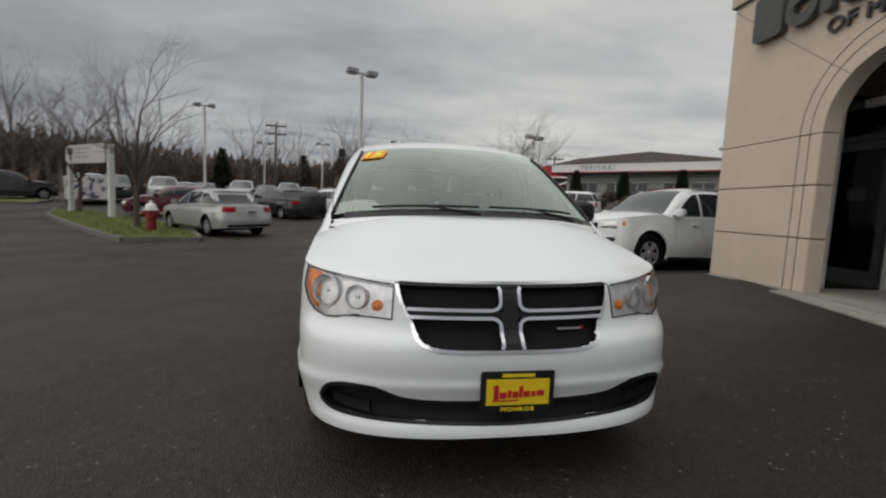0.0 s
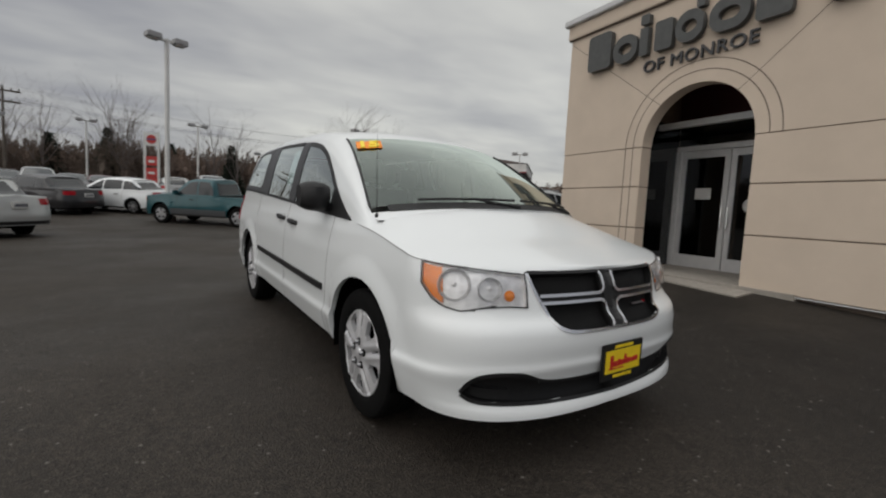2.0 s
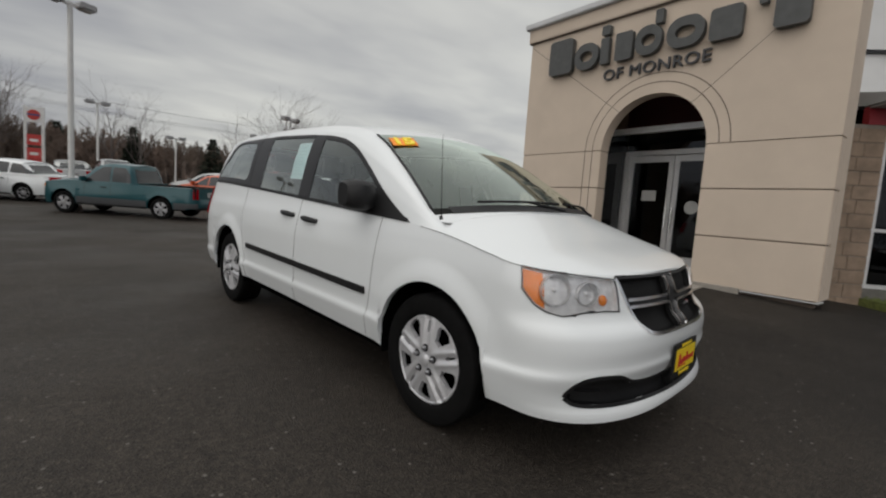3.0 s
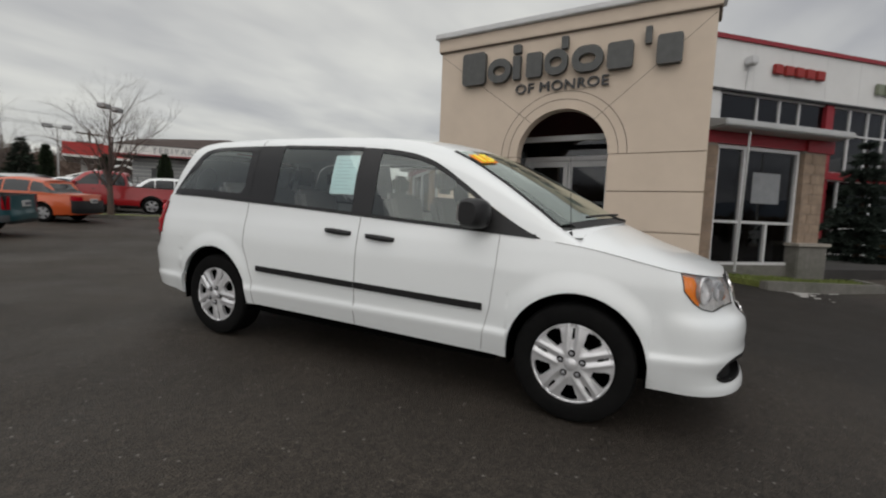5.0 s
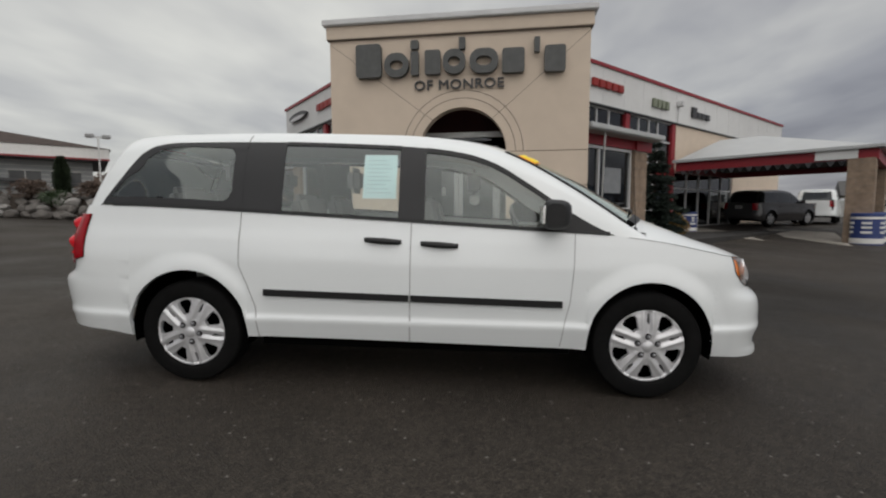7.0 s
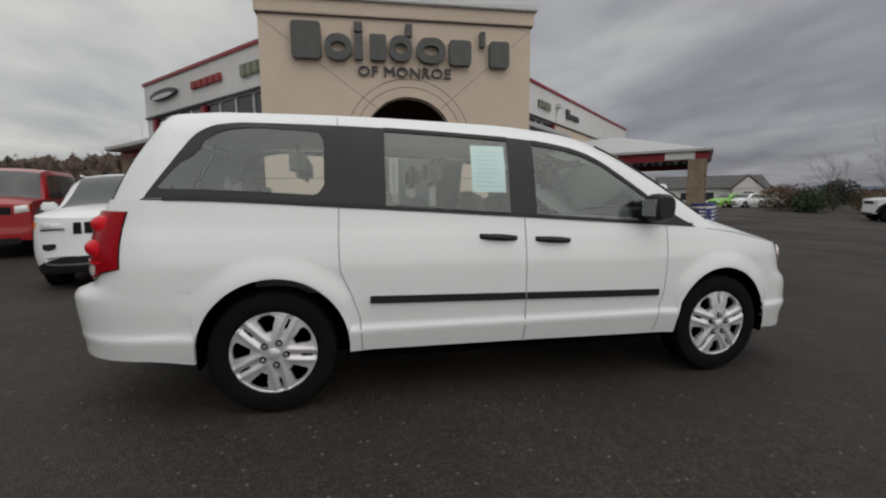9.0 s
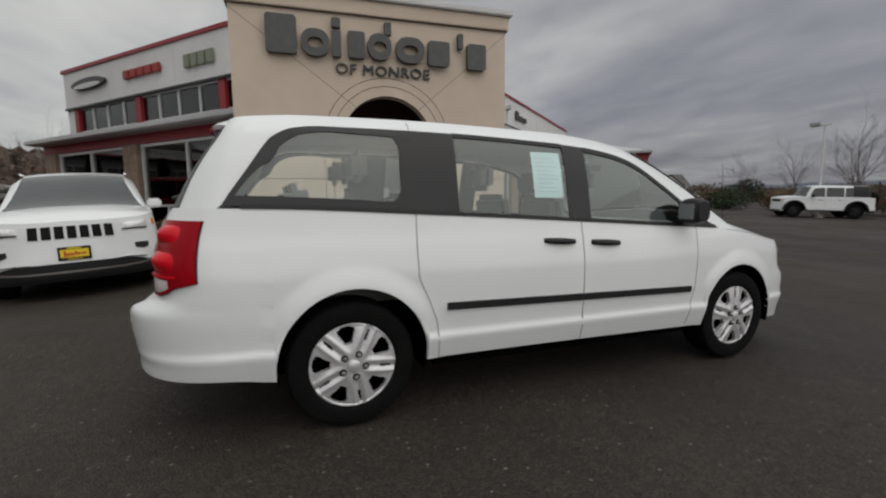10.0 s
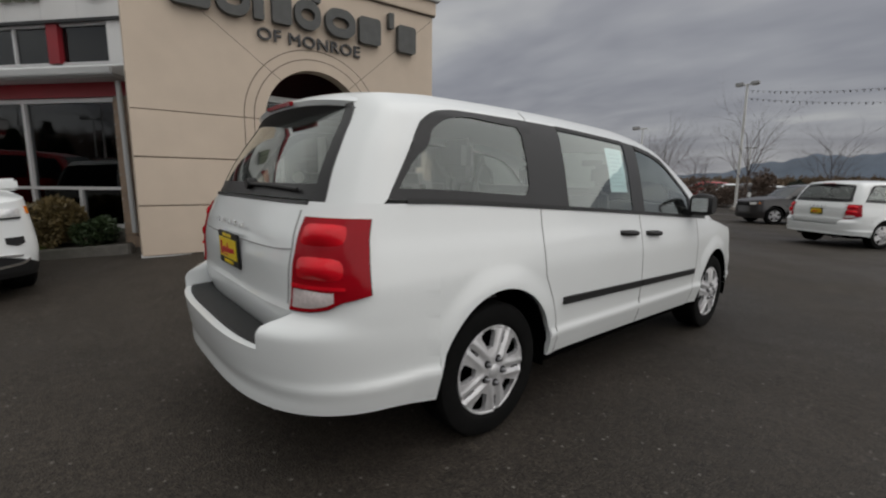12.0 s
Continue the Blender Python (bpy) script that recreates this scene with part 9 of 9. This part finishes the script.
_p = CANOPY_M @ Vector((CANOPY_L - 0.40, 0.35, 0))
banner_drum(_p.x - 0.45, _p.y + 0.05, 0.4)
banner_drum(_p.x + 0.25, _p.y - 0.65, 1.1)
banner_drum(16.6, -4.4, 2.2, 0.30, 0.8)

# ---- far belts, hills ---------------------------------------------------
ridge("hill_range", -95, -30, 2600, [(-95, 2.4), (-84, 2.9), (-77, 3.2), (-72, 2.6), (-67, 1.5), (-58, 1.3), (-48, 1.25), (-38, 1.3), (-30, 1.0)], HAZE_HILL, "mountain ridge on the horizon, blue-grey from painted haze", 2)
ridge("wooded_hill", 5, 66, 330, [(5, 5.2), (20, 6.1), (27, 5.7), (33, 5.0), (45, 4.2), (56, 3.2), (66, 2.0)], HILL_NEAR, "brown wooded hillside behind the dealership", 3)
wood("hill_wood", 6, 64, 290, [(6, 5.0), (20, 5.9), (27, 5.6), (33, 4.9), (45, 4.1), (56, 3.2), (64, 2.4)], SCRUB, "bare brown woods on the hillside", 17, 4.5, 20, 50, 0.93, 0.3)
wood("woodland", 134, 92, 78, [(92, 5.2), (97, 5.6), (104, 4.6), (111, 4.9), (118, 5.3), (125, 5.6), (134, 5.8)], SCRUB, "belt of bare brown woodland beyond the lot", 5, 0.95, 95, 14, 0.80, 0.8)
wood("woodland_beyond", 96, 64, 92, [(64, 3.2), (70, 4.4), (78, 5.2), (87, 5.4), (92, 5.4), (96, 5.2)], SCRUB, "dark brown woodland behind the road", 6, 1.0, 95, 16, 0.80, 0.75)
wood("woodland_side", 168, 133, 78, [(133, 5.7), (145, 6.0), (168, 5.5)], SCRUB, "belt of bare brown woodland beyond the lot", 7, 0.95, 60, 14, 0.78, 0.8)
wood("hedgerow", -98, -50, 74, [(-98, 0.9), (-86, 1.1), (-78, 1.2), (-68, 1.2), (-60, 0.9), (-50, 0.4)], SCRUB_LIGHT, "low tan winter hedgerow beyond the road", 8, 1.0, 46, 10, 0.88, 0.4)
wood("hedgerow_far", -62, -33, 150, [(-62, 1.0), (-50, 0.9), (-40, 0.9), (-33, 0.9)], SCRUB, "dark distant hedgerow", 9, 2.2, 24, 20, 0.8, 0.2)
for k, (az, R, el, w) in enumerate(((99, 74, 6.6, 2.6), (87.5, 80, 6.2, 2.4), (103.5, 72, 5.6, 2.0), (112.5, 70, 5.6, 2.1), (80, 84, 6.0, 3.2), (76.5, 80, 5.6, 3.0), (93.5, 78, 5.8, 2.2))):
    x, y = R * math.cos(radians(az)), R * math.sin(radians(az))
    conifer(x, y, 1.2 + R * math.tan(radians(el)) - gz(x, y), w, 80 + k, "dark evergreen among the bare woods", CONIFER, 3200, blade=0.55)
# far trees take the twig colour paled for haze
far_tree = bare_tree(-9.4, 70.0, 11.0, 31, "tall bare tree in the far woods", 0.42, 0.3, depth=4, twig=HAZY_TWIG, group="far bare trees")
far_tree_b = bare_tree(-16.8, 68.0, 10.5, 32, "tall bare tree in the far woods", 0.5, 0.3, depth=4, twig=HAZY_TWIG, group="far bare trees")
rng_t = random.Random(5)
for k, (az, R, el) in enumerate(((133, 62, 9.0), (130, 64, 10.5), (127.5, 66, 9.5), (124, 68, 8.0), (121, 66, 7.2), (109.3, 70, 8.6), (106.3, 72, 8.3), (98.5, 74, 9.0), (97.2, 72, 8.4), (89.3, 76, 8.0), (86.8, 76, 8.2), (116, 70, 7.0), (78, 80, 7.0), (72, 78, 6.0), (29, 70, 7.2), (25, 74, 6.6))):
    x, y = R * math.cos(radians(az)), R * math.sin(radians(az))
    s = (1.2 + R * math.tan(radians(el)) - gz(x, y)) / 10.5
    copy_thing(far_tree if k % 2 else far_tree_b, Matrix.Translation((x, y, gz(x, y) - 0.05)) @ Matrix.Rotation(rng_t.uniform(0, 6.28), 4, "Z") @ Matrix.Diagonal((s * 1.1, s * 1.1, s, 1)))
# trees and shrubs along the far lane
lane = bare_tree(13.9, -24.4, 5.2, 41, "slender bare tree with brown undergrowth", 0.5, 0.3, 0.07)
for az, R, el in ((-70.4, 36, 7.5), (-77.2, 38, 5.0), (-62.0, 40, 5.2), (-65.5, 44, 3.8), (-57.5, 42, 4.8), (-53, 46, 4.0), (-86, 40, 5.2)):
    x, y = -2.4 + R * math.cos(radians(az)), 7.0 + R * math.sin(radians(az))
    s = (1.25 + R * math.tan(radians(el)) - gz(x, y)) / 5.2
    copy_thing(lane, Matrix.Translation((x, y, gz(x, y) - 0.05)) @ Matrix.Rotation(az, 4, "Z") @ Matrix.Diagonal((s, s, s, 1)))
for k, (az, R, rx, h, leaf, nm) in enumerate(((-48.8, 42, 1.9, 1.9, SCRUB_LIGHT, "tan leafless shrub at the lot edge"), (-50.6, 40, 1.5, 1.5, LEAF_GREEN, "green shrub at the lot edge"), (-52.2, 52, 1.9, 2.6, CONIFER, "dark round evergreen shrub"), (-70.8, 37, 0.9, 2.6, SCRUB, "brown upright shrub at the lane"), (-74.0, 42, 0.7, 2.0, CONIFER, "dark upright evergreen shrub"), (-76.4, 40, 1.2, 1.6, CONIFER, "dark round evergreen shrub"), (-67.5, 39, 1.6, 1.6, SCRUB, "reddish brown shrub along the lane"), (-64, 39, 2.2, 1.9, SCRUB, "reddish brown shrub along the lane"), (-60.8, 38, 1.9, 1.7, SCRUB, "reddish brown shrub along the lane"), (-56.0, 42, 1.4, 0.9, SCRUB_LIGHT, "low tan shrub along the lane"))):
    x, y = -2.8 + R * math.cos(radians(az)), 6.3 + R * math.sin(radians(az))
    shrub("lane_shrub", x, y, rx, rx, h, 100 + k, nm, leaf, 2600, 0.16, stems=True, group="lane shrubs")

# ---- rows of parked cars farther off ------------------------------------
def far_copy(src, az, R, heading, label, cx=0.0, cy=0.0):
    x, y = cx + R * math.cos(radians(az)), cy + R * math.sin(radians(az))
    c = copy_thing(src, on_ground(x, y, heading))
    tagged(c, label)
    return c


GREY_SUV = build_car("suv", SILVER_PAINT, "silver suv in the far row", 5, name="suv")
stand(GREY_SUV, -15.8, 29.5, 300)
MAROON = build_car("sedan", mat("maroon_car_paint", (0.10, 0.012, 0.016), 0.3, coat=0.7), "maroon sedan beyond the island", 5)
stand(MAROON, -12.6, 21.9, 195)
far_copy(canopy_suv, 128.6, 37.5, 60, "dark off-road suv in the far row")
far_copy(canopy_suv, 122.6, 36.0, 300, "dark suv in the far row")
far_copy(canopy_suv, 131.8, 46.0, 55, "black suv in the far row")
far_copy(GREY_SUV, 125.0, 36.0, 300, "grey pickup-like suv in the far row")
far_copy(GREY_SUV, 110.6, 36.0, 285, "silver suv in the far row")
far_copy(GREY_SUV, 105.2, 37.0, 285, "silver suv in the far row")
far_copy(black_sedan, 114.5, 35.0, 290, "dark sedan in the far row")
far_copy(white_sedan, 116.4, 40.0, 290, "white sedan in the far row")
far_copy(black_sedan, 107.8, 34.5, 285, "dark sedan in the far row")
far_copy(black_sedan, 103.0, 35.0, 280, "dark sedan in the far row")
far_copy(MAROON, 100.5, 36.0, 280, "maroon sedan in the far row")
far_copy(GREY_SUV, 90.5, 34.0, 275, "silver suv in the far row")
far_copy(jetta, 94.5, 34.0, 95, "silver sedan in the far row")
far_copy(jetta, 85.0, 27.0, 130, "silver sedan beyond the teal pickup")
far_copy(white_sedan, 79.0, 30.0, 110, "white sedan beyond the teal pickup")
far_copy(black_sedan, 82.0, 31.0, 110, "dark sedan beyond the teal pickup")
far_copy(jetta, 69.0, 36.0, 110, "silver sedan in the far row")
far_copy(white_sedan, -43.4, 55.0, 100, "white sedan parked before the house", -3.2, 5.4)
far_copy(white_sedan, -46.2, 54.0, 98, "white sedan parked before the house", -3.2, 5.4)
lime = build_car("sedan", FAR_CAR_GREEN, "lime green sedan parked before the house", 5)
stand(lime, 37.5, -30.8, 100)
far_copy(white_wagon, -67.0, 47.0, 30, "white hatchback across the lane", -2.4, 7.0)
far_copy(canopy_suv, -68.6, 46.0, 35, "dark suv across the lane", -2.4, 7.0)
far_copy(white_wagon, -71.0, 46.0, 30, "white hatchback across the lane", -2.4, 7.0)
stand(build_car("suv", RED_PAINT, "red suv across the lane", 5, name="suv"), 18.6, -37.4, 30)


def graphic_cover(src):
    """A printed tailgate cover: white sheet with torn purple and black shapes."""
    m = src.matrix_basis
    ob = thing("printed_cover", m, "white vehicle cover with purple abstract print", "car cover")
    rng = random.Random(3)
    q = SPECS["suv"]["wb"]
    x0 = 0.95
    part("sheet", box(x0, x0 + 0.03, -0.95, 0.95, 0.35, 1.62, None, 0.01), PAINT_WHITE, ob)
    for k in range(26):
        y, z, a = rng.uniform(-0.8, 0.8), rng.uniform(0.45, 1.5), rng.uniform(0, 3.1)
        l, w = rng.uniform(0.1, 0.32), rng.uniform(0.03, 0.09)
        bm = bmesh.new()
        u, v = Vector((0, math.cos(a), math.sin(a))), Vector((0, -math.sin(a), math.cos(a)))
        c = Vector((x0 + 0.032, y, z))
        pts = [c - u * l, c - u * l * 0.2 + v * w, c + u * l, c + u * l * 0.3 - v * w]
        add_poly(bm, [(p.x, max(-0.94, min(0.94, p.y)), max(0.37, min(1.6, p.z))) for p in pts], 0.004, (1, 0, 0))
        part("print_shape", bm, (BAND_BLUE, INK, mat("purple_print", (0.16, 0.06, 0.22), 0.6))[k % 3], ob)


graphic_cover(far_copy(GREY_SUV, 124.8, 33.0, 302, "white suv front with printed cover"))
boulder_wall()
for k in range(9):
    (xa, ya), (xb, yb) = WALL_LINE[1 + k % 4], WALL_LINE[2 + k % 4]
    f = (k * 0.37) % 1
    x, y = xa + (xb - xa) * f + 0.6, ya + (yb - ya) * f + 0.4
    shrub("wall_shrub", x, y, 0.7, 0.6, 0.7, 200 + k, "dry reddish shrub among the boulders", SCRUB if k % 3 else LEAF_GREEN, 1100, 0.13, z=1.45 + 0.25 * (k % 3), group="wall shrubs")
